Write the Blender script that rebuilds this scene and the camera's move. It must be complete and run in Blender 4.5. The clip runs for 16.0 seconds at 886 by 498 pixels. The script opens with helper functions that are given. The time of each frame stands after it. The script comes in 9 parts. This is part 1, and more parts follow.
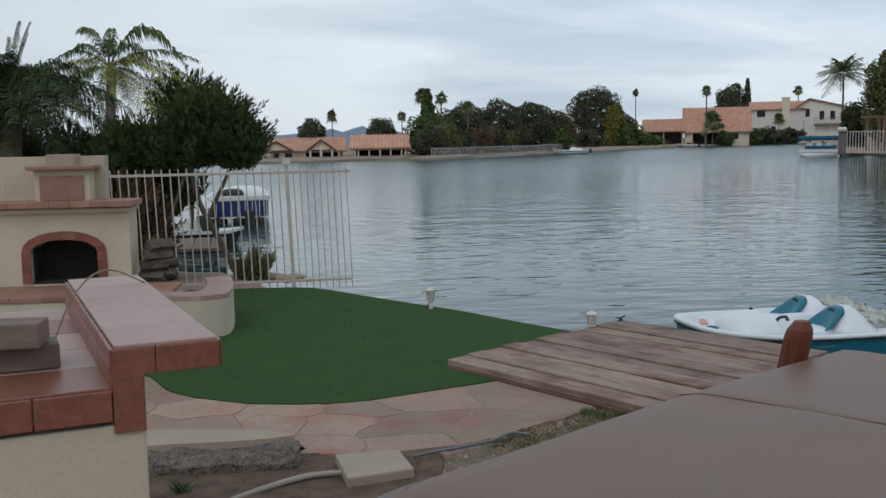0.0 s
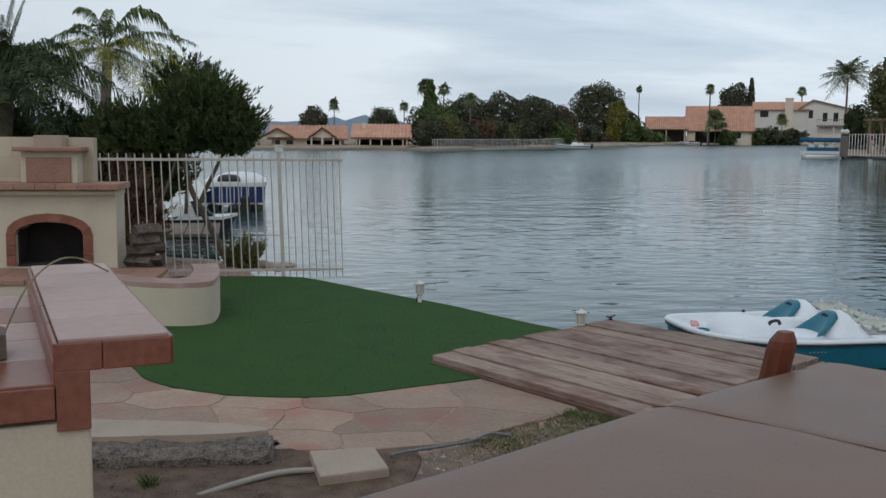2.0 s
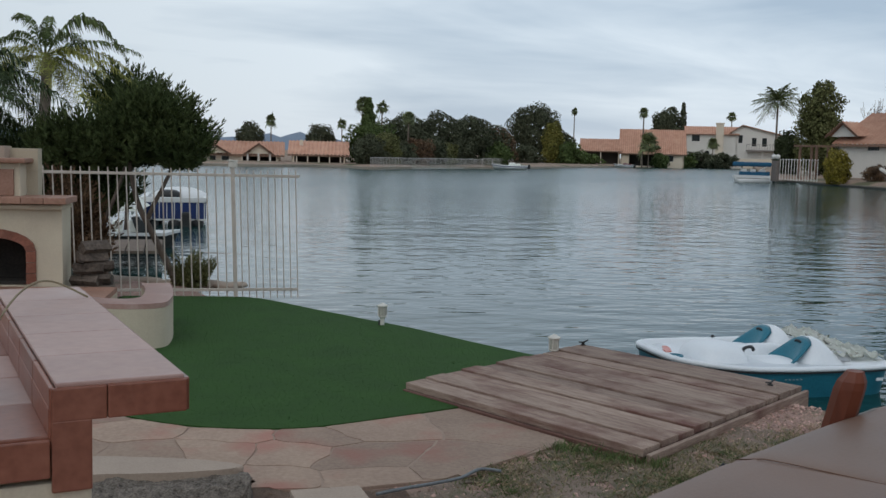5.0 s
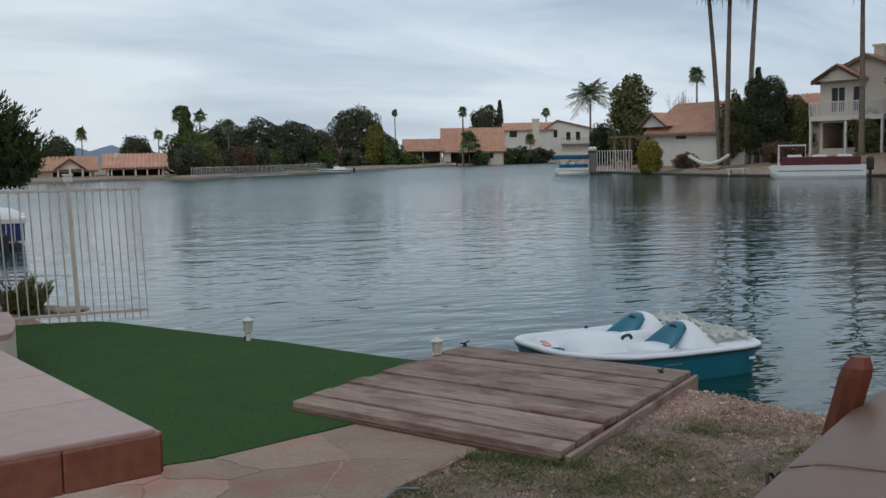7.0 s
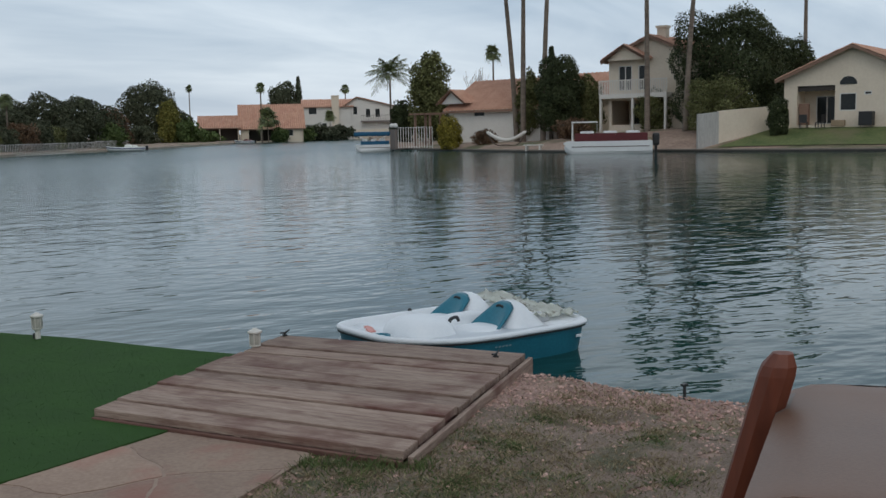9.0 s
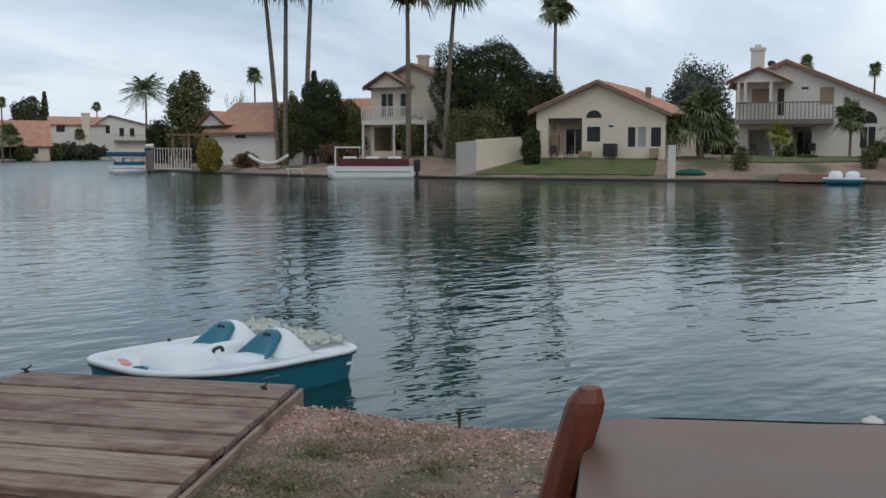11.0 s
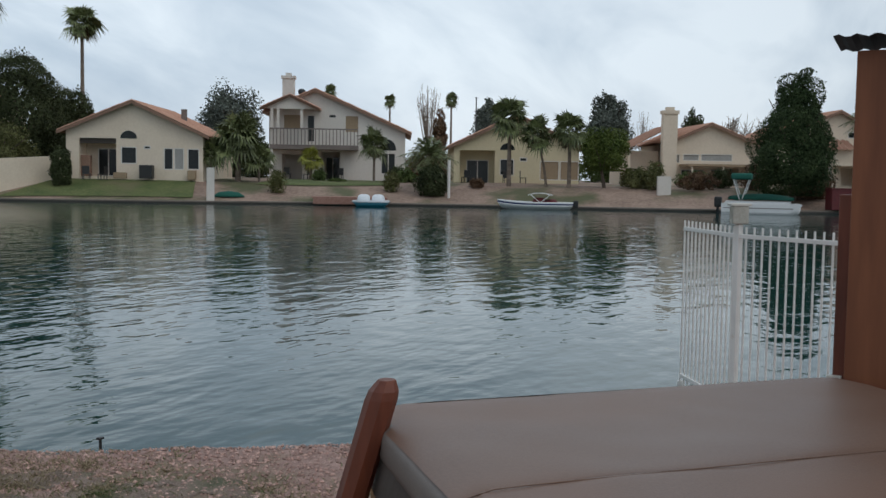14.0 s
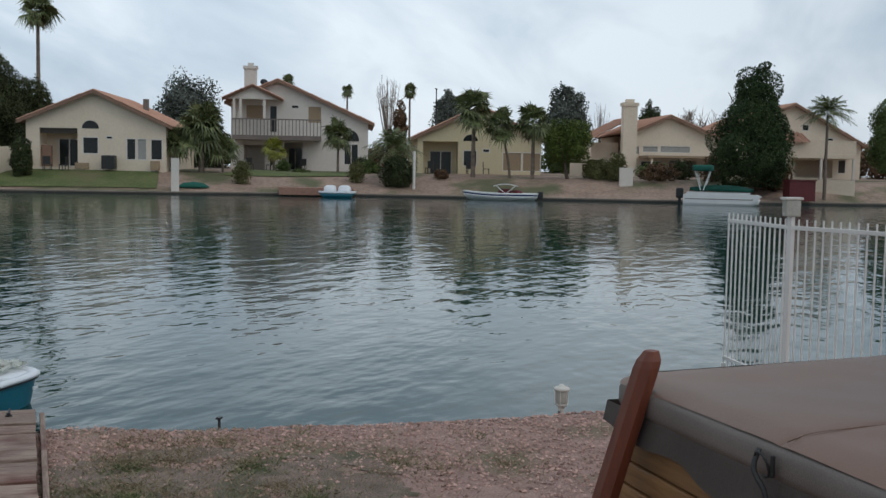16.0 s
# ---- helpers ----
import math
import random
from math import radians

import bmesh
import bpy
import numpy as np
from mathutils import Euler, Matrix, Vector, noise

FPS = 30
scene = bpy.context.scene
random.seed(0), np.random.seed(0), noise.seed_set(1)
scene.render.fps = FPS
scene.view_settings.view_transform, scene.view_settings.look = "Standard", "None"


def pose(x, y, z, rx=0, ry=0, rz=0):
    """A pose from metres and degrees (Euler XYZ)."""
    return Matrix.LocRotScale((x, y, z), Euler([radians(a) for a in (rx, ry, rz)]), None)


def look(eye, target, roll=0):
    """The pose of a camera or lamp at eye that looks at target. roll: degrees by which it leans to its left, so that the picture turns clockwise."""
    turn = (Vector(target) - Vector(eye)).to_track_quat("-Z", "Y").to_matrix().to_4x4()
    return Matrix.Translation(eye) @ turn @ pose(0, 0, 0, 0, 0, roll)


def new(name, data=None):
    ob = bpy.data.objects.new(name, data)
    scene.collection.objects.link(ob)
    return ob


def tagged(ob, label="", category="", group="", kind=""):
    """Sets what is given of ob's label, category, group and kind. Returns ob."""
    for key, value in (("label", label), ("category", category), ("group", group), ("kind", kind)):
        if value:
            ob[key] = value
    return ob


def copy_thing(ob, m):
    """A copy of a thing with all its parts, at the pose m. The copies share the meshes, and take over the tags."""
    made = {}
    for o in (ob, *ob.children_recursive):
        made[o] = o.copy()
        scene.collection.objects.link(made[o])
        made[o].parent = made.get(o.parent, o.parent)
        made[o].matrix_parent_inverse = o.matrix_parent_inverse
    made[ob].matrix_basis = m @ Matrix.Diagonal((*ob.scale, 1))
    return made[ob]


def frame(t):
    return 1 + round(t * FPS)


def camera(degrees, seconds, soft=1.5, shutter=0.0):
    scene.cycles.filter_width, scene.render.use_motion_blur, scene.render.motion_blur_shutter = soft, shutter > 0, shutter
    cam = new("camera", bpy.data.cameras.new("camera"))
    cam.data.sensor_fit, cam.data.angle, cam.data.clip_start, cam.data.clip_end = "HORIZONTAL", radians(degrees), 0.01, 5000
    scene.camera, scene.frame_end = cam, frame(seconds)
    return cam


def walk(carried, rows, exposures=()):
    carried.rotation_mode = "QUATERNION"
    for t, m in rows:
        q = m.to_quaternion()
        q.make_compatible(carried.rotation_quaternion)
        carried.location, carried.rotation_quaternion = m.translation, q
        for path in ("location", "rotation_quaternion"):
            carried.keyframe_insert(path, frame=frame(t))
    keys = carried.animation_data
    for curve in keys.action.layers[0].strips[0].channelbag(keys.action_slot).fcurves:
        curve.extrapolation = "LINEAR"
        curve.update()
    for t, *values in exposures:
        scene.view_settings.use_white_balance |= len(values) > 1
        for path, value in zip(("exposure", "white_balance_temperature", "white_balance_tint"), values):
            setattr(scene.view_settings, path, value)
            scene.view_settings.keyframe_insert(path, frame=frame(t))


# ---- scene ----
cam = camera(47.0, 16.0)
PATH = [
    (0, (-0.734, -1.262, 1.712), (-0.508, 0.714, 1.503), -1.1),
    (0.5, (-0.691, -1.242, 1.719), (-0.456, 0.733, 1.507), -1.1),
    (1, (-0.623, -1.217, 1.725), (-0.411, 0.763, 1.534), -0.2),
    (1.5, (-0.586, -1.188, 1.726), (-0.459, 0.798, 1.524), 0.5),
    (2, (-0.629, -1.136, 1.717), (-0.402, 0.838, 1.491), 0.5),
    (2.5, (-0.763, -1.047, 1.72), (-0.389, 0.907, 1.516), -0.6),
    (3, (-0.83, -0.979, 1.709), (-0.459, 0.977, 1.519), 0.9),
    (3.5, (-0.803, -0.946, 1.708), (-0.488, 1.021, 1.529), 1.3),
    (6, (-1.003, -0.517, 1.671), (-0.509, 1.411, 1.474), 2.1),
    (6.5, (-1.088, -0.389, 1.657), (-0.434, 1.491, 1.463), 0.0),
    (7, (-1.169, -0.275, 1.661), (-0.488, 1.597, 1.481), -1.1),
    (7.5, (-1.147, -0.139, 1.646), (-0.412, 1.71, 1.45), -0.5),
    (8, (-1.11, -0.027, 1.653), (-0.351, 1.811, 1.443), 1.1),
    (8.5, (-1.114, 0.136, 1.652), (-0.267, 1.934, 1.426), 0.7),
    (9, (-1.098, 0.274, 1.645), (-0.071, 1.974, 1.413), -1.2),
    (9.5, (-1.014, 0.366, 1.638), (0.079, 2.026, 1.419), -0.4),
    (10, (-0.963, 0.447, 1.621), (0.233, 2.032, 1.386), 0.2),
    (12.5, (-1.28, 0.554, 1.638), (0.391, 1.645, 1.496), -2.2),
    (13, (-1.501, 0.545, 1.648), (0.265, 1.461, 1.438), -2.3),
    (13.5, (-1.575, 0.667, 1.63), (0.267, 1.429, 1.47), -1.3),
    (14, (-1.739, 0.827, 1.654), (0.142, 1.492, 1.517), 0.9),
    (14.5, (-1.985, 0.995, 1.66), (-0.106, 1.663, 1.498), -0.3),
    (15, (-2.102, 1.21, 1.655), (-0.234, 1.915, 1.552), -0.6),
    (15.5, (-2.334, 1.398, 1.661), (-0.434, 2.005, 1.516), 0.1),
    (16, (-2.524, 1.594, 1.677), (-0.615, 2.169, 1.523), 1.0),
]
walk(cam, [(t, look(eye, target, roll)) for t, eye, target, roll in PATH],
     [(0, 0.07), (3.5, 0.05), (6.5, 0.0), (8.5, -0.03), (10, 0.09), (12.5, 0.20), (13, 0.25), (13.5, 0.08), (14, 0.05), (14.5, 0.04), (15, -0.03), (15.5, -0.02), (16, 0.06)])

# ---- world and light ----
world = bpy.data.worlds.new("sky")
scene.world = world
world.use_nodes = True
wn, wl = world.node_tree.nodes, world.node_tree.links
wn.clear()
w_out = wn.new("ShaderNodeOutputWorld")
w_bg = wn.new("ShaderNodeBackground")
sky = wn.new("ShaderNodeTexSky")
sky.sky_type, sky.sun_disc = "NISHITA", False
sky.sun_elevation, sky.sun_rotation = radians(48), radians(215)
sky_dim = wn.new("ShaderNodeVectorMath"); sky_dim.operation = "SCALE"; sky_dim.inputs[3].default_value = 0.07
wl.new(sky.outputs[0], sky_dim.inputs[0])
# overcast layers: noise on the sky's dome, flattened so that the clouds lie in long bands towards the horizon
w_tc = wn.new("ShaderNodeTexCoord")
w_sep = wn.new("ShaderNodeSeparateXYZ")
wl.new(w_tc.outputs["Generated"], w_sep.inputs[0])
w_up = wn.new("ShaderNodeMath"); w_up.operation = "MAXIMUM"; w_up.inputs[1].default_value = 0.0
wl.new(w_sep.outputs[2], w_up.inputs[0])
w_den = wn.new("ShaderNodeMath"); w_den.operation = "ADD"; w_den.inputs[1].default_value = 0.30
wl.new(w_up.outputs[0], w_den.inputs[0])
w_div = wn.new("ShaderNodeVectorMath"); w_div.operation = "DIVIDE"
w_comb = wn.new("ShaderNodeCombineXYZ")
for k in range(3):
    wl.new(w_den.outputs[0], w_comb.inputs[k])
wl.new(w_tc.outputs["Generated"], w_div.inputs[0]); wl.new(w_comb.outputs[0], w_div.inputs[1])
w_map = wn.new("ShaderNodeMapping"); w_map.inputs["Scale"].default_value = (0.50, 1.15, 0.5); w_map.inputs["Rotation"].default_value = (0, 0, radians(52))
wl.new(w_div.outputs[0], w_map.inputs[0])
w_noise = wn.new("ShaderNodeTexNoise"); w_noise.inputs["Scale"].default_value = 0.85; w_noise.inputs["Detail"].default_value = 5; w_noise.inputs["Roughness"].default_value = 0.52; w_noise.inputs["Distortion"].default_value = 0.35
wl.new(w_map.outputs[0], w_noise.inputs["Vector"])
w_ramp = wn.new("ShaderNodeValToRGB")
w_ramp.color_ramp.elements[0].position, w_ramp.color_ramp.elements[0].color = 0.40, (0.445, 0.56, 0.69, 1)
w_ramp.color_ramp.elements[1].position, w_ramp.color_ramp.elements[1].color = 0.57, (0.865, 0.965, 1.05, 1)
w_fine = wn.new("ShaderNodeTexNoise"); w_fine.inputs["Scale"].default_value = 2.6; w_fine.inputs["Detail"].default_value = 6; w_fine.inputs["Roughness"].default_value = 0.55; w_fine.inputs["Distortion"].default_value = 0.6
wl.new(w_map.outputs[0], w_fine.inputs["Vector"])
w_both = wn.new("ShaderNodeMix"); w_both.inputs[0].default_value = 0.30
wl.new(w_noise.outputs[0], w_both.inputs[2]); wl.new(w_fine.outputs[0], w_both.inputs[3])
wl.new(w_both.outputs[0], w_ramp.inputs[0])
# paler, slightly warm cloud towards the horizon
w_low = wn.new("ShaderNodeMapRange"); w_low.inputs[1].default_value = 0.0; w_low.inputs[2].default_value = 0.13; w_low.inputs[3].default_value = 0.40; w_low.inputs[4].default_value = 0.0
wl.new(w_up.outputs[0], w_low.inputs[0])
w_pale = wn.new("ShaderNodeMix"); w_pale.data_type = "RGBA"; w_pale.inputs[7].default_value = (0.74, 0.80, 0.90, 1)
wl.new(w_low.outputs[0], w_pale.inputs[0]); wl.new(w_ramp.outputs[0], w_pale.inputs[6])
w_mix = wn.new("ShaderNodeMix"); w_mix.data_type = "RGBA"; w_mix.inputs[0].default_value = 0.86
wl.new(sky_dim.outputs[0], w_mix.inputs[6])
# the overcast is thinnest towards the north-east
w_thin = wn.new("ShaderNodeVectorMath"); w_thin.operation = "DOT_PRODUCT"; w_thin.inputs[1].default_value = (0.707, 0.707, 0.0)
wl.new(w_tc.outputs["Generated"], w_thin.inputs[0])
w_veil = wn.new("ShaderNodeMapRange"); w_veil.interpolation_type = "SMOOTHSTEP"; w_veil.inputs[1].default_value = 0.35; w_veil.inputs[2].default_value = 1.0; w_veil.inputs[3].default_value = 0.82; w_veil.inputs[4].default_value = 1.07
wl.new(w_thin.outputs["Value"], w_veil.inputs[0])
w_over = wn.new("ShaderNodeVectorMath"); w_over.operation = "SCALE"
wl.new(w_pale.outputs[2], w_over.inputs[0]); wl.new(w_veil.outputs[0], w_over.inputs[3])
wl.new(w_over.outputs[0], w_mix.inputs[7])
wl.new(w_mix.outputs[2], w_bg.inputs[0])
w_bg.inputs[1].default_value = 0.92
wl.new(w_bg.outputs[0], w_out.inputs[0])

sun_data = bpy.data.lights.new("sun", "SUN")
sun_data.energy, sun_data.angle, sun_data.color = 0.4, radians(25), (1.0, 0.96, 0.9)
sun = new("sun", sun_data)
sun.matrix_world = look((-30, -52, 66), (0, 0, 0))

# ---- materials ----
def mat(name, c1, c2=None, rough=0.8, metal=0.0, scale=6.0, fine=60.0, bump=0.15, dist=0.01, vary=0.12, coat=0.0,
        per="", stretch=(1, 1, 1), stain=None, stain_scale=1.2, stain_at=(0.55, 0.7), local=False, spec=0.5):
    m = bpy.data.materials.new(name)
    m.use_nodes = True
    n, l = m.node_tree.nodes, m.node_tree.links
    b = n["Principled BSDF"]
    c2 = c2 or tuple(min(1, x * (1 + 2 * vary)) for x in c1)
    if local:
        # each piece is cut from another stretch of the grain
        own = n.new("ShaderNodeVectorMath"); own.operation = "MULTIPLY_ADD"; own.inputs[1].default_value = (37.0, 23.0, 11.0)
        l.new(n.new("ShaderNodeObjectInfo").outputs["Random"], own.inputs[0])
        l.new(n.new("ShaderNodeTexCoord").outputs["Object"], own.inputs[2])
        src = own.outputs[0]
    else:
        src = n.new("ShaderNodeNewGeometry").outputs["Position"]
    mp = n.new("ShaderNodeMapping"); mp.inputs["Scale"].default_value = stretch
    l.new(src, mp.inputs[0])
    big = n.new("ShaderNodeTexNoise"); big.inputs["Scale"].default_value = scale; big.inputs["Detail"].default_value = 4
    small = n.new("ShaderNodeTexNoise"); small.inputs["Scale"].default_value = fine; small.inputs["Detail"].default_value = 3
    for t in (big, small):
        l.new(mp.outputs[0], t.inputs["Vector"])
    add = n.new("ShaderNodeMath"); add.operation = "ADD"
    l.new(big.outputs[0], add.inputs[0]); l.new(small.outputs[0], add.inputs[1])
    ramp = n.new("ShaderNodeMapRange"); ramp.inputs["From Min"].default_value = 0.7; ramp.inputs["From Max"].default_value = 1.3
    l.new(add.outputs[0], ramp.inputs[0])
    mix = n.new("ShaderNodeMix"); mix.data_type = "RGBA"
    l.new(ramp.outputs[0], mix.inputs[0])
    mix.inputs[6].default_value, mix.inputs[7].default_value = (*c1, 1), (*c2, 1)
    col = mix.outputs[2]
    if stain:
        st = n.new("ShaderNodeTexNoise"); st.inputs["Scale"].default_value = stain_scale; st.inputs["Detail"].default_value = 5
        l.new(src, st.inputs["Vector"])
        sr = n.new("ShaderNodeMapRange"); sr.inputs["From Min"].default_value, sr.inputs["From Max"].default_value = stain_at
        l.new(st.outputs[0], sr.inputs[0])
        sm = n.new("ShaderNodeMix"); sm.data_type = "RGBA"; sm.inputs[7].default_value = (*stain, 1)
        l.new(sr.outputs[0], sm.inputs[0]); l.new(col, sm.inputs[6])
        col = sm.outputs[2]
    if per:
        rnd = n.new("ShaderNodeObjectInfo").outputs["Random"] if per == "object" else n.new("ShaderNodeNewGeometry").outputs["Random Per Island"]
        mr = n.new("ShaderNodeMapRange"); mr.inputs["To Min"].default_value, mr.inputs["To Max"].default_value = 1 - 2 * vary, 1 + 2 * vary
        l.new(rnd, mr.inputs[0])
        hs = n.new("ShaderNodeHueSaturation"); l.new(mr.outputs[0], hs.inputs["Value"]); l.new(col, hs.inputs["Color"])
        col = hs.outputs[0]
    l.new(col, b.inputs["Base Color"])
    rr = n.new("ShaderNodeMapRange"); rr.inputs["To Min"].default_value, rr.inputs["To Max"].default_value = max(0.02, rough - 0.1), min(1, rough + 0.1)
    l.new(big.outputs[0], rr.inputs[0]); l.new(rr.outputs[0], b.inputs["Roughness"])
    b.inputs["Metallic"].default_value = metal
    b.inputs["Specular IOR Level"].default_value = spec
    b.inputs["Coat Weight"].default_value = coat
    if bump:
        bp = n.new("ShaderNodeBump"); bp.inputs["Strength"].default_value = bump; bp.inputs["Distance"].default_value = dist
        l.new(add.outputs[0], bp.inputs["Height"]); l.new(bp.outputs[0], b.inputs["Normal"])
    return m


STUCCO = mat("cream stucco", (0.53, 0.45, 0.34), (0.62, 0.54, 0.415), 0.9, scale=2, fine=90, bump=0.28, dist=0.005, stain=(0.42, 0.35, 0.27), stain_at=(0.55, 0.85))
STUCCO_FAR = mat("pale stucco", (0.69, 0.580, 0.455), (0.77, 0.66, 0.53), 0.92, scale=0.5, fine=6, bump=0.1)
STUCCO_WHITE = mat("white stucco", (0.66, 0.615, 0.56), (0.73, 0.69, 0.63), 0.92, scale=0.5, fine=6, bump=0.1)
STUCCO_YEL = mat("yellow stucco", (0.62, 0.53, 0.34), (0.68, 0.59, 0.40), 0.92, scale=0.5, fine=6, bump=0.1)
BLOCKM = mat("painted block", (0.50, 0.42, 0.31), (0.58, 0.50, 0.375), 0.9, scale=3, fine=70, bump=0.4, dist=0.005, per="object", vary=0.02, stain=(0.42, 0.345, 0.26), stain_at=(0.55, 0.8))
TERRA = mat("terracotta tile", (0.180, 0.060, 0.036), (0.270, 0.102, 0.065), 0.33, scale=5, fine=40, bump=0.12, dist=0.004, per="object", vary=0.07, stain=(0.33, 0.17, 0.12), stain_at=(0.62, 0.85), stain_scale=6)
PINK = mat("pink tile", (0.37, 0.222, 0.19), (0.46, 0.295, 0.252), 0.38, scale=4, fine=30, bump=0.08, dist=0.004, per="object", vary=0.03, stain=(0.50, 0.38, 0.35), stain_at=(0.5, 0.8), stain_scale=3)
TERRA_DULL = mat("dusty terracotta tile", (0.27, 0.135, 0.09), (0.38, 0.21, 0.15), 0.55, scale=5, fine=40, bump=0.15, dist=0.004, per="object", vary=0.06)
GROUT = mat("grout", (0.42, 0.34, 0.29), None, 0.95, fine=120)
TURF = mat("artificial turf", (0.027, 0.066, 0.016), (0.042, 0.096, 0.025), 0.9, scale=2.5, fine=140, bump=0.3, dist=0.02, spec=0.15)
BLADE = mat("turf blades", (0.028, 0.070, 0.017), (0.045, 0.102, 0.027), 0.75, scale=2.5, fine=60, bump=0, per="island", vary=0.10, spec=0.2)
WEED = mat("green weeds", (0.065, 0.100, 0.028), (0.140, 0.180, 0.062), 0.8, bump=0, per="island", vary=0.2)
WORN = mat("worn grass soil", (0.14, 0.100, 0.072), (0.32, 0.235, 0.185), 0.95, scale=5, fine=90, bump=0.9, dist=0.02, stain=(0.11, 0.108, 0.060), stain_at=(0.50, 0.68), stain_scale=3)
DRYGRASS = mat("dry grass", (0.23, 0.18, 0.105), (0.35, 0.285, 0.18), 0.9, bump=0, per="island", vary=0.2)
STONE = mat("flagstone", (0.275, 0.185, 0.138), (0.385, 0.275, 0.205), 0.85, scale=2.2, fine=40, bump=0.35, dist=0.012, per="object", vary=0.10, stain=(0.34, 0.165, 0.125), stain_at=(0.50, 0.66), stain_scale=1.9)
MORTAR = mat("path mortar", (0.28, 0.195, 0.15), (0.37, 0.27, 0.21), 0.92, scale=4, fine=80, bump=0.5)
SLAB = mat("tan concrete slab", (0.35, 0.27, 0.215), (0.44, 0.345, 0.275), 0.9, scale=4, fine=90, bump=0.4, dist=0.006)
CONCRETE = mat("concrete", (0.36, 0.32, 0.27), (0.46, 0.41, 0.35), 0.9, scale=4, fine=90, bump=0.4, dist=0.006)
ROCK = mat("rough concrete edge", (0.070, 0.055, 0.044), (0.35, 0.295, 0.245), 0.95, scale=24, fine=90, bump=1.0, dist=0.03)
DIRT = mat("dirt", (0.072, 0.044, 0.030), (0.235, 0.152, 0.106), 0.95, scale=8, fine=120, bump=0.8, dist=0.02)
GRAVEL = mat("pink gravel", (0.265, 0.158, 0.128), (0.47, 0.312, 0.262), 0.9, scale=9, fine=70, bump=0.9, dist=0.02, stain=(0.20, 0.165, 0.10), stain_at=(0.52, 0.66), stain_scale=1.1)
PEBBLE = mat("pink pebbles", (0.335, 0.190, 0.152), (0.56, 0.382, 0.325), 0.85, scale=4, fine=120, bump=0.2, per="island", vary=0.22)
DOCKEDGE = mat("dark red dock edge", (0.075, 0.030, 0.022), (0.20, 0.105, 0.08), 0.85, scale=6, fine=40, bump=0.5, local=True, stretch=(0.15, 1, 1))
WOOD = mat("weathered deck wood", (0.185, 0.112, 0.084), (0.40, 0.298, 0.236), 0.85, scale=22, fine=110, bump=0.6, dist=0.010, per="object", vary=0.08, stretch=(0.09, 1, 1), local=True, stain=(0.135, 0.058, 0.044), stain_at=(0.48, 0.70), stain_scale=2.8)
REDWOOD = mat("red stained wood", (0.105, 0.026, 0.012), (0.205, 0.054, 0.025), 0.55, scale=4, fine=30, bump=0.25, dist=0.006, stretch=(1, 1, 0.15), local=True)
SCREENWOOD = mat("orange-brown stained plywood", (0.165, 0.052, 0.020), (0.245, 0.085, 0.034), 0.6, scale=3, fine=26, bump=0.2, dist=0.005, stretch=(1, 1, 0.12), local=True, stain=(0.10, 0.03, 0.014), stain_at=(0.55, 0.75), stain_scale=2.0)
CEDAR = mat("cedar cladding", (0.16, 0.075, 0.028), (0.36, 0.19, 0.075), 0.6, scale=3, fine=16, bump=0.3, local=True, stretch=(0.3, 1, 3), per="object", vary=0.12)
GREYWOOD = mat("grey timber", (0.15, 0.11, 0.085), (0.28, 0.21, 0.165), 0.9, scale=4, fine=26, bump=0.5, local=True, stretch=(0.2, 1, 1), per="object", vary=0.1)
FIREWOOD = mat("firewood", (0.045, 0.032, 0.026), (0.15, 0.115, 0.09), 0.95, scale=9, fine=40, bump=0.6, local=True, per="object", vary=0.2)
VINYL = mat("brown vinyl cover", (0.138, 0.074, 0.049), (0.182, 0.105, 0.071), 0.46, scale=1.6, fine=140, bump=0.14, dist=0.004, stain=(0.185, 0.100, 0.066), stain_at=(0.48, 0.7), stain_scale=1.7)
VINYL_SIDE = mat("grey vinyl skirt", (0.150, 0.122, 0.108), (0.21, 0.175, 0.155), 0.6, scale=5, fine=200, bump=0.2, dist=0.006)
WHITE_PAINT = mat("white painted metal", (0.74, 0.70, 0.66), (0.80, 0.77, 0.73), 0.5, scale=8, fine=80, bump=0.1, stain=(0.55, 0.42, 0.32), stain_at=(0.68, 0.85), stain_scale=9)
FIREBRICK = mat("sooty firebrick", (0.012, 0.010, 0.009), (0.035, 0.028, 0.024), 0.95, scale=6, fine=60, bump=0.4)
BOAT_WHITE = mat("white moulded plastic", (0.74, 0.77, 0.80), (0.80, 0.82, 0.84), 0.42, scale=3, fine=50, bump=0.05, spec=0.4)
BOAT_BLUE = mat("blue moulded plastic", (0.013, 0.135, 0.195), (0.022, 0.18, 0.25), 0.42, scale=4, fine=50, bump=0.05)
BOAT_DARK = mat("black rubber rim", (0.02, 0.02, 0.022), None, 0.6)
BOAT_RED = mat("faded red decal", (0.60, 0.17, 0.13), (0.72, 0.36, 0.32), 0.5, bump=0)
HULLMARK = mat("faded grey lettering", (0.16, 0.24, 0.27), None, 0.6)
CANVAS = mat("cream canvas", (0.76, 0.77, 0.69), (0.86, 0.87, 0.82), 0.85, scale=10, fine=60, bump=0.5, dist=0.02)
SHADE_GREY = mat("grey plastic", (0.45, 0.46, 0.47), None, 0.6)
HOSE = mat("faded blue-grey hose", (0.10, 0.11, 0.12), (0.20, 0.215, 0.225), 0.6, fine=60)
LAMP_WHITE = mat("weathered white lamp", (0.60, 0.56, 0.50), (0.72, 0.69, 0.63), 0.6, scale=14, fine=80, bump=0.2)
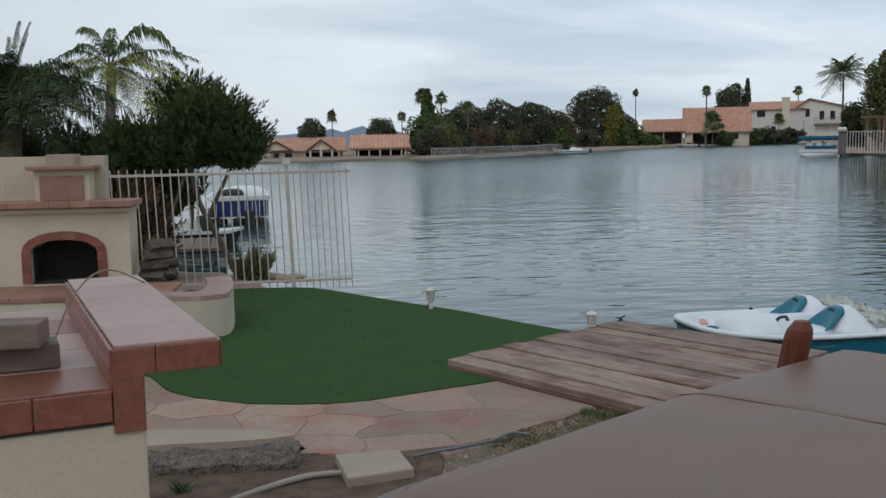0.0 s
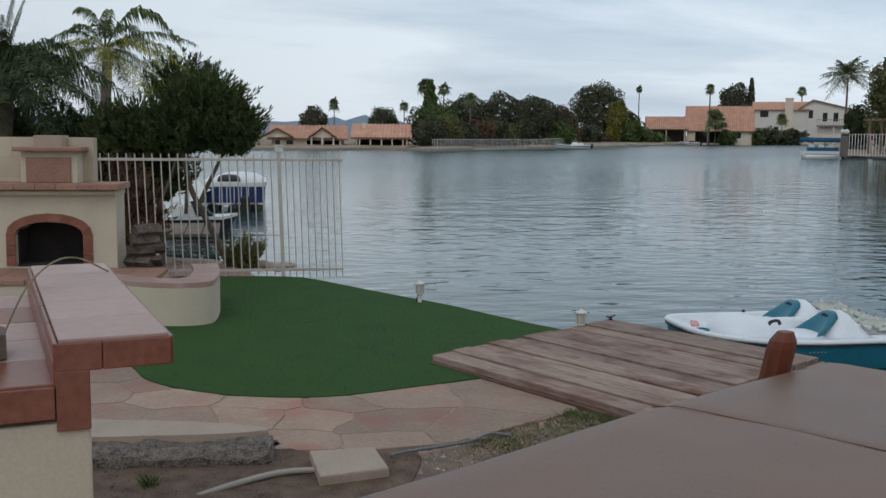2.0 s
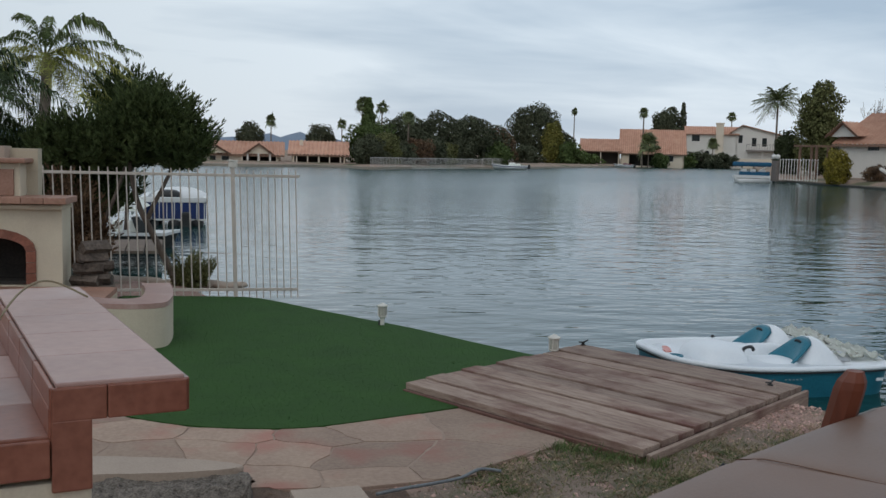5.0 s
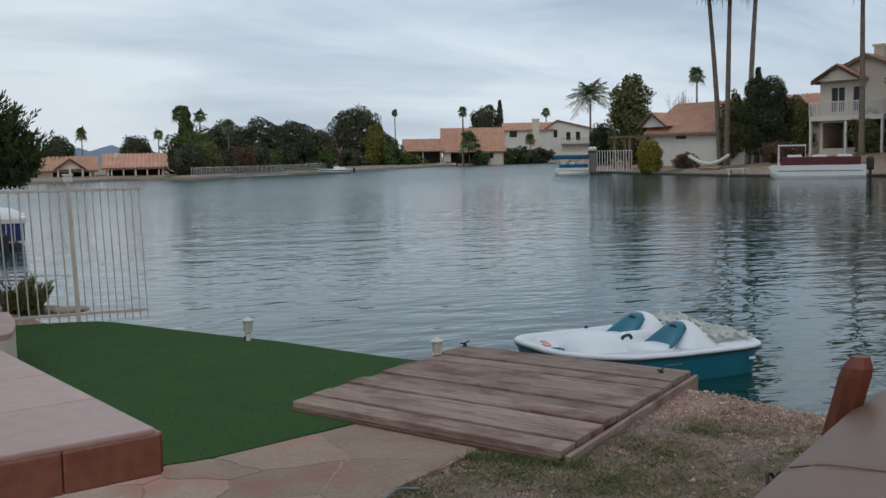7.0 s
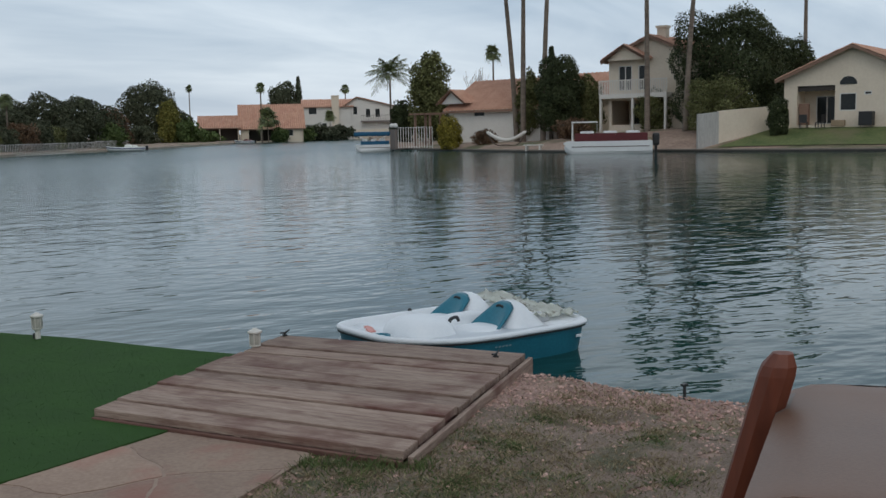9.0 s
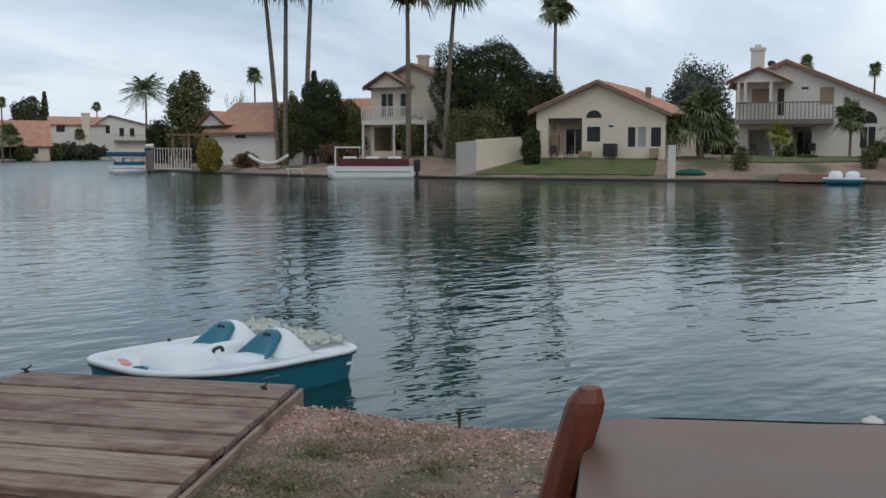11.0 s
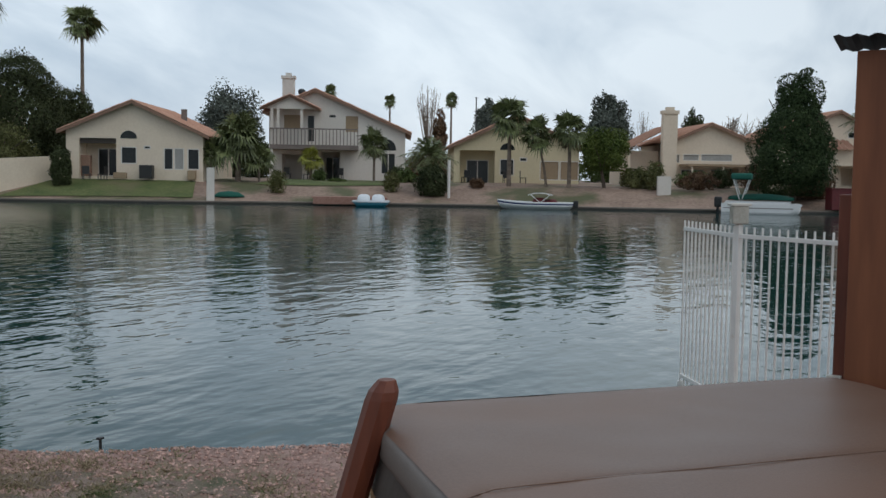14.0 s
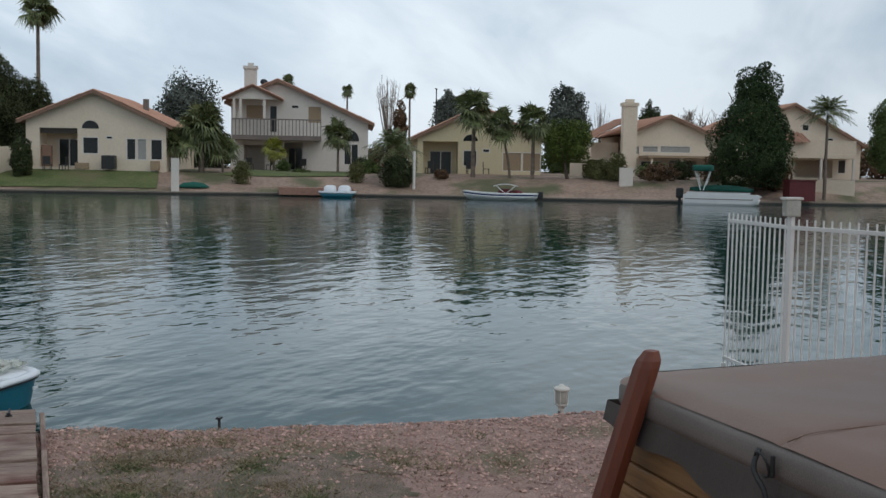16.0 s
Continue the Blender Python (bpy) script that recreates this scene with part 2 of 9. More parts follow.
LAMP_GLASS = mat("cloudy lamp glass", (0.36, 0.345, 0.30), (0.47, 0.45, 0.39), 0.25, bump=0.05)
DARK = mat("dark metal", (0.02, 0.02, 0.02), None, 0.5)
GLASS_DARK = mat("dark window glass", (0.018, 0.021, 0.022), (0.03, 0.034, 0.034), 0.12, bump=0, spec=0.28)
# pale pane: A's white curtain, and sky reflection painted into D's windows
PALEPANE = mat("pale glass for curtain and painted reflection", (0.30, 0.29, 0.27), (0.38, 0.37, 0.35), 0.2, scale=1, fine=6, bump=0)
# dark brown that puts room and porch shade into the colour
SHADOW_IN = mat("painted indoor shade", (0.05, 0.042, 0.036), None, 0.9)
ROOFTILE = mat("clay roof tile", (0.42, 0.21, 0.14), (0.58, 0.34, 0.24), 0.85, scale=0.9, fine=7, bump=0.3, per="island", vary=0.16)
FASCIA = mat("brown fascia", (0.22, 0.13, 0.09), (0.28, 0.17, 0.12), 0.8)
BLIND = mat("tan blind", (0.30, 0.22, 0.14), None, 0.8)
LEAF_DARK = mat("dark leaves", (0.028, 0.037, 0.017), (0.078, 0.092, 0.042), 0.7, scale=1, fine=6, bump=0, per="island", vary=0.2, spec=0.12)
LEAF_DEEP = mat("deep green leaves", (0.024, 0.042, 0.018), (0.070, 0.098, 0.040), 0.7, scale=1, fine=6, bump=0, per="island", vary=0.2, spec=0.12)
# greyer, paler leaves: distance haze is put into these two colours
LEAF_HAZE = mat("grey-green leaves with haze painted in", (0.095, 0.110, 0.095), (0.160, 0.178, 0.150), 0.8, scale=1, fine=6, bump=0, per="island", vary=0.2, spec=0.08)
LEAF_FAR = mat("far leaves with haze painted in", (0.050, 0.058, 0.036), (0.115, 0.122, 0.076), 0.8, scale=1, fine=6, bump=0, per="island", vary=0.2, spec=0.08)
FROND_QUEEN = mat("queen palm fronds", (0.045, 0.068, 0.020), (0.120, 0.150, 0.052), 0.7, scale=1, fine=6, bump=0, per="island", vary=0.25, spec=0.15)
LEAF_MID = mat("green leaves", (0.058, 0.090, 0.030), (0.130, 0.165, 0.058), 0.7, scale=1, fine=6, bump=0, per="island", vary=0.2, spec=0.12)
LEAF_CITRUS = mat("citrus leaves", (0.052, 0.082, 0.018), (0.135, 0.165, 0.040), 0.6, scale=1, fine=6, bump=0, per="island", vary=0.2, spec=0.15)
LEAF_HEDGE = mat("oleander leaves", (0.038, 0.056, 0.020), (0.095, 0.120, 0.046), 0.7, scale=1, fine=6, bump=0, per="island", vary=0.2, spec=0.12)
LEAF_OLIVE = mat("olive leaves", (0.085, 0.092, 0.034), (0.175, 0.175, 0.075), 0.75, scale=1, fine=6, bump=0, per="island", vary=0.25, spec=0.12)
LEAF_LIME = mat("yellow green leaves", (0.12, 0.12, 0.026), (0.23, 0.205, 0.06), 0.75, scale=1, fine=6, bump=0, per="island", vary=0.25, spec=0.12)
LEAF_YEL = mat("yellow leaves", (0.16, 0.13, 0.012), (0.28, 0.22, 0.025), 0.75, scale=1, fine=6, bump=0, per="island", vary=0.25)
LEAF_BROWN = mat("dry brown leaves", (0.10, 0.055, 0.028), (0.17, 0.10, 0.055), 0.85, scale=1, fine=6, bump=0, per="island", vary=0.25)
FROND = mat("palm fronds", (0.075, 0.098, 0.032), (0.180, 0.198, 0.082), 0.55, scale=1, fine=6, bump=0, per="island", vary=0.25)
FROND_DK = mat("dark palm fronds", (0.080, 0.105, 0.038), (0.190, 0.215, 0.090), 0.5, scale=1, fine=6, bump=0, per="island", vary=0.25)
FROND_DATE = mat("date palm fronds", (0.028, 0.046, 0.020), (0.075, 0.100, 0.044), 0.75, scale=1, fine=6, bump=0, per="island", vary=0.25, spec=0.12)
FROND_YEL = mat("yellow green fronds", (0.19, 0.20, 0.028), (0.32, 0.31, 0.06), 0.6, scale=1, fine=6, bump=0, per="island", vary=0.2)
SKIRT = mat("dead fronds", (0.11, 0.075, 0.042), (0.19, 0.14, 0.085), 0.9, bump=0, per="island", vary=0.2)
TWIG = mat("grey-brown twigs", (0.20, 0.155, 0.12), (0.32, 0.26, 0.21), 0.95, scale=1, fine=8, bump=0)
BARK = mat("bark", (0.07, 0.052, 0.042), (0.15, 0.115, 0.09), 0.95, scale=6, fine=30, bump=0.6, dist=0.03, stretch=(1, 1, 0.4))
PALMBARK = mat("palm trunk bark", (0.13, 0.10, 0.08), (0.26, 0.205, 0.16), 0.95, scale=2, fine=9, bump=0.5, dist=0.05, stretch=(0.3, 0.3, 1.6))
BANK = mat("bank earth", (0.235, 0.155, 0.115), (0.42, 0.295, 0.225), 0.95, scale=0.6, fine=4, bump=0.5, dist=0.1, stain=(0.115, 0.115, 0.055), stain_at=(0.48, 0.62), stain_scale=0.22)
FARGRASS = mat("lawn grass", (0.062, 0.094, 0.022), (0.155, 0.170, 0.060), 0.95, scale=0.55, fine=5, bump=0.3, dist=0.05, stain=(0.17, 0.145, 0.075), stain_at=(0.52, 0.75), stain_scale=0.35)
FARDECK = mat("faded pink-red deck paint", (0.30, 0.155, 0.115), (0.42, 0.24, 0.185), 0.85, scale=4, fine=20, bump=0.2, per="object", vary=0.06)
KERB = mat("lake edge concrete", (0.17, 0.14, 0.115), (0.26, 0.22, 0.18), 0.9, scale=0.6, fine=5)
SEAWALL = mat("pale seawall concrete", (0.29, 0.245, 0.195), (0.40, 0.345, 0.28), 0.9, scale=0.5, fine=5)
WETLINE = mat("wet algae-dark concrete", (0.022, 0.020, 0.016), (0.05, 0.045, 0.035), 0.5, scale=0.8, fine=6)
DULLWHITE = mat("dusty cream painted metal", (0.47, 0.40, 0.34), (0.60, 0.53, 0.47), 0.6, scale=8, fine=80, bump=0.1, stain=(0.35, 0.24, 0.17), stain_at=(0.60, 0.80), stain_scale=9)
CANOPY_BLUE = mat("blue canvas", (0.012, 0.085, 0.17), (0.02, 0.12, 0.22), 0.8, fine=30)
NAVY = mat("navy blue panel", (0.008, 0.025, 0.12), (0.014, 0.04, 0.17), 0.5, fine=30)
GREEN_CANVAS = mat("green canvas", (0.006, 0.085, 0.062), (0.012, 0.125, 0.09), 0.8, fine=30)
MAROON = mat("maroon panel", (0.09, 0.012, 0.014), (0.14, 0.02, 0.022), 0.6, fine=30)
HULL_WHITE = mat("white hull", (0.70, 0.70, 0.69), (0.78, 0.78, 0.77), 0.4, scale=1, fine=10, bump=0.02)
# blue-grey base that carries the hills' distance haze
MOUNTAIN = mat("hills with haze painted in", (0.20, 0.25, 0.32), (0.25, 0.30, 0.37), 1.0, scale=0.01, fine=0.05, bump=0, spec=0.0)

# lake water
WATER = bpy.data.materials.new("lake water")
WATER.use_nodes = True
wm, wk = WATER.node_tree.nodes, WATER.node_tree.links
wb = wm["Principled BSDF"]
wb.inputs["Base Color"].default_value = (0.006, 0.045, 0.043, 1)
wb.inputs["Roughness"].default_value = 0.035
wb.inputs["IOR"].default_value = 1.29
w_pos = wm.new("ShaderNodeNewGeometry")
w_h = None
for sc, amp, rot, squash in ((0.6, 0.20, 20, 0.6), (1.9, 0.23, 42, 0.5), (4.6, 0.13, 34, 0.5), (11.0, 0.025, 50, 0.7)):
    mp = wm.new("ShaderNodeMapping"); mp.inputs["Rotation"].default_value = (0, 0, radians(rot)); mp.inputs["Scale"].default_value = (squash, 1, 1)
    wk.new(w_pos.outputs["Position"], mp.inputs[0])
    ns = wm.new("ShaderNodeTexNoise"); ns.inputs["Scale"].default_value = sc; ns.inputs["Detail"].default_value = 1.0
    wk.new(mp.outputs[0], ns.inputs["Vector"])
    mu = wm.new("ShaderNodeMath"); mu.operation = "MULTIPLY_ADD"; mu.inputs[1].default_value = amp
    wk.new(ns.outputs[0], mu.inputs[0])
    if w_h is None:
        mu.inputs[2].default_value = 0
    else:
        wk.new(w_h, mu.inputs[2])
    w_h = mu.outputs[0]
w_n = wm.new("ShaderNodeTexNoise"); w_n.inputs["Scale"].default_value = 0.035; w_n.inputs["Detail"].default_value = 2.0
wk.new(w_pos.outputs["Position"], w_n.inputs["Vector"])
w_r = wm.new("ShaderNodeMapRange"); w_r.inputs[1].default_value = 0.35; w_r.inputs[2].default_value = 0.65; w_r.inputs[3].default_value = 0.55; w_r.inputs[4].default_value = 1.15
wk.new(w_n.outputs[0], w_r.inputs[0])
w_dot = wm.new("ShaderNodeVectorMath"); w_dot.operation = "DOT_PRODUCT"; w_dot.inputs[1].default_value = (-0.9, 1.0, 0.0)
wk.new(w_pos.outputs["Position"], w_dot.inputs[0])
w_wind = wm.new("ShaderNodeMapRange"); w_wind.inputs[1].default_value = 4.0; w_wind.inputs[2].default_value = 45.0; w_wind.inputs[3].default_value = 1.05; w_wind.inputs[4].default_value = 0.85
wk.new(w_dot.outputs["Value"], w_wind.inputs[0])
w_rf = wm.new("ShaderNodeMapRange"); w_rf.inputs[1].default_value = 4.0; w_rf.inputs[2].default_value = 60.0; w_rf.inputs[3].default_value = 0.03; w_rf.inputs[4].default_value = 0.25
wk.new(w_dot.outputs["Value"], w_rf.inputs[0]); wk.new(w_rf.outputs[0], wb.inputs["Roughness"])
w_g = wm.new("ShaderNodeMath"); w_g.operation = "MULTIPLY"
wk.new(w_r.outputs[0], w_g.inputs[0]); wk.new(w_wind.outputs[0], w_g.inputs[1])
w_m = wm.new("ShaderNodeMath"); w_m.operation = "MULTIPLY"
wk.new(w_h, w_m.inputs[0]); wk.new(w_g.outputs[0], w_m.inputs[1]); w_h = w_m.outputs[0]
w_b = wm.new("ShaderNodeBump"); w_b.inputs["Strength"].default_value = 1.0; w_b.inputs["Distance"].default_value = 0.125
wk.new(w_h, w_b.inputs["Height"]); wk.new(w_b.outputs[0], wb.inputs["Normal"])

# ---- builders ----
R = random.Random(7)
Z_WATER = -0.32


def part(name, bm, material, parent=None, label="", smooth=False):
    me = bpy.data.meshes.new(name)
    bm.normal_update()
    bm.to_mesh(me)
    bm.free()
    if smooth:
        for p in me.polygons:
            p.use_smooth = True
    for m in (material if isinstance(material, (list, tuple)) else [material]):
        me.materials.append(m)
    ob = new(name, me)
    if parent:
        ob.parent = parent
    if label:
        ob["label"] = label
    return ob


def solo(name, bm, material, label, category, group="", kind="", smooth=False):
    return tagged(part(name, bm, material, None, "", smooth), label, category, group, kind)


def thing(name, label, category, at=(0, 0, 0), rz=0.0, group="", kind=""):
    ob = new(name)
    ob.empty_display_size = 0.2
    ob.matrix_world = pose(*at, 0, 0, rz)
    return tagged(ob, label, category, group, kind)


def box(bm, c, s, rot=0.0, bevel=0.0, tilt=None):
    m = Matrix.Translation(c) @ Matrix.Rotation(rot, 4, "Z") @ (tilt or Matrix()) @ Matrix.Diagonal((*s, 1))
    r = bmesh.ops.create_cube(bm, size=1, matrix=m)
    if bevel:
        es = list({e for v in r["verts"] for e in v.link_edges})
        bmesh.ops.bevel(bm, geom=es, offset=bevel, segments=2, affect="EDGES", profile=0.6)
    return bm


def nb():
    return bmesh.new()


def prism(bm, pts, z0, z1, bevel=0.0):
    """An upright prism on a plan polygon; z1 may be a list, one height a corner."""
    zs = z1 if isinstance(z1, (list, tuple)) else [z1] * len(pts)
    lo = [bm.verts.new((x, y, z0)) for x, y in pts]
    hi = [bm.verts.new((x, y, z)) for (x, y), z in zip(pts, zs)]
    n = len(pts)
    area = sum(pts[i][0] * pts[(i + 1) % n][1] - pts[(i + 1) % n][0] * pts[i][1] for i in range(n))
    if area < 0:
        lo.reverse(), hi.reverse()
    top = bm.faces.new(hi)
    bm.faces.new(list(reversed(lo)))
    for i in range(n):
        bm.faces.new((lo[i], lo[(i + 1) % n], hi[(i + 1) % n], hi[i]))
    if bevel:
        bmesh.ops.bevel(bm, geom=list(top.edges), offset=bevel, segments=2, affect="EDGES", profile=0.6)
    elif n > 4:
        bmesh.ops.triangulate(bm, faces=[f for f in bm.faces if len(f.verts) > 4])
    return bm


def tube(bm, pts, radii, n=8, cap=True):
    pts = [Vector(p) for p in pts]
    if not isinstance(radii, (list, tuple)):
        radii = [radii] * len(pts)
    rings = []
    for i, p in enumerate(pts):
        d = (pts[min(i + 1, len(pts) - 1)] - pts[max(i - 1, 0)]).normalized()
        a = d.orthogonal().normalized() if abs(d.z) > 0.9 else d.cross(Vector((0, 0, 1))).normalized()
        b = d.cross(a)
        rings.append([bm.verts.new(p + radii[i] * (math.cos(k * math.tau / n) * a + math.sin(k * math.tau / n) * b)) for k in range(n)])
    for r0, r1 in zip(rings, rings[1:]):
        best = min(range(n), key=lambda s: (r0[0].co - r1[s].co).length)
        r1 = r1[best:] + r1[:best] if (r0[1].co - r1[(best + 1) % n].co).length < (r0[1].co - r1[(best - 1) % n].co).length else r1
        for k in range(n):
            bm.faces.new((r0[k], r0[(k + 1) % n], r1[(k + 1) % n], r1[k]))
    if cap:
        bm.faces.new(rings[0][::-1]); bm.faces.new(rings[-1])
    return bm


def lathe(bm, prof, n=16, at=(0, 0, 0)):
    """Turn a profile of (radius, height) about z."""
    rings = [[bm.verts.new((at[0] + r * math.cos(k * math.tau / n), at[1] + r * math.sin(k * math.tau / n), at[2] + z)) for k in range(n)] for r, z in prof]
    for a, b in zip(rings, rings[1:]):
        for k in range(n):
            bm.faces.new((a[k], a[(k + 1) % n], b[(k + 1) % n], b[k]))
    bm.faces.new(rings[0][::-1]); bm.faces.new(rings[-1])
    return bm


def loft(bm, rings, cap=True):
    vs = [[bm.verts.new(p) for p in r] for r in rings]
    n = len(vs[0])
    for a, b in zip(vs, vs[1:]):
        for k in range(n):
            bm.faces.new((a[k], a[(k + 1) % n], b[(k + 1) % n], b[k]))
    if cap:
        bm.faces.new(vs[0][::-1]); bm.faces.new(vs[-1])
    return bm


def clip_poly(poly, px, py, nx, ny):
    """Keep the part of a plan polygon where (p - (px,py)).n < 0."""
    out = []
    for i, a in enumerate(poly):
        b = poly[(i + 1) % len(poly)]
        da, db = (a[0] - px) * nx + (a[1] - py) * ny, (b[0] - px) * nx + (b[1] - py) * ny
        if da <= 0:
            out.append(a)
        if da * db < 0:
            k = da / (da - db)
            out.append((a[0] + k * (b[0] - a[0]), a[1] + k * (b[1] - a[1])))
    return out


def inside(p, poly):
    hit = False
    for i, (x0, y0) in enumerate(poly):
        x1, y1 = poly[i - 1]
        if (y0 > p[1]) != (y1 > p[1]) and p[0] < (x1 - x0) * (p[1] - y0) / (y1 - y0) + x0:
            hit = not hit
    return hit


def smooth_line(pts, k=6, closed=False):
    out, n = [], len(pts)
    rng = range(n if closed else n - 1)
    for i in rng:
        g = lambda j: Vector(pts[j % n]) if closed else Vector(pts[max(0, min(n - 1, j))])
        a, b, c, d = g(i - 1), g(i), g(i + 1), g(i + 2)
        for s in range(k):
            t = s / k
            p = 0.5 * (2 * b + (c - a) * t + (2 * a - 5 * b + 4 * c - d) * t * t + (3 * b - a - 3 * c + d) * t ** 3)
            out.append(tuple(p))
    if not closed:
        out.append(tuple(pts[-1]))
    return out


# ---- the large structure ----
def big_sheet(name, size, z, material, label, category):
    bm = nb()
    vs = [bm.verts.new((x * size, y * size, z)) for x, y in ((-1, -1), (1, -1), (1, 1), (-1, 1))]
    bm.faces.new(vs)
    return solo(name, bm, material, label, category, kind="structure")


big_sheet("ground", 2500, -1.7, BANK, "brown earth lake bed reaching the horizon", "ground")

# the far shore in the order of its bearing from the yard
FAR_SHORE = [(-150, 40), (-110, 66), (-60, 92), (-25, 108), (-6, 112), (0.5, 114), (4.2, 119), (8.4, 120), (10.8, 112), (14.3, 117), (18.7, 125), (23.6, 132), (28.2, 136), (33, 140), (40, 151), (48, 164), (56, 176), (63, 187), (72, 203), (83, 219), (95, 233), (108, 246), (122, 258), (136, 270),
             (58, 112), (51, 92), (49, 78), (48.4, 69), (49.6, 63), (52.4, 58.2), (54.6, 51), (58.6, 42), (63.5, 34), (66.3, 27.5), (68, 20.5), (69, 12.5), (70.4, 5), (75, -6), (82, -24), (96, -60), (120, -130)]


def rise(x, y):
    """How far the bank rises behind the shore: low on the far side, higher by the near houses."""
    b = math.degrees(math.atan2(x, y))
    return 0.12 + 0.14 * min(1.0, max(0.0, (b - 13.5) / 15.0)) + 0.74 * min(1.0, max(0.0, (b - 35.5) / 6.5))


def shore_row(off, z):
    rows = []
    for x, y in smooth_line(FAR_SHORE, 5):
        d = math.hypot(x, y)
        k = (d + off) / d
        rows.append((x * k, y * k, z * rise(x, y) if z > 0 else z))
    return rows


bm = nb()
rows = [shore_row(o, z) for o, z in ((-0.5, -1.7), (0, -0.5), (0, -0.20), (0.5, -0.16), (3.5, 0.50), (6.5, 1.15), (9, 1.28), (14, 1.4), (40, 1.5), (200, 1.8), (2300, 2.0))]
vs = [[bm.verts.new(p) for p in r] for r in rows]
for a, b in zip(vs, vs[1:]):
    for i in range(len(a) - 1):
        bm.faces.new((a[i], b[i], b[i + 1], a[i + 1]))
solo("bank", bm, BANK, "sloping brown earth bank across the lake", "ground", kind="structure")


def shore_edge(name, prof, lo, hi, material, label):
    """A continuous edge of that profile (outward, height) along the far shore between two bearings."""
    bm = nb()
    rows = []
    for o, z in prof:
        rows.append([p for p in shore_row(o, -abs(z)) if lo <= math.degrees(math.atan2(p[0], p[1])) <= hi])
    vs = [[bm.verts.new((x, y, z)) for x, y, _ in r] for r, (o, z) in zip(rows, prof)]
    n = min(len(r) for r in vs)
    for a, b in zip(vs, vs[1:]):
        for i in range(n - 1):
            bm.faces.new((a[i], b[i], b[i + 1], a[i + 1]))
    return solo(name, bm, material, label, "kerb", kind="structure")


shore_edge("seawall", ((-0.10, -0.6), (-0.10, -0.03), (0.30, -0.02), (0.32, -0.4)), -60, 26.6, SEAWALL, "pale low concrete seawall along the cove")
shore_edge("kerb", ((-0.06, -0.6), (-0.06, -0.12), (0.22, -0.10), (0.24, -0.4)), 27.5, 140, KERB, "low weathered concrete edge along the far shore")
shore_edge("kerb_waterline", ((-0.10, -0.6), (-0.10, -0.20), (-0.05, -0.19)), 27.5, 140, WETLINE, "dark wet band at the foot of the shore edge")

# water
big = nb()
vs = [big.verts.new((x, y, Z_WATER)) for x, y in ((-600, -400), (600, -400), (600, 600), (-600, 600))]
big.faces.new(vs)
solo("water", big, WATER, "rippled grey-green lake water", "water", kind="structure")

# our side of the lake
SHORE = [(-60, 70), (-22, 38), (-12, 22), (-7.5, 16), (-4.5, 14.0), (-2.4, 13.3), (-1.4, 12.6), (-1.1, 11.6), (-0.85, 11.1), (-0.3, 10.3), (0.17, 9.62), (0.61, 9.05), (0.98, 8.42), (1.4, 7.75), (2.1, 6.95),
         (2.9, 6.4), (3.2, 6.22), (3.47, 5.9), (3.66, 5.2), (3.92, 4.75), (4.3, 3.98), (5.2, 2.7), (6.2, 1.45), (7.0, 0.2), (9, -4), (20, -20), (60, -60)]
NEAR = SHORE + [(60, -300), (-300, -300), (-300, 70)]
bm = nb()
prism(bm, [(x, y) for x, y in NEAR], -1.7, -0.42)
solo("ground_near", bm, BANK, "bare earth bank of the near shore", "ground", kind="structure")


def shore_gap(x, y):
    """Metres from the near water's edge, negative over the water."""
    best = 1e9
    for (x0, y0), (x1, y1) in zip(SHORE, SHORE[1:]):
        dx, dy = x1 - x0, y1 - y0
        t = max(0, min(1, ((x - x0) * dx + (y - y0) * dy) / (dx * dx + dy * dy)))
        best = min(best, math.hypot(x - x0 - t * dx, y - y0 - t * dy))
    return best if inside((x, y), NEAR) else -best


def ground_z(x, y):
    d = shore_gap(x, y)
    t = max(0.0, min(1.0, (d + 0.25) / 0.75))
    return -0.55 + 0.515 * t * t * (3 - 2 * t) + 0.012 * noise.noise((x * 2.2, y * 2.2, 0)) + 0.006 * noise.noise((x * 9, y * 9, 3))


bm = nb()
xs = [-9 + 0.16 * i for i in range(107)]
ys = [-6 + 0.16 * i for i in range(126)]
grid = [[bm.verts.new((x, y, ground_z(x, y))) for x in xs] for y in ys]
for j in range(len(ys) - 1):
    for i in range(len(xs) - 1):
        bm.faces.new((grid[j][i], grid[j][i + 1], grid[j + 1][i + 1], grid[j + 1][i]))
solo("gravel_yard", bm, GRAVEL, "pink gravel yard with sparse weeds sloping to the lake", "gravel", kind="structure", smooth=True)

# artificial lawn
LAWN_FRONT = smooth_line([(-3.6, 7.3), (-2.8, 7.0), (-2.17, 6.62), (-1.86, 6.0), (-1.45, 5.65), (-1.06, 5.5), (-0.6, 5.47), (-0.1, 5.65), (0.42, 5.88), (0.8, 6.05)], 5)
LAWN_BACK = smooth_line([(2.0, 6.98), (1.42, 7.66), (0.98, 8.33), (0.6, 8.97), (0.17, 9.55), (-0.3, 10.2), (-0.75, 10.85), (-1.0, 11.08), (-1.4, 11.16), (-2.4, 11.2)], 5)
LAWN = LAWN_FRONT + LAWN_BACK + [(-2.4, 8.1), (-3.6, 8.1)]
bm = nb()
prism(bm, LAWN, -0.45, -0.01)
lawn = solo("lawn", bm, TURF, "flat green artificial turf lawn with a curved edge", "lawn", kind="structure")
bm = nb()
count = 0
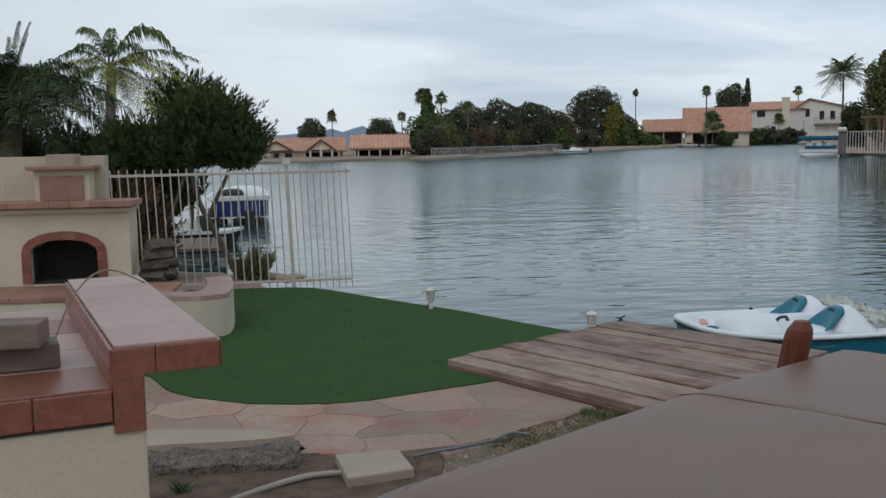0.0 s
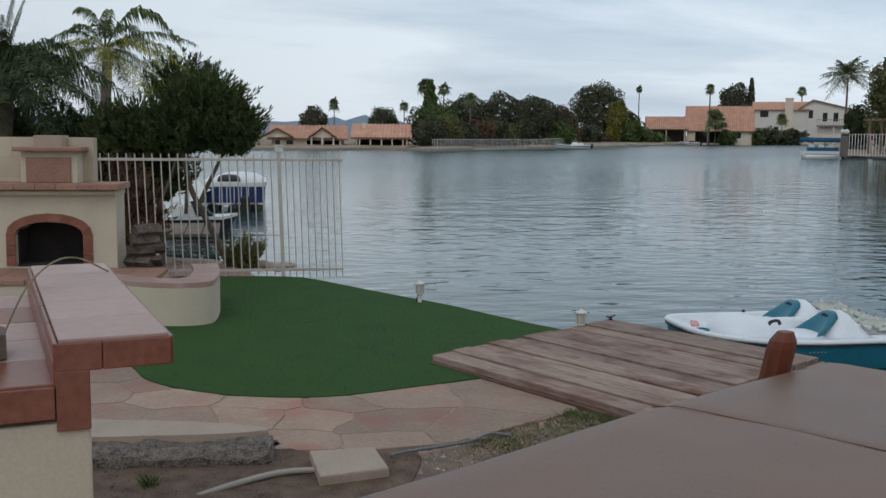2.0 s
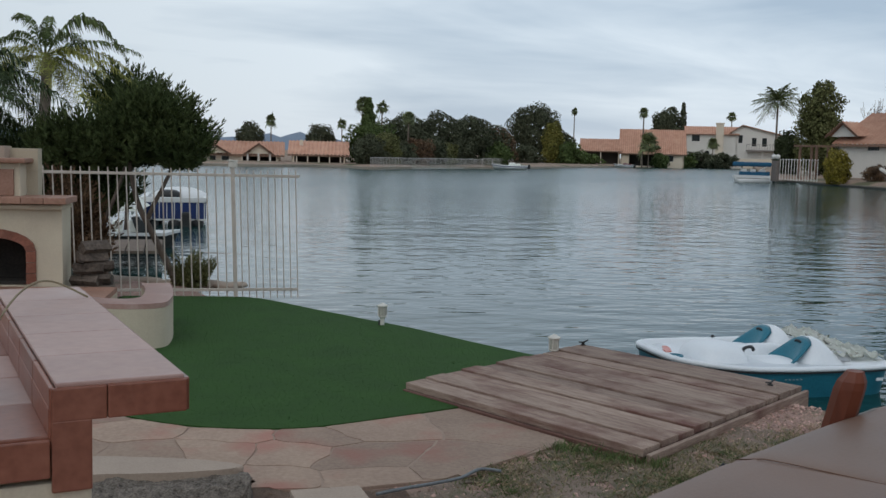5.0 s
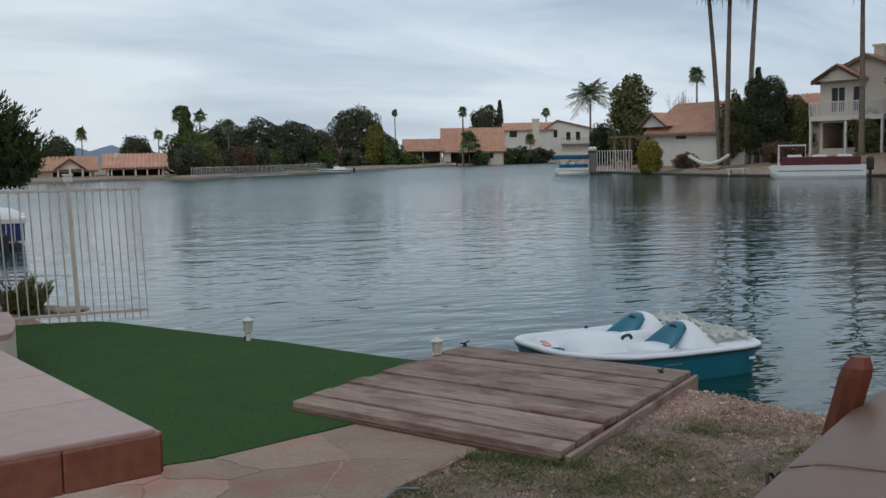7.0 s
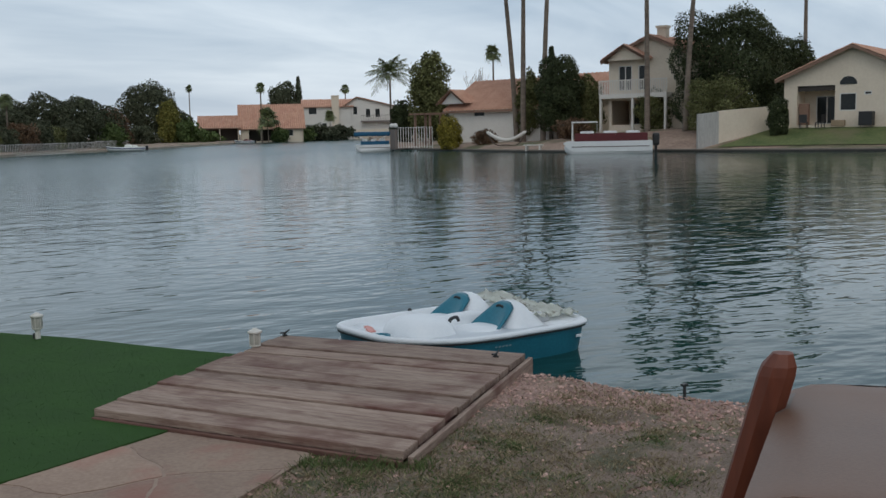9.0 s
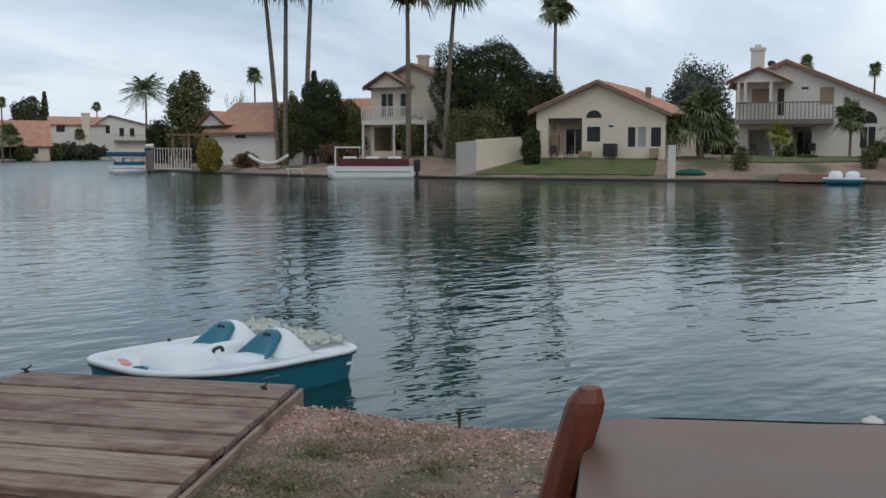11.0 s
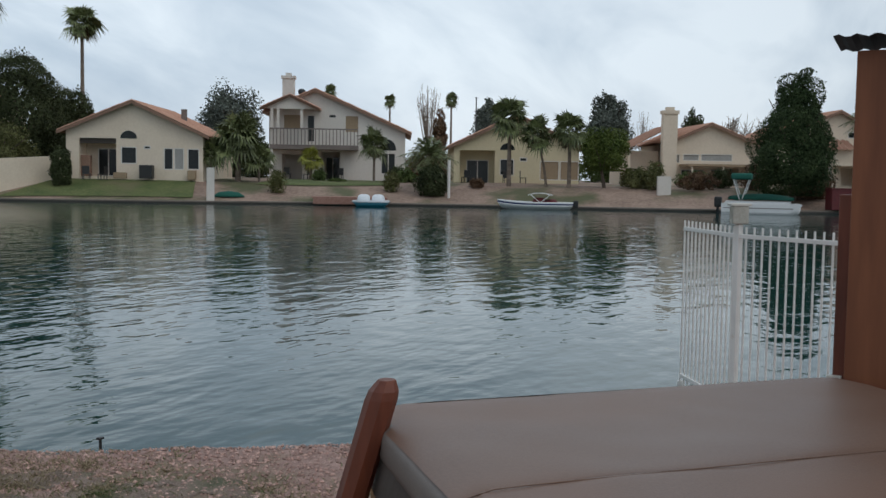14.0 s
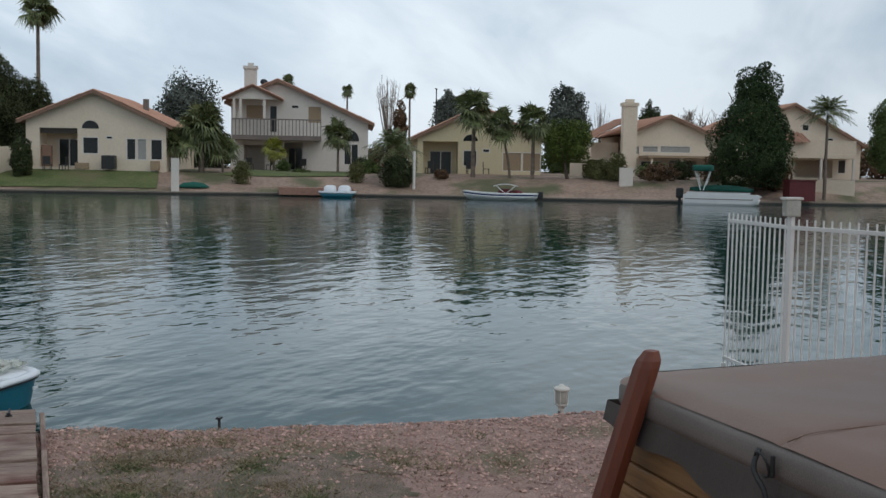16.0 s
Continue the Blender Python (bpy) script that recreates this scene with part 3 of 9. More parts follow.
while count < 20000:
    x, y = R.uniform(-3.2, 2.0), R.uniform(5.4, 11.2)
    if not inside((x, y), LAWN):
        continue
    count += 1
    h, a = R.uniform(0.004, 0.010), R.uniform(0, math.tau)
    lx, ly = R.gauss(0, 0.009), R.gauss(0, 0.009)
    wx, wy = 0.0025 * math.cos(a), 0.0025 * math.sin(a)
    bm.faces.new((bm.verts.new((x - wx, y - wy, -0.012)), bm.verts.new((x + wx, y + wy, -0.012)), bm.verts.new((x + lx, y + ly, h - 0.01))))
tagged(part("turf_blades", bm, BLADE), "short green plastic grass blades of the turf", "grass", kind="stuff")

# flagstone path
PATH_EDGE = [(0.95, 5.03), (0.46, 4.68), (0.09, 4.42), (-0.36, 4.33), (-0.8, 4.34), (-1.0, 4.62), (-1.4, 4.75), (-2.05, 4.85), (-2.9, 5.2)]
WALKWAY = [p for p in LAWN_FRONT if p[0] > -3.0][:] + [(1.0, 5.5)] + PATH_EDGE
bm = nb()
prism(bm, WALKWAY, -0.42, -0.0205)
walkway = solo("path", bm, MORTAR, "curved flagstone garden path set in pale mortar", "path", kind="structure")
seeds = []
rs = random.Random(11)
while len(seeds) < 30:
    p = (rs.uniform(-2.9, 1.0), rs.uniform(4.3, 7.0))
    if inside(p, WALKWAY) and all(math.hypot(p[0] - q[0], p[1] - q[1]) > (0.27 + 0.16 * rs.random()) * (2.6 if p[0] > -0.2 else 1.15) for q in seeds):
        seeds.append(p)
    elif len(seeds) > 22 and rs.random() < 0.001:
        break
for i, s in enumerate(seeds):
    poly = [(s[0] - 0.9, s[1] - 0.9), (s[0] + 0.9, s[1] - 0.9), (s[0] + 0.9, s[1] + 0.9), (s[0] - 0.9, s[1] + 0.9)]
    for q in seeds:
        if q is not s and math.hypot(q[0] - s[0], q[1] - s[1]) < 1.8:
            nx, ny = q[0] - s[0], q[1] - s[1]
            ln = math.hypot(nx, ny); nx, ny = nx / ln, ny / ln
            gap = ln / 2 - rs.uniform(0.002, 0.006)
            poly = clip_poly(poly, s[0] + nx * gap, s[1] + ny * gap, nx, ny)
    # closely spaced corners, each kept inside the path
    dense = []
    for (x0, y0), (x1, y1) in zip(poly, poly[1:] + poly[:1]):
        n = max(1, int(math.hypot(x1 - x0, y1 - y0) / 0.05))
        dense += [(x0 + (x1 - x0) * k / n, y0 + (y1 - y0) * k / n) for k in range(n)]
    fitted = []
    for p in dense:
        k = 1.0
        while k > 0.1 and not inside((s[0] + (p[0] - s[0]) * k, s[1] + (p[1] - s[1]) * k), WALKWAY):
            k -= 0.004
        wx, wy = 0.034 * noise.noise((p[0] * 6, p[1] * 6, 3)) + 0.006 * noise.noise((p[0] * 25, p[1] * 25, i)), 0.034 * noise.noise((p[0] * 6, p[1] * 6, 50)) + 0.006 * noise.noise((p[0] * 25, p[1] * 25, i + 50))
        if k < 1.0:
            wx = wy = 0.0
        fitted.append((s[0] + (p[0] - s[0]) * k * 0.985 + wx, s[1] + (p[1] - s[1]) * k * 0.985 + wy))
    if len(fitted) > 2:
        bm = nb()
        prism(bm, fitted, -0.06, -0.017 + rs.uniform(-0.002, 0.002))
        part("flagstone", bm, STONE, walkway)

# dirt bed between the counter and the path
bm = nb()
DIRT_BED = smooth_line([(-2.6, 4.9), (-1.9, 4.75), (-1.0, 4.6), (-0.75, 4.3), (-0.4, 4.27), (-0.14, 4.28), (-0.18, 3.9), (-0.32, 3.4), (-0.42, 2.9), (-0.9, 2.3), (-1.3, 2.3), (-2.6, 2.6)], 3, True)
prism(bm, DIRT_BED, -0.4, -0.019)
solo("dirt_bed", bm, DIRT, "bare brown soil bed with dry leaves", "soil", kind="structure")

# ---- our yard: dock ----
DL, DF, DR, DN = Vector((0.17, 6.41)), Vector((1.94, 7.79)), Vector((3.09, 6.10)), Vector((1.28, 4.64))
dock = thing("dock", "weathered red-brown plank dock platform at the water", "dock")
N_BOARD = 11
rb = random.Random(4)
for i in range(N_BOARD):
    a, b = i / N_BOARD, (i + 1) / N_BOARD
    g = 0.004 + 0.006 * rb.random()
    ax = (DL.lerp(DF, b) - DL.lerp(DF, a)).normalized()
    j0, j1 = rb.uniform(-0.014, 0.010), rb.uniform(-0.006, 0.006)
    dirb = (DN - DL).normalized()
    p = [DL.lerp(DF, a) + ax * g + dirb * j0, DN.lerp(DR, a) + ax * g + dirb * j1, DN.lerp(DR, b) - ax * g + dirb * j1, DL.lerp(DF, b) - ax * g + dirb * j0]
    o = p[0]
    rz = math.atan2(dirb.y, dirb.x)
    m = Matrix.Rotation(-rz, 2)
    bm = nb()
    z = 0.05 + rb.uniform(-0.010, 0.008)
    prism(bm, [tuple(m @ (q - o)) for q in p], -0.045, 0.0, bevel=0.006)
    ob = part("plank", bm, WOOD, dock)
    ob.matrix_local = pose(o.x, o.y, z, 0, 0, math.degrees(rz))


def beam(name, a, b, z0, z1, wid, material, parent, label="", shift=0.0):
    a, b = Vector(a), Vector(b)
    d = (b - a); ln = d.length; rz = math.atan2(d.y, d.x)
    bm = nb()
    box(bm, (ln / 2, shift, (z1 - z0) / 2), (ln, wid, z1 - z0), bevel=0.005)
    ob = part(name, bm, material, parent, label)
    ob.matrix_local = pose(a.x, a.y, z0, 0, 0, math.degrees(rz))
    return ob


out = (DN - DL).normalized()
beam("fascia_board", DN + out * 0.042, DR + out * 0.042, -0.12, 0.022, 0.032, WOOD, dock, "weathered side board beyond a dark joint")
beam("fascia_board", DL - (DF - DL).normalized() * 0.02, DN - (DF - DL).normalized() * 0.02, -0.09, 0.0, 0.03, DOCKEDGE, dock, "dark front board")
beam("joist", DL.lerp(DN, 0.1), DF.lerp(DR, 0.1), -0.12, 0.0, 0.05, WOOD, dock)
beam("joist", DL.lerp(DN, 0.5), DF.lerp(DR, 0.5), -0.12, 0.0, 0.05, WOOD, dock)
beam("fascia_board", DF, DR, -0.3, 0.0, 0.04, WOOD, dock)
for q in (DF.lerp(DR, 0.03), DF.lerp(DR, 0.97)):
    bm = nb(); box(bm, (q.x, q.y, -0.8), (0.09, 0.09, 1.6)); part("pile", bm, WOOD, dock)
for q in (DF.lerp(DR, 0.02) - (DF - DL).normalized() * 0.05, DR - (DR - DN).normalized() * 0.22 - out * 0.16):
    bm = nb()
    box(bm, (q.x, q.y, 0.058), (0.03, 0.03, 0.012)); tube(bm, [(q.x - 0.05, q.y - 0.03, 0.085), (q.x, q.y, 0.075), (q.x + 0.05, q.y + 0.03, 0.09)], [0.006, 0.009, 0.006], 6)
    box(bm, (q.x, q.y, 0.068), (0.016, 0.016, 0.02))
    part("cleat", bm, DARK, dock, "small metal mooring cleat")

# ---- garden lamps ----
def garden_lamp(x, y, z, h, leaning=0.0, label="small weathered white garden lamp on a short stake"):
    t = thing("garden_lamp", label, "lamp", (x, y, z), group="garden lamps")
    t.matrix_world = pose(x, y, z, leaning, 0, 0)
    k = h / 0.30
    bm = nb(); lathe(bm, [(0.026 * k, -0.04 * k), (0.026 * k, 0.10 * k), (0.034 * k, 0.115 * k), (0.050 * k, 0.125 * k), (0.050 * k, 0.138 * k)], 14); part("stem", bm, LAMP_WHITE, t, "grey-white stem and collar")
    bm = nb(); lathe(bm, [(0.042 * k, 0.136 * k), (0.047 * k, 0.15 * k), (0.049 * k, 0.24 * k), (0.046 * k, 0.246 * k)], 16); part("lens", bm, LAMP_GLASS, t, "cloudy ribbed glass lens", True)
    bm = nb(); tube(bm, [(-0.036 * k, 0.01, -0.05 * k), (-0.036 * k, 0.01, 0.08 * k)], 0.010 * k, 6); part("spike", bm, DARK, t, "black ground spike")
    for j in range(6):
        a = j * math.tau / 6
        bm = nb(); tube(bm, [(0.049 * k * math.cos(a), 0.049 * k * math.sin(a), 0.135 * k), (0.051 * k * math.cos(a), 0.051 * k * math.sin(a), 0.24 * k)], 0.004 * k, 5); part("rib", bm, LAMP_WHITE, t)
    bm = nb(); lathe(bm, [(0.064 * k, 0.243 * k), (0.066 * k, 0.258 * k), (0.050 * k, 0.268 * k), (0.028 * k, 0.276 * k), (0.02 * k, 0.286 * k)], 16); part("cap", bm, LAMP_WHITE, t, "", True)
    return t


garden_lamp(0.32, 9.17, -0.03, 0.25)
garden_lamp(1.59, 7.50, -0.05, 0.25)
garden_lamp(4.74, 2.86, -0.13, 0.28)
st = thing("stake", "short black stake at the gravel edge", "stake", (3.55, 4.98, -0.2))
bm = nb(); tube(bm, [(0, 0, -0.05), (0.005, 0.01, 0.17)], 0.010, 8); box(bm, (0.005, 0.01, 0.175), (0.045, 0.03, 0.014), bevel=0.003); part("rod", bm, DARK, st)
bm = nb(); box(bm, (4.05, 2.62, -0.07), (0.2, 0.1, 0.05), 0.3, 0.01)
solo("paver", bm, CONCRETE, "small pale concrete paver lying on gravel", "paver")

# ---- pedal boat ----
pb = thing("pedal_boat", "white and blue plastic pedal boat moored at the dock", "boat", (3.60, 7.86, Z_WATER), 185)


L, HALF = 1.04, 0.74
def plan(u, grow=0.0):
    """The boat's outline, u from 0 round to 1, bow at +x."""
    a = u * math.tau
    cx, sy = math.cos(a), math.sin(a)
    ex = 0.26 if cx < 0 else 0.52
    x = (L + grow) * math.copysign(abs(cx) ** ex, cx)
    taper = 1.0 - 0.04 * (x / L) if x < 0 else 1.0 - 0.30 * (x / L) ** 2
    y = (HALF + grow) * taper * math.copysign(abs(sy) ** 0.40, sy)
    return x, y


def outline(z, grow, n=44, lift=0.0):
    pts = []
    for k in range(n):
        x, y = plan(k / n, grow)
        pts.append((x, y, z + lift * max(0, x / L) ** 2))
    return pts


bm = nb()
loft(bm, [outline(-0.12, -0.10), outline(0.02, -0.05), outline(0.222, -0.02, lift=0.05)], False)
part("hull", bm, BOAT_BLUE, pb, "teal blue lower hull", True)
bm = nb()
loft(bm, [outline(0.218, -0.03, lift=0.05), outline(0.220, 0.0, lift=0.05), outline(0.236, 0.0, lift=0.05), outline(0.238, -0.03, lift=0.05)], False)
part("rubber_rim", bm, BOAT_DARK, pb, "dark rubbing strip")
bm = nb()
loft(bm, [outline(0.237, 0.005, lift=0.05), outline(0.258, 0.009, lift=0.06), outline(0.276, -0.012, lift=0.06), outline(0.268, -0.075, lift=0.06), outline(0.10, -0.12), outline(0.05, -0.19)], True)
part("deck", bm, BOAT_WHITE, pb, "white moulded deck with a raised rim", True)
bm = nb()
prism(bm, [(x, y) for x, y, z in outline(0.3, -0.09) if x > 0.60], 0.12, 0.268, bevel=0.03)
part("bow_deck", bm, BOAT_WHITE, pb, "low white bow deck", True)
bm = nb()
prism(bm, [(x, y) for x, y, z in outline(0.3, -0.05) if x < -0.40], 0.10, 0.262, bevel=0.02)
part("aft_deck", bm, BOAT_WHITE, pb, "flat white aft deck", True)


def lump(bm, c, s, n=12, m=8, power=0.6, lean=0.0):
    """A rounded block, moulded into the deck."""
    rings = []
    for j in range(m + 1):
        v = j / m * math.pi / 2
        rr, zz = math.cos(v) ** power if j < m else 0.02, math.sin(v) ** power if j else 0
        rings.append([(c[0] + lean * zz + s[0] * rr * math.copysign(abs(math.cos(a)) ** 0.6, math.cos(a)), c[1] + s[1] * rr * math.copysign(abs(math.sin(a)) ** 0.6, math.sin(a)), c[2] + s[2] * zz) for a in [k * math.tau / n for k in range(n)]])
    return loft(bm, rings)


bm = nb(); lump(bm, (0.50, 0.15, 0.05), (0.27, 0.33, 0.36), 24, 9); part("pedal_housing", bm, BOAT_WHITE, pb, "rounded white pedal housing", True)
bm = nb(); lump(bm, (0.62, -0.42, 0.05), (0.30, 0.20, 0.20), 18); part("foot_rest", bm, BOAT_WHITE, pb, "low moulded foot rest", True)
bm = nb(); lump(bm, (-0.06, 0.0, 0.05), (0.36, 0.075, 0.30), 16); part("centre_console", bm, BOAT_WHITE, pb, "", True)
for s in (-1, 1):
    y0 = 0.31 * s
    bm = nb(); lump(bm, (-0.02, y0, 0.05), (0.24, 0.27, 0.235), 20); part("seat_base", bm, BOAT_WHITE, pb, "moulded white seat", True)
    prof = [(-0.12, 0.0), (-0.16, 0.28), (-0.29, 0.50), (-0.35, 0.565), (-0.42, 0.55), (-0.50, 0.46), (-0.60, 0.36), (-0.72, 0.30), (-0.74, 0.0)]
    bm = nb()
    rings = []
    for dy, g in ((-0.24, 0.50), (-0.225, 0.66), (-0.18, 0.84), (-0.10, 0.96), (0, 1.0), (0.10, 0.96), (0.18, 0.84), (0.225, 0.66), (0.24, 0.50)):
        rings.append([(-0.38 + (px + 0.38) * (0.75 + 0.25 * g), y0 + dy, 0.08 + (pz - 0.08) * g * 0.80) for px, pz in prof])
    loft(bm, rings)
    bmesh.ops.recalc_face_normals(bm, faces=bm.faces[:])
    part("seat_shell", bm, BOAT_WHITE, pb, "tall rounded white seat back", True)
    # a bucket back whose sides wrap forward, wide at the seat and narrow at the top
    bm = nb()
    front, back = [], []
    for k in range(7):
        zz = k / 6
        wid = 0.185 - 0.055 * zz ** 1.8
        x0 = -0.125 - 0.155 * zz
        lo, hi = [], []
        for q in range(11):
            c = q / 5 - 1
            wrap = 0.11 * (1 - 0.75 * zz) * abs(c) ** 2.2
            z = 0.225 + 0.225 * zz - 0.05 * zz * abs(c) ** 3
            lo.append(bm.verts.new((x0 + wrap, y0 + wid * c, z)))
            hi.append(bm.verts.new((x0 + wrap - 0.05, y0 + wid * c * 1.02, z + 0.01)))
        front.append(lo); back.append(hi)
    for grid3, flip in ((front, False), (back, True)):
        for a, b in zip(grid3, grid3[1:]):
            for q in range(10):
                f = (a[q], a[q + 1], b[q + 1], b[q])
                bm.faces.new(f[::-1] if flip else f)
    for q in range(10):
        bm.faces.new((front[-1][q], front[-1][q + 1], back[-1][q + 1], back[-1][q])); bm.faces.new((front[0][q + 1], front[0][q], back[0][q], back[0][q + 1]))
    for k in range(6):
        bm.faces.new((front[k][0], front[k + 1][0], back[k + 1][0], back[k][0])); bm.faces.new((front[k + 1][10], front[k][10], back[k][10], back[k + 1][10]))
    bmesh.ops.recalc_face_normals(bm, faces=bm.faces[:])
    rest = part("backrest", bm, BOAT_BLUE, pb, "blue moulded bucket backrest", True)
    bm = nb(); tube(bm, [(-0.262 + 0.010 * math.sin(a), y0 + 0.045 * math.cos(a), 0.408 + 0.020 * math.sin(a)) for a in [q * math.pi / 8 for q in range(9)]], 0.011, 7); part("grip_hole", bm, BOAT_DARK, rest, "dark grip slot", True)
bm = nb(); tube(bm, smooth_line([(0.30, 0.30, 0.20), (0.295, 0.30, 0.325), (0.26, 0.28, 0.365), (0.17, 0.24, 0.365), (0.14, 0.23, 0.33)], 4), 0.015, 8); part("steering_handle", bm, BOAT_DARK, pb, "dark bent steering handle", True)
bm = nb(); tube(bm, [(0.84 + 0.058 * math.cos(a), 0.10 + 0.058 * math.sin(a), 0.275) for a in [q * math.tau / 16 for q in range(17)]], 0.013, 7); part("drink_holder", bm, BOAT_BLUE, pb, "blue ring of the drink holder", True)
rd = random.Random(3)
bm = nb()
for k in range(6):
    c = (0.70 + 0.022 * k, -0.36 + 0.050 * k)
    prism(bm, smooth_line([(c[0] + 0.038 * math.cos(a) * rd.uniform(0.3, 1.3), c[1] + 0.032 * math.sin(a) * rd.uniform(0.3, 1.3)) for a in [q * math.tau / 6 for q in range(6)]], 2, True), 0.25, 0.2725 + 0.0008 * k)
part("decal", bm, BOAT_RED, pb, "faded red splash decal")
bm = nb()
gx = [[(-1.00 + 0.50 * i / 23 + 0.06 * noise.noise((j * 0.35, i * 0.1, 3)), -0.62 + 1.16 * j / 47 + 0.05 * noise.noise((i * 0.4, j * 0.1, 8))) for i in range(24)] for j in range(48)]
vv = [[bm.verts.new((x, y, 0.298 + 0.045 * noise.noise((x * 8, y * 7, 1)) + 0.065 * (1 - abs(noise.noise((x * 9 + y * 4, y * 7 - x * 3, 5)))) ** 4 * 0.8 + 0.10 * math.exp(-((x + 0.66) ** 2 * 16 + (y + 0.30) ** 2 * 14)))) for x, y in r] for r in gx]
for j in range(47):
    for i in range(23):
        bm.faces.new((vv[j][i], vv[j][i + 1], vv[j + 1][i + 1], vv[j + 1][i]))
bmesh.ops.solidify(bm, geom=bm.faces[:], thickness=0.010)
part("folded_canopy", bm, CANVAS, pb, "crumpled cream canvas sun canopy", True)
for k in range(2):
    bm = nb(); tube(bm, smooth_line([(-0.62 - 0.13 * k, -0.58, 0.315), (-0.66 - 0.13 * k, -0.2, 0.39 - 0.02 * k), (-0.63 - 0.13 * k, 0.15, 0.335), (-0.68 - 0.12 * k, 0.5, 0.31)], 5), 0.013, 7); part("canvas_stripe", bm, LAMP_GLASS, pb, "yellowish rolled canvas edge", True)
bm = nb(); lump(bm, (-0.60, 0.42, 0.262), (0.09, 0.09, 0.075), 12); part("deck_cap", bm, SHADE_GREY, pb, "grey deck cap", True)
for k in range(5):
    bm = nb(); lathe(bm, [(0.018, 0), (0.018, 0.02), (0.01, 0.025)], 8, (*plan((0.50, 0.57, 0.66, 0.75, 0.93)[k], -0.02), 0.272)); part("rim_fitting", bm, BOAT_DARK, pb)
bm = nb(); box(bm, (-0.80, 0.735, 0.15), (0.07, 0.006, 0.025), 0.0); part("maker_plate", bm, BOAT_WHITE, pb, "small pale plate")
for k in range(5):
    bm = nb(); box(bm, (-0.02 + 0.035 * k, 0.727 - 0.003 * k, 0.17), (0.020, 0.004, 0.012)); part("hull_mark", bm, HULLMARK, pb, "faded hull marking")

# ---- bar counter ----
BA = math.degrees(math.atan2(0.954, -0.306))      # the way along the bar, away from the house
bar = thing("bar_counter", "outdoor stucco bar counter with terracotta and pink tile", "counter", (-1.313, 1.50, -0.095), BA)
# local: x along the bar, y to its left (the lower worktop's side), z up from -0.1
BL, BW, BZ = 1.55, 0.286, 1.28
bm = nb(); box(bm, (BL / 2 + 0.003, 0.27, 0.515), (BL, 0.70, 1.10), bevel=0.008)
part("stucco_base", bm, STUCCO, bar, "cream stucco lower wall")
bm = nb(); box(bm, (BL / 2 + 0.01, -0.04, 1.1225), (BL - 0.02, 0.072, 0.175)); part("riser_wall", bm, GROUT, bar)
bm = nb(); box(bm, (BL / 2, -BW / 2, BZ - 0.045), (BL - 0.02, BW - 0.02, 0.075)); part("bar_slab", bm, GROUT, bar)
bm = nb(); box(bm, (BL / 2, 0.31, 1.125), (BL - 0.02, 0.60, 0.07)); part("worktop_slab", bm, GROUT, bar)


def tile(name, c, s, material, rot=0.0):
    bm = nb(); box(bm, c, s, rot, 0.004)
    return part(name, bm, material, bar)


for i in range(5):
    ln = BL / 5
    tile("top_tile", (ln * (i + 0.5), -BW / 2, BZ - 0.004), (ln - 0.0006, BW - 0.012, 0.012), PINK)
    tile("edge_tile", (ln * (i + 0.5), 0.001, BZ - 0.045), (ln - 0.004, 0.012, 0.075), TERRA)
    tile("edge_tile", (ln * (i + 0.5), -BW - 0.001, BZ - 0.045), (ln - 0.004, 0.012, 0.075), TERRA)
    tile("riser_tile", (ln * (i + 0.5), 0.003, 1.185), (ln - 0.004, 0.012, 0.085), TERRA)
    for j in range(2):
        tile("worktop_tile", (ln * (i + 0.5), 0.155 + 0.30 * j, 1.163), (ln - 0.005, 0.295, 0.012), PINK if (i + j) % 3 else TERRA)
for j, (a, b) in enumerate(((-BW, -0.112), (-0.112, 0.004))):
    tile("edge_tile", (-0.002, (a + b) / 2, BZ - 0.045), (0.012, b - a - 0.0015, 0.075), TERRA)
tile("riser_tile", (-0.002, -0.038, 1.122), (0.012, 0.084, 0.158), TERRA)
for j in range(3):
    tile("edge_tile", (-0.004, 0.105 + 0.2 * j, 1.12), (0.012, 0.196, 0.085), TERRA)
for k, (x, y, r, wdt) in enumerate(((0.40, 0.25, 12, 0.14), (0.44, 0.28, -4, 0.13), (0.98, 0.40, 20, 0.10))):
    b = thing("timber_offcut", "short weathered timber beam lying on the tiled counter", "timber", (0, 0, 0), group="timber offcuts")
    b.matrix_world = bar.matrix_world @ pose(x - 0.05 * k, y + 0.12, 1.17 + 0.075 * (k % 2), 0, 0, 78 + r)
    bm = nb(); box(bm, (0, 0, 0.037), (0.52, wdt, 0.072), bevel=0.006); part("beam", bm, GREYWOOD, b)
hose = thing("cane", "thin bent cane arching over the bar top", "cane")
bm = nb()
pts = [bar.matrix_world @ Vector(p) for p in smooth_line([(0.62, 0.12, 1.172), (0.8, 0.04, 1.30), (1.1, -0.06, 1.345), (1.3, -0.16, 1.335), (1.22, -0.26, 1.29)], 6)]
tube(bm, pts, 0.0035, 6); part("stalk", bm, DRYGRASS, hose, "", True)

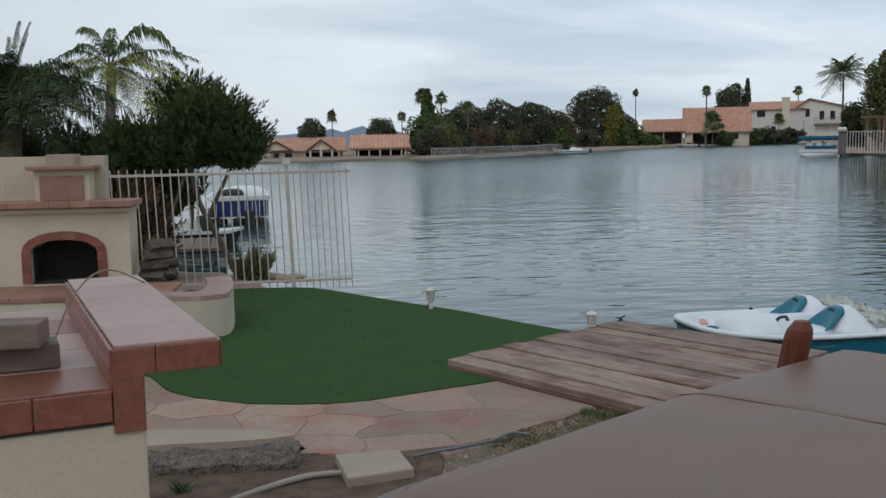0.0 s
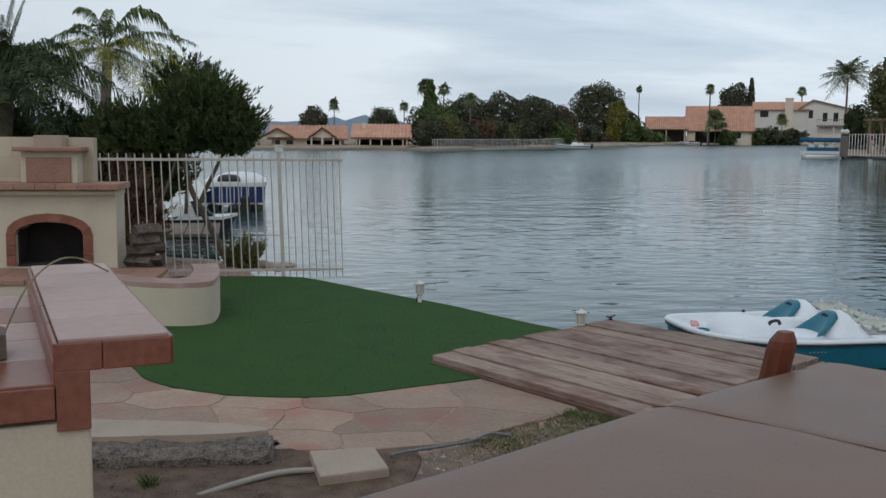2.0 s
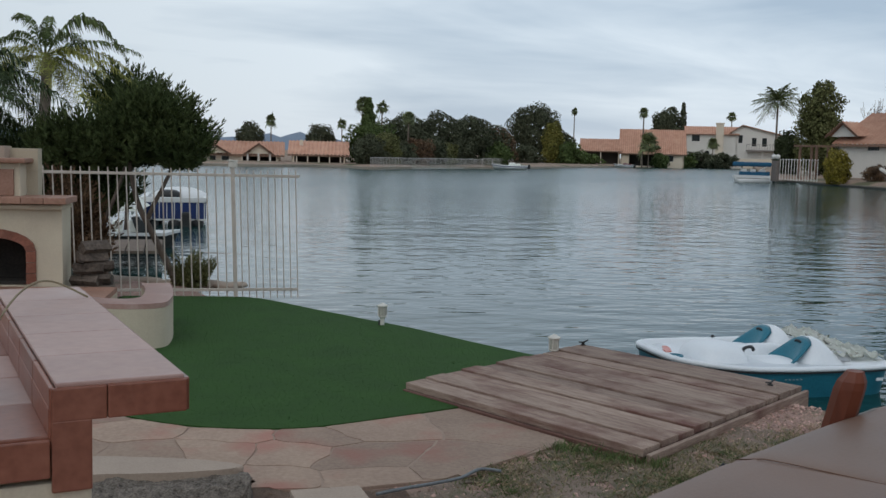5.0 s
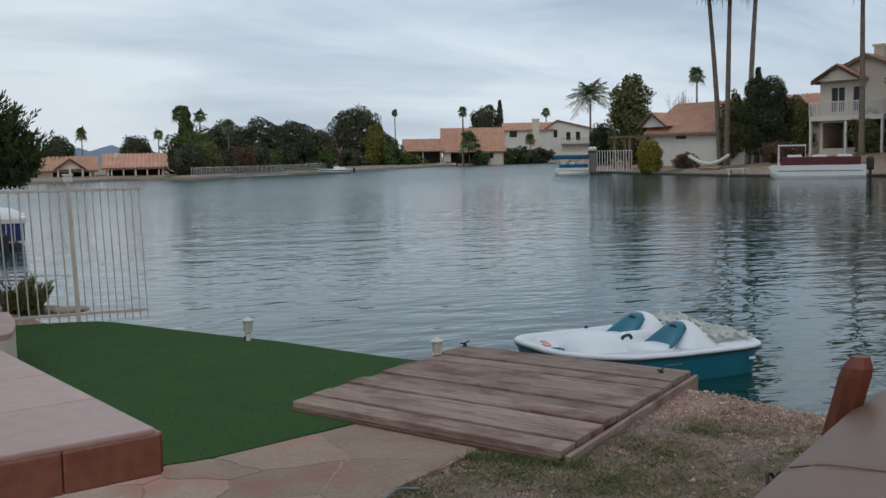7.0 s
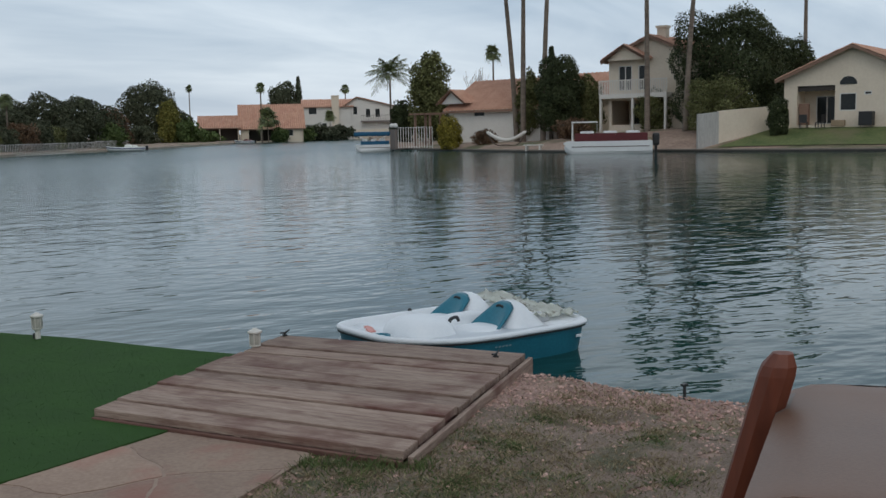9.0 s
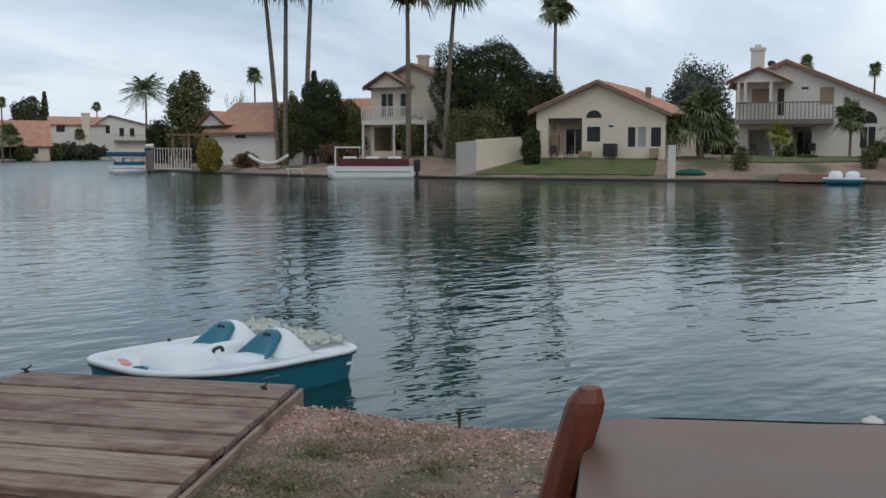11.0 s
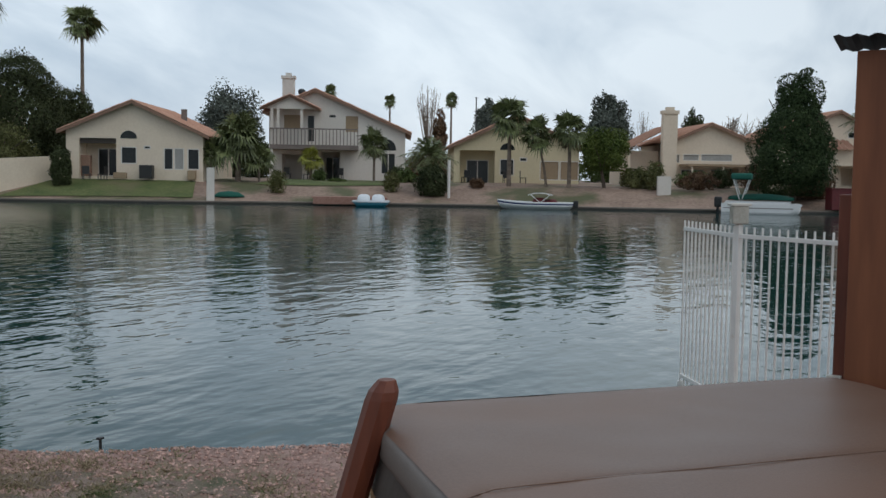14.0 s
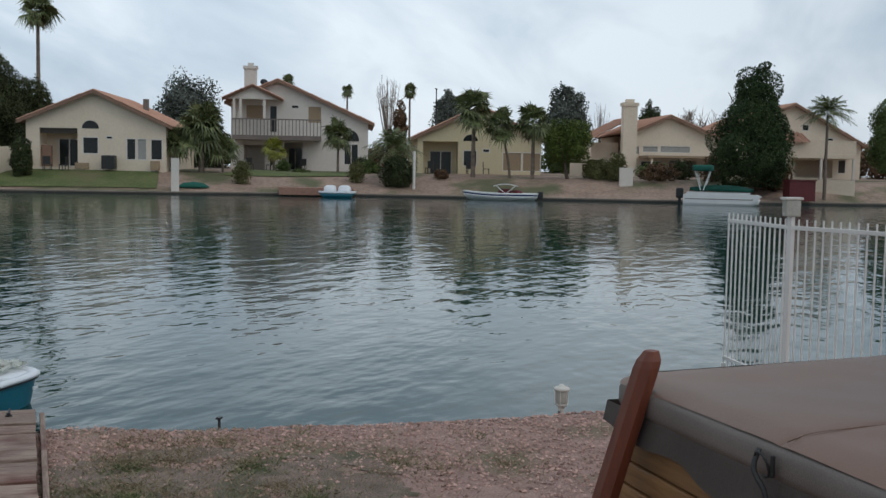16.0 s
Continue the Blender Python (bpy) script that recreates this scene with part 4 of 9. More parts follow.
# ---- slab, kerb stone and pipe in the dirt ----
bm = nb()
prism(bm, [(-0.725, 4.19), (-0.376, 4.223), (-0.319, 3.87), (-0.667, 3.766)], -0.09, 0.03, bevel=0.012)
solo("stepping_slab", bm, SLAB, "square pale concrete stepping slab tilted in the dirt", "slab")
bm = nb()
edge = [(-2.2, 4.50), (-1.78, 4.46), (-1.35, 4.40), (-0.96, 4.36), (-0.95, 4.12), (-1.35, 4.12), (-1.72, 4.12), (-2.2, 4.15)]
pl = smooth_line([(x, y) for x, y in edge], 6, True)
prism(bm, pl, -0.12, 0.075)
bmesh.ops.triangulate(bm, faces=bm.faces[:])
for _ in range(3):
    long = [e for e in bm.edges if e.calc_length() > 0.05]
    bmesh.ops.subdivide_edges(bm, edges=long, cuts=1)
    bmesh.ops.triangulate(bm, faces=[f for f in bm.faces if len(f.verts) > 3])
for v in bm.verts:
    q = v.co.copy()
    v.co += 0.030 * Vector((noise.noise(q * 6), noise.noise(q * 6 + Vector((7, 0, 0))), noise.noise(q * 7 + Vector((0, 5, 0)))))
    v.co += 0.012 * Vector((noise.noise(q * 23), noise.noise(q * 23 + Vector((7, 0, 0))), noise.noise(q * 25 + Vector((0, 5, 0)))))
    v.co.z -= 0.05 * max(0.0, (4.28 - q.y) / 0.16) ** 2 if q.z > 0 else 0.0
kerb = solo("broken_kerb", bm, ROCK, "broken rough concrete edging with exposed aggregate", "kerb")
bm = nb()
cap_line = smooth_line([(-2.2, 4.66), (-1.75, 4.62), (-1.35, 4.55), (-1.02, 4.44), (-0.97, 4.36), (-1.2, 4.30), (-1.6, 4.30), (-2.2, 4.33)], 5, True)
prism(bm, [(x + 0.012 * noise.noise((x * 9, y * 9, 1)), y + 0.012 * noise.noise((x * 9, y * 9, 4))) for x, y in cap_line], -0.10, 0.098, bevel=0.012)
part("smooth_cap", bm, SLAB, kerb, "smooth grey trowelled top")
bm = nb()
tube(bm, smooth_line([(-1.25, 3.70, -0.03), (-1.08, 3.80, -0.008), (-0.88, 3.92, 0.0), (-0.70, 3.97, -0.008), (-0.62, 3.98, -0.03)], 5), 0.017, 8)
solo("old_pipe", bm, CONCRETE, "pale grey buried pipe showing in the soil", "pipe", smooth=True)

bm = nb()
tube(bm, smooth_line([(-0.30, 4.16, 0.0), (-0.15, 4.20, 0.012), (0.0, 4.28, 0.004), (0.16, 4.33, 0.014), (0.30, 4.50, 0.002), (0.42, 4.50, -0.012)], 6), 0.009, 7)
solo("garden_hose", bm, HOSE, "grey-blue garden hose lying along the path edge", "hose", smooth=True)

# ---- hot tub ----
SA, SB, SC = Vector((1.02, 2.05)), Vector((-0.72, 0.80)), Vector((2.14, 0.70))
SD = SB + SC - SA
u, v = (SB - SA).normalized(), (SC - SA).normalized()
tub = thing("hot_tub", "square wood-clad hot tub under a brown vinyl cover", "hot tub")
ctr = (SB + SC) / 2


def corner_round(grow, r=0.16, k=6):
    cs = [SA, SC, SD, SB]
    pts = []
    for i, c in enumerate(cs):
        d0, d1 = (cs[i - 1] - c).normalized(), (cs[(i + 1) % 4] - c).normalized()
        cc = c - (d0 + d1) * grow
        a, b = cc + d0 * r, cc + d1 * r
        for s in range(k + 1):
            t = s / k
            p = a * (1 - t) ** 2 + cc * 2 * t * (1 - t) + b * t * t
            pts.append((p.x, p.y))
    return pts


bm = nb(); prism(bm, corner_round(-0.10), -0.1, 0.84); part("tub_shell", bm, DARK, tub, "dark tub shell behind the cladding")
TOPZ = 0.985
bm = nb()
def cover_ring(grow, z, crown=0.0):
    out2 = []
    for x, y in corner_round(grow):
        d = abs((Vector((x, y)) - ctr).dot(v)) / 1.0
        out2.append((x, y, z + crown * max(0, 1 - d)))
    return out2
loft(bm, [cover_ring(-0.02, 0.872), cover_ring(0.000, 0.876), cover_ring(0.008, 0.90), cover_ring(0.007, 0.945), cover_ring(0.000, 0.964), cover_ring(-0.03, 0.972, 0.02)], False)
part("cover_skirt", bm, VINYL_SIDE, tub, "grey-brown padded cover edge", True)
# two foam halves with a fold between them: the fold runs along v through the middle of u
MIDF = 0.443
for half in (0, 1):
    bm = nb()
    nu, nv = 20, 28
    lu, lv = (SB - SA).length, (SC - SA).length
    a0, a1 = ((0.0, MIDF - 0.0003), (MIDF + 0.0003, 1.0))[half]
    g2 = []
    for j in range(nv + 1):
        row = []
        for i in range(nu + 1):
            fi = i / nu
            fi = 1 - (1 - fi) ** 1.9 if half == 0 else fi ** 1.9
            s, t = a0 + (a1 - a0) * fi, j / nv
            p = SA + u * (lu * s) + v * (lv * t)
            # round the outer corners
            for c0, du, dv in ((SA, u, v), (SB, -u, v), (SC, u, -v), (SD, -u, -v)):
                q = p - c0
                qa, qb = q.dot(du), q.dot(dv)
                r = 0.12
                if qa < r and qb < r:
                    ww = Vector((r - qa, r - qb))
                    if ww.length > 1e-6:
                        f = min(1.0, max(abs(ww.x), abs(ww.y)) / ww.length)
                        p = c0 + du * (r - ww.x * f) + dv * (r - ww.y * f)
            e = min(s - a0, a1 - s, 9) * lu
            eo = min(t, 1 - t) * lv
            out_edge = min(eo, (s if half == 0 else 1 - s) * lu)
            z = TOPZ + 0.018 * (1 - abs(s - MIDF) * 1.4) - 0.03 * math.exp(-out_edge / 0.03) - 0.004 * math.exp(-max(0, (MIDF - s if half == 0 else s - MIDF) * lu) / 0.018) + 0.004 * noise.noise((p.x * 5, p.y * 5, 2))
            row.append(bm.verts.new((p.x, p.y, z)))
        g2.append(row)
    for j in range(nv):
        for i in range(nu):
            bm.faces.new((g2[j][i], g2[j + 1][i], g2[j + 1][i + 1], g2[j][i + 1]))
    part("cover_half", bm, VINYL, tub, "brown vinyl padded cover half", True)
for side in (1,):
    s = MIDF + side * 0.006
    line = []
    for j in range(25):
        t = 0.008 + 0.984 * j / 24
        p = SA + u * ((SB - SA).length * s) + v * ((SC - SA).length * t)
        line.append((p.x, p.y, TOPZ + 0.018 - 0.004 * math.exp(-0.010 * (SB - SA).length / 0.018) - 0.03 * math.exp(-min(t, 1 - t) * (SC - SA).length / 0.03) + 0.001))
    bm = nb(); tube(bm, line, 0.0018, 6); part("piping", bm, VINYL, tub, "stitched piping beside the fold", True)
sk = 0
for (a, b) in ((SA, SB), (SA, SC), (SB, SD)):
    dd = (b - a).normalized(); ln = (b - a).length
    nrm = Vector((-dd.y, dd.x)); nrm = nrm if (ctr - a).dot(nrm) < 0 else -nrm
    # loose skirt flap under the padded edge
    bm = nb()
    cols = 40
    top = [bm.verts.new(((a + dd * ln * i / cols + nrm * 0.0).x, (a + dd * ln * i / cols + nrm * 0.0).y, 0.885)) for i in range(cols + 1)]
    bot = []
    for i in range(cols + 1):
        s = i / cols
        p = a + dd * ln * s + nrm * (0.026 * noise.noise((s * 11, 2 + sk, 0)) * min(1, 8 * s, 8 * (1 - s)) + 0.014)
        bot.append(bm.verts.new((p.x, p.y, 0.818 + 0.03 * noise.noise((s * 7, sk, 4)) - 0.085 * min(1, s / 0.40))))
    for i in range(cols):
        bm.faces.new((bot[i], bot[i + 1], top[i + 1], top[i]))
    bmesh.ops.solidify(bm, geom=bm.faces[:], thickness=0.006)
    part("skirt_flap", bm, VINYL_SIDE, tub, "loose grey vinyl flap")
    sk += 1
    for r in range(10):
        z0 = -0.06 + r * 0.085
        o = a - nrm * 0.03
        bm = nb(); box(bm, (ln / 2, 0, 0.04), (ln - 0.1, 0.03, 0.078), bevel=0.008)
        ob = part("cladding_board", bm, CEDAR, tub)
        ob.matrix_local = pose(o.x, o.y, z0, 0, 0, math.degrees(math.atan2(dd.y, dd.x)))
# buckle and strap on the fold
q = SA + u * ((SB - SA).length * MIDF)
nrm = -v
bm = nb(); tube(bm, smooth_line([(q.x + nrm.x * 0.02 - u.x * 0.06, q.y + nrm.y * 0.02 - u.y * 0.06, 0.95), (q.x + nrm.x * 0.045 - u.x * 0.05, q.y + nrm.y * 0.045 - u.y * 0.05, 0.90), (q.x + nrm.x * 0.04, q.y + nrm.y * 0.04, 0.84), (q.x + nrm.x * 0.03, q.y + nrm.y * 0.03, 0.74), (q.x + nrm.x * 0.03 + u.x * 0.05, q.y + nrm.y * 0.03 + u.y * 0.05, 0.66)], 5), 0.008, 6)
part("strap", bm, DARK, tub, "black webbing strap", True)
# black block in place of the fold's shaded gap
bm = nb(); box(bm, (0, 0, 0), (0.010, 0.012, 0.06), bevel=0.004)
ob = part("fold_gap_shade", bm, DARK, tub, "black block standing for the shaded gap at the fold"); ob.matrix_local = pose(q.x + nrm.x * 0.022, q.y + nrm.y * 0.022, 0.918, 0, 0, math.degrees(math.atan2(u.y, u.x)))
bm = nb(); tube(bm, [(q.x + nrm.x * (0.03 + 0.012 * math.sin(k)) - u.x * (0.035 + 0.028 * math.cos(k)), q.y + nrm.y * (0.03 + 0.012 * math.sin(k)) - u.y * (0.035 + 0.028 * math.cos(k)), 0.915 + 0.035 * math.sin(k)) for k in [0.5 * i for i in range(11)]], 0.0045, 6)
part("strap_loop", bm, DARK, tub, "black cord loop", True)

# leaning red post beside the tub
lp = thing("leaning_post", "dark red stained timber post leaning towards the hot tub", "post", (0.708, 2.204, -0.1))
bm = nb()
tp, w = Vector((0.10, -0.32, 1.205)), 0.042
rings = []
for t, g in ((0, 1), (0.955, 1), (0.975, 0.92), (1.0, 0.55)):
    c = tp * t
    rings.append([(c.x + g * dx * w, c.y + g * dy * w, c.z + 0.0) for dx, dy in ((1, 0.4), (0.4, 1), (-0.4, 1), (-1, 0.4), (-1, -0.4), (-0.4, -1), (0.4, -1), (1, -0.4))])
loft(bm, rings)
part("shaft", bm, REDWOOD, lp)

# wooden enclosure at the tub's far corner
enc = thing("wood_screen", "tall dark red timber screen with a corrugated metal roof edge", "screen", (2.26, 0.668, -0.1), -100)
bm = nb(); box(bm, (0.75, 0.03, 1.12), (1.5, 0.05, 2.24), bevel=0.005); part("panel", bm, SCREENWOOD, enc, "wide red-brown plywood panel")
bm = nb(); box(bm, (-0.02, 0.12, 0.86), (0.06, 0.09, 1.72), bevel=0.005); part("post", bm, REDWOOD, enc, "slim red post")
bm = nb()
cv = []
for j in range(2):
    cv.append([bm.verts.new((-0.07 + i * 0.02, 0.10 - 0.20 * j, 2.252 + 0.006 * math.sin(i * 1.9) + 0.030 * j)) for i in range(90)])
for i in range(89):
    bm.faces.new((cv[0][i], cv[0][i + 1], cv[1][i + 1], cv[1][i]))
bmesh.ops.solidify(bm, geom=bm.faces[:], thickness=0.004)
part("roof_sheet", bm, DARK, enc, "dark corrugated roof sheet")
bm = nb(); box(bm, (-0.04, 0.06, 0.93 + 0.1), (0.05, 0.04, 0.02)); part("hinge", bm, LAMP_WHITE, enc, "small metal bracket")

# ---- white metal fences ----
def fence_run(name, a, b, z0, z1, label, spacing=0.115, rails=(0.10, -0.07), posts=(), post_h=0.0, group="white fences", thick=0.0082, paint=None, lean=0.0):
    f = thing(name, label, "fence", group=group)
    paint = paint or WHITE_PAINT
    a, b = Vector(a), Vector(b)
    d = b - a
    n = max(1, round(d.length / spacing))
    bmp = nb(); tube(bmp, [(0, 0, 0), (0, 0, z1 - z0)], thick, 6)
    first = part("picket", bmp, paint, f)
    used = False
    for i in range(n + 1):
        p = a + d * i / n
        if any((p - Vector(q)).length < 0.04 for q in posts):
            continue
        o = new("picket", first.data) if used else first
        used = True
        o.parent = f
        o.matrix_local = pose(p.x, p.y, z0, 0, lean, 0)
    rz = math.degrees(math.atan2(d.y, d.x))
    for k, dz in enumerate(rails):
        z = z0 + dz if dz > 0 else z1 + dz
        bm = nb(); box(bm, (d.length / 2, 0, 0), (d.length, 0.026, 0.032), bevel=0.003)
        ob = part("rail", bm, paint, f); ob.matrix_local = pose(a.x, a.y, z, 0, 0, rz)
    for q in posts:
        bm = nb(); box(bm, (0, 0, (z1 + post_h - z0 - 0.25) / 2), (0.046, 0.046, z1 + post_h - z0 + 0.25), math.radians(rz), 0.004)
        part("post", bm, paint, f).matrix_local = pose(q[0], q[1], z0, 0, lean, 0)
    return f


GP = (-1.15, 11.28)
fence_run("fence", (-3.9, 11.18), GP, -0.05, 1.45, "dusty white metal picket fence beside the lawn", 0.100, posts=[GP], post_h=0.02, paint=DULLWHITE, lean=-1.8)
fence_run("fence_wing", GP, (-0.43, 11.33), -0.05, 1.45, "dusty white metal fence wing reaching over the water", 0.078, paint=DULLWHITE, lean=-1.8, thick=0.0065)
gl = thing("post_light", "pale lamp head on top of the white fence post", "lamp", (GP[0] - 0.043, GP[1], 1.47), group="post lights")
bm = nb(); box(bm, (0, 0, 0.035), (0.10, 0.08, 0.07), bevel=0.01); part("lamp_head", bm, LAMP_WHITE, gl)
bm = nb(); box(bm, (0, 0, 0.078), (0.12, 0.10, 0.015), bevel=0.004); part("lid", bm, LAMP_WHITE, gl)
F2 = (6.13, 1.28)
fence_run("fence", F2, (4.85, -0.25), -0.1, 1.335, "white metal picket fence along the shore by the hot tub", 0.078, posts=[F2], post_h=0.02)
fence_run("fence_wing", F2, (7.15, 1.78), -0.1, 1.335, "white metal fence wing turned out over the water", 0.088)
for q, c, s in ((F2, -0.5, 0.8), ((7.15, 1.78), -0.9, 1.7)):
    bm = nb(); box(bm, (q[0], q[1], c), (0.04, 0.04, s))
    tagged(part("fence_footing", bm, WHITE_PAINT), "white steel footing of the shore fence", "fence")
g2l = thing("post_light", "pale box lamp head on the white fence post", "lamp", (F2[0], F2[1], 1.355), 20, group="post lights")
bm = nb(); box(bm, (0, 0, 0.07), (0.10, 0.12, 0.14), bevel=0.012); part("lamp_head", bm, LAMP_GLASS, g2l, "cloudy glass lamp box")
bm = nb(); box(bm, (0, 0, 0.145), (0.12, 0.15, 0.02), bevel=0.006); part("lid", bm, LAMP_WHITE, g2l)

# ---- block wall, fireplace and planter ----
wall = thing("wall_garden", "cream painted concrete block garden wall", "wall", kind="structure")
bm = nb(); box(bm, (-5.25, 9.78, 0.74), (4.48, 0.178, 1.78)); part("wall_core", bm, STUCCO, wall)
bmb = nb(); box(bmb, (0, 0, 0), (0.3992, 0.19, 0.1992), bevel=0.003); blk = None
bmh = nb(); box(bmh, (0, 0, 0), (0.1992, 0.19, 0.1992), bevel=0.003); hlf = None
for r in range(9):
    z = -0.05 + 0.2 * r
    z = 1.54 - 0.2 * r
    x = -3.0 - (0.2 if r % 2 else 0.0)
    if r % 2:
        if hlf is None:
            hlf = part("block", bmh, BLOCKM, wall); o = hlf
        else:
            o = new("block", hlf.data); o.parent = wall
        o.matrix_local = pose(-3.1, 9.78, z)
    while x > -7.4:
        if blk is None:
            blk = part("block", bmb, BLOCKM, wall); o = blk
        else:
            o = new("block", blk.data); o.parent = wall
        o.matrix_local = pose(x - 0.2, 9.78, z)
        x -= 0.4

fp = thing("fireplace", "outdoor stucco fireplace with terracotta arch and mantel", "fireplace", (-3.36, 9.3, -0.1), -1.0)
# local: x to the right, y back, z from -0.1
def arch_pts(half, spring, rise, n=10):
    return [(half * math.cos(math.pi * (1 - k / n)), spring + rise * math.sin(math.pi * k / n) ** 0.9) for k in range(n + 1)]
X0, X1, ZT = -0.635, 0.65, 1.19
OPH, SPR, RISE, HE = 0.325, 0.78, 0.13, 0.47
bm = nb()
ap = arch_pts(OPH, SPR, RISE)
front = [(X0, 0.0), (X1, 0.0), (X1, ZT), (X0, ZT)]
for (x0, z0), (x1, z1) in (((X0, 0.0), (-OPH, ZT)), ((OPH, 0.0), (X1, ZT))):
    box(bm, ((x0 + x1) / 2, 0.2, (z0 + z1) / 2), (x1 - x0, 0.4, z1 - z0))
for (xa, za), (xb, zb) in zip(ap, ap[1:]):
    q = [(xa, za), (xb, zb), (xb, ZT), (xa, ZT)]
    lo = [bm.verts.new((x, 0.0, z)) for x, z in q]; hi = [bm.verts.new((x, 0.4, z)) for x, z in q]
    bm.faces.new(lo); bm.faces.new(hi[::-1])
    for k in range(4):
        bm.faces.new((lo[k], hi[k], hi[(k + 1) % 4], lo[(k + 1) % 4]))
box(bm, (0, 0.2, HE / 2), (2 * OPH, 0.4, HE - 0.02))
bmesh.ops.remove_doubles(bm, verts=bm.verts[:], dist=0.002)
bmesh.ops.recalc_face_normals(bm, faces=bm.faces[:])
part("stucco_body", bm, STUCCO, fp, "cream stucco firebox body")
bm = nb(); box(bm, (0, 0.37, 0.68), (0.66, 0.05, 0.5)); box(bm, (-0.32, 0.22, 0.68), (0.02, 0.3, 0.5)); box(bm, (0.32, 0.22, 0.68), (0.02, 0.3, 0.5)); box(bm, (0, 0.2, HE), (0.66, 0.34, 0.03))
part("firebox", bm, FIREBRICK, fp, "sooty black firebox lining")
outer = arch_pts(OPH + 0.09, SPR, RISE + 0.085)
for k, ((xa, za), (xb, zb)) in enumerate(zip(ap, ap[1:])):
    (xc, zc), (xd, zd) = outer[k], outer[k + 1]
    bm = nb()
    q = [(xa, za), (xb, zb), (xd, zd), (xc, zc)]
    lo = [bm.verts.new((x, -0.018, z)) for x, z in q]; hi = [bm.verts.new((x, 0.10, z)) for x, z in q]
    bm.faces.new(lo); bm.faces.new(hi[::-1])
    for j in range(4):
        bm.faces.new((lo[j], hi[j], hi[(j + 1) % 4], lo[(j + 1) % 4]))
    bmesh.ops.recalc_face_normals(bm, faces=bm.faces[:])
    part("arch_tile", bm, TERRA, fp)
for s in (-1, 1):
    for j in range(3):
        h = (SPR - HE) / 3
        bm = nb(); box(bm, (s * (OPH + 0.045), 0.04, HE + h * (j + 0.5)), (0.088, 0.118, h - 0.004), bevel=0.003); part("arch_tile", bm, TERRA, fp)
bm = nb(); box(bm, (0.007, 0.17, 1.20), (1.32, 0.46, 0.05), bevel=0.02); part("cornice", bm, STUCCO, fp, "stepped stucco cornice")
for i in range(7):
    bm = nb(); box(bm, (-0.69 + 0.2 + 0.2 * (i - 0.5) - 0.0, 0.15, 1.262), (0.197, 0.56, 0.06), bevel=0.006); part("mantel_tile", bm, TERRA_DULL, fp)
bm = nb(); box(bm, (-0.02, 0.30, 1.45), (0.54, 0.34, 0.34), bevel=0.008); part("chimney_breast", bm, STUCCO, fp)
bm = nb(); box(bm, (-0.02, 0.12, 1.42), (0.43, 0.03, 0.25), bevel=0.004); part("panel_tile", bm, TERRA_DULL, fp, "dull red tile panel")
bm = nb(); box(bm, (-0.02, 0.28, 1.625), (0.66, 0.46, 0.045), bevel=0.012); part("cap_moulding", bm, TERRA_DULL, fp, "terracotta cap moulding")
bm = nb(); box(bm, (-0.04, 0.32, 1.70), (0.28, 0.26, 0.12), bevel=0.006); part("chimney_pot", bm, SLAB, fp, "pale clay chimney pot")
# raised hearth
hearth = thing("hearth", "raised stucco hearth with a terracotta tile edge", "hearth", (-3.36, 9.3, -0.1), -1.0)
bm = nb(); box(bm, (0.0, -0.42, 0.2), (2.3, 0.82, 0.40), bevel=0.006); part("stucco_block", bm, STUCCO, hearth)
for i in range(8):
    for j in range(3):
        bm = nb(); box(bm, (-1.15 + 0.2875 * (i + 0.5), -0.15 - 0.28 * j, 0.425), (0.283, 0.276, 0.05), bevel=0.005); part("hearth_tile", bm, TERRA_DULL, hearth)
# curved planter
pln = thing("planter", "curved stucco planter wall with a pink tile cap", "planter")
PO = smooth_line([(-2.75, 8.42), (-2.3, 8.10), (-1.95, 8.00), (-1.70, 8.08), (-1.64, 8.32), (-1.66, 8.85), (-1.74, 9.40)], 4)
PI = smooth_line([(-2.75, 8.78), (-2.35, 8.46), (-2.1, 8.33), (-1.95, 8.36), (-1.90, 8.52), (-1.92, 8.95), (-2.0, 9.35)], 4)
bm = nb()
ring = PO + PI[::-1]
def ribbon(bm, A, B, z0, z1):
    va = [[bm.verts.new((x, y, z)) for x, y in A] for z in (z0, z1)]
    vb = [[bm.verts.new((x, y, z)) for x, y in B] for z in (z0, z1)]
    for i in range(len(A) - 1):
        bm.faces.new((va[0][i], va[0][i + 1], va[1][i + 1], va[1][i]))
        bm.faces.new((vb[0][i + 1], vb[0][i], vb[1][i], vb[1][i + 1]))
        bm.faces.new((va[1][i], va[1][i + 1], vb[1][i + 1], vb[1][i]))
        bm.faces.new((va[0][i + 1], va[0][i], vb[0][i], vb[0][i + 1]))
    for e in (0, -1):
        bm.faces.new((va[0][e], va[1][e], vb[1][e], vb[0][e]))
    bmesh.ops.recalc_face_normals(bm, faces=bm.faces[:])
    return bm
ribbon(bm, PO, PI, -0.3, 0.33)
part("stucco_wall", bm, STUCCO, pln, "cream stucco curved wall")
step = 3
for i in range(0, len(PO) - 1, step):
    j = min(i + step, len(PO) - 1)
    bm = nb(); ribbon(bm, PO[i:j + 1], PI[i:j + 1], 0.332, 0.375); part("cap_tile", bm, PINK, pln)
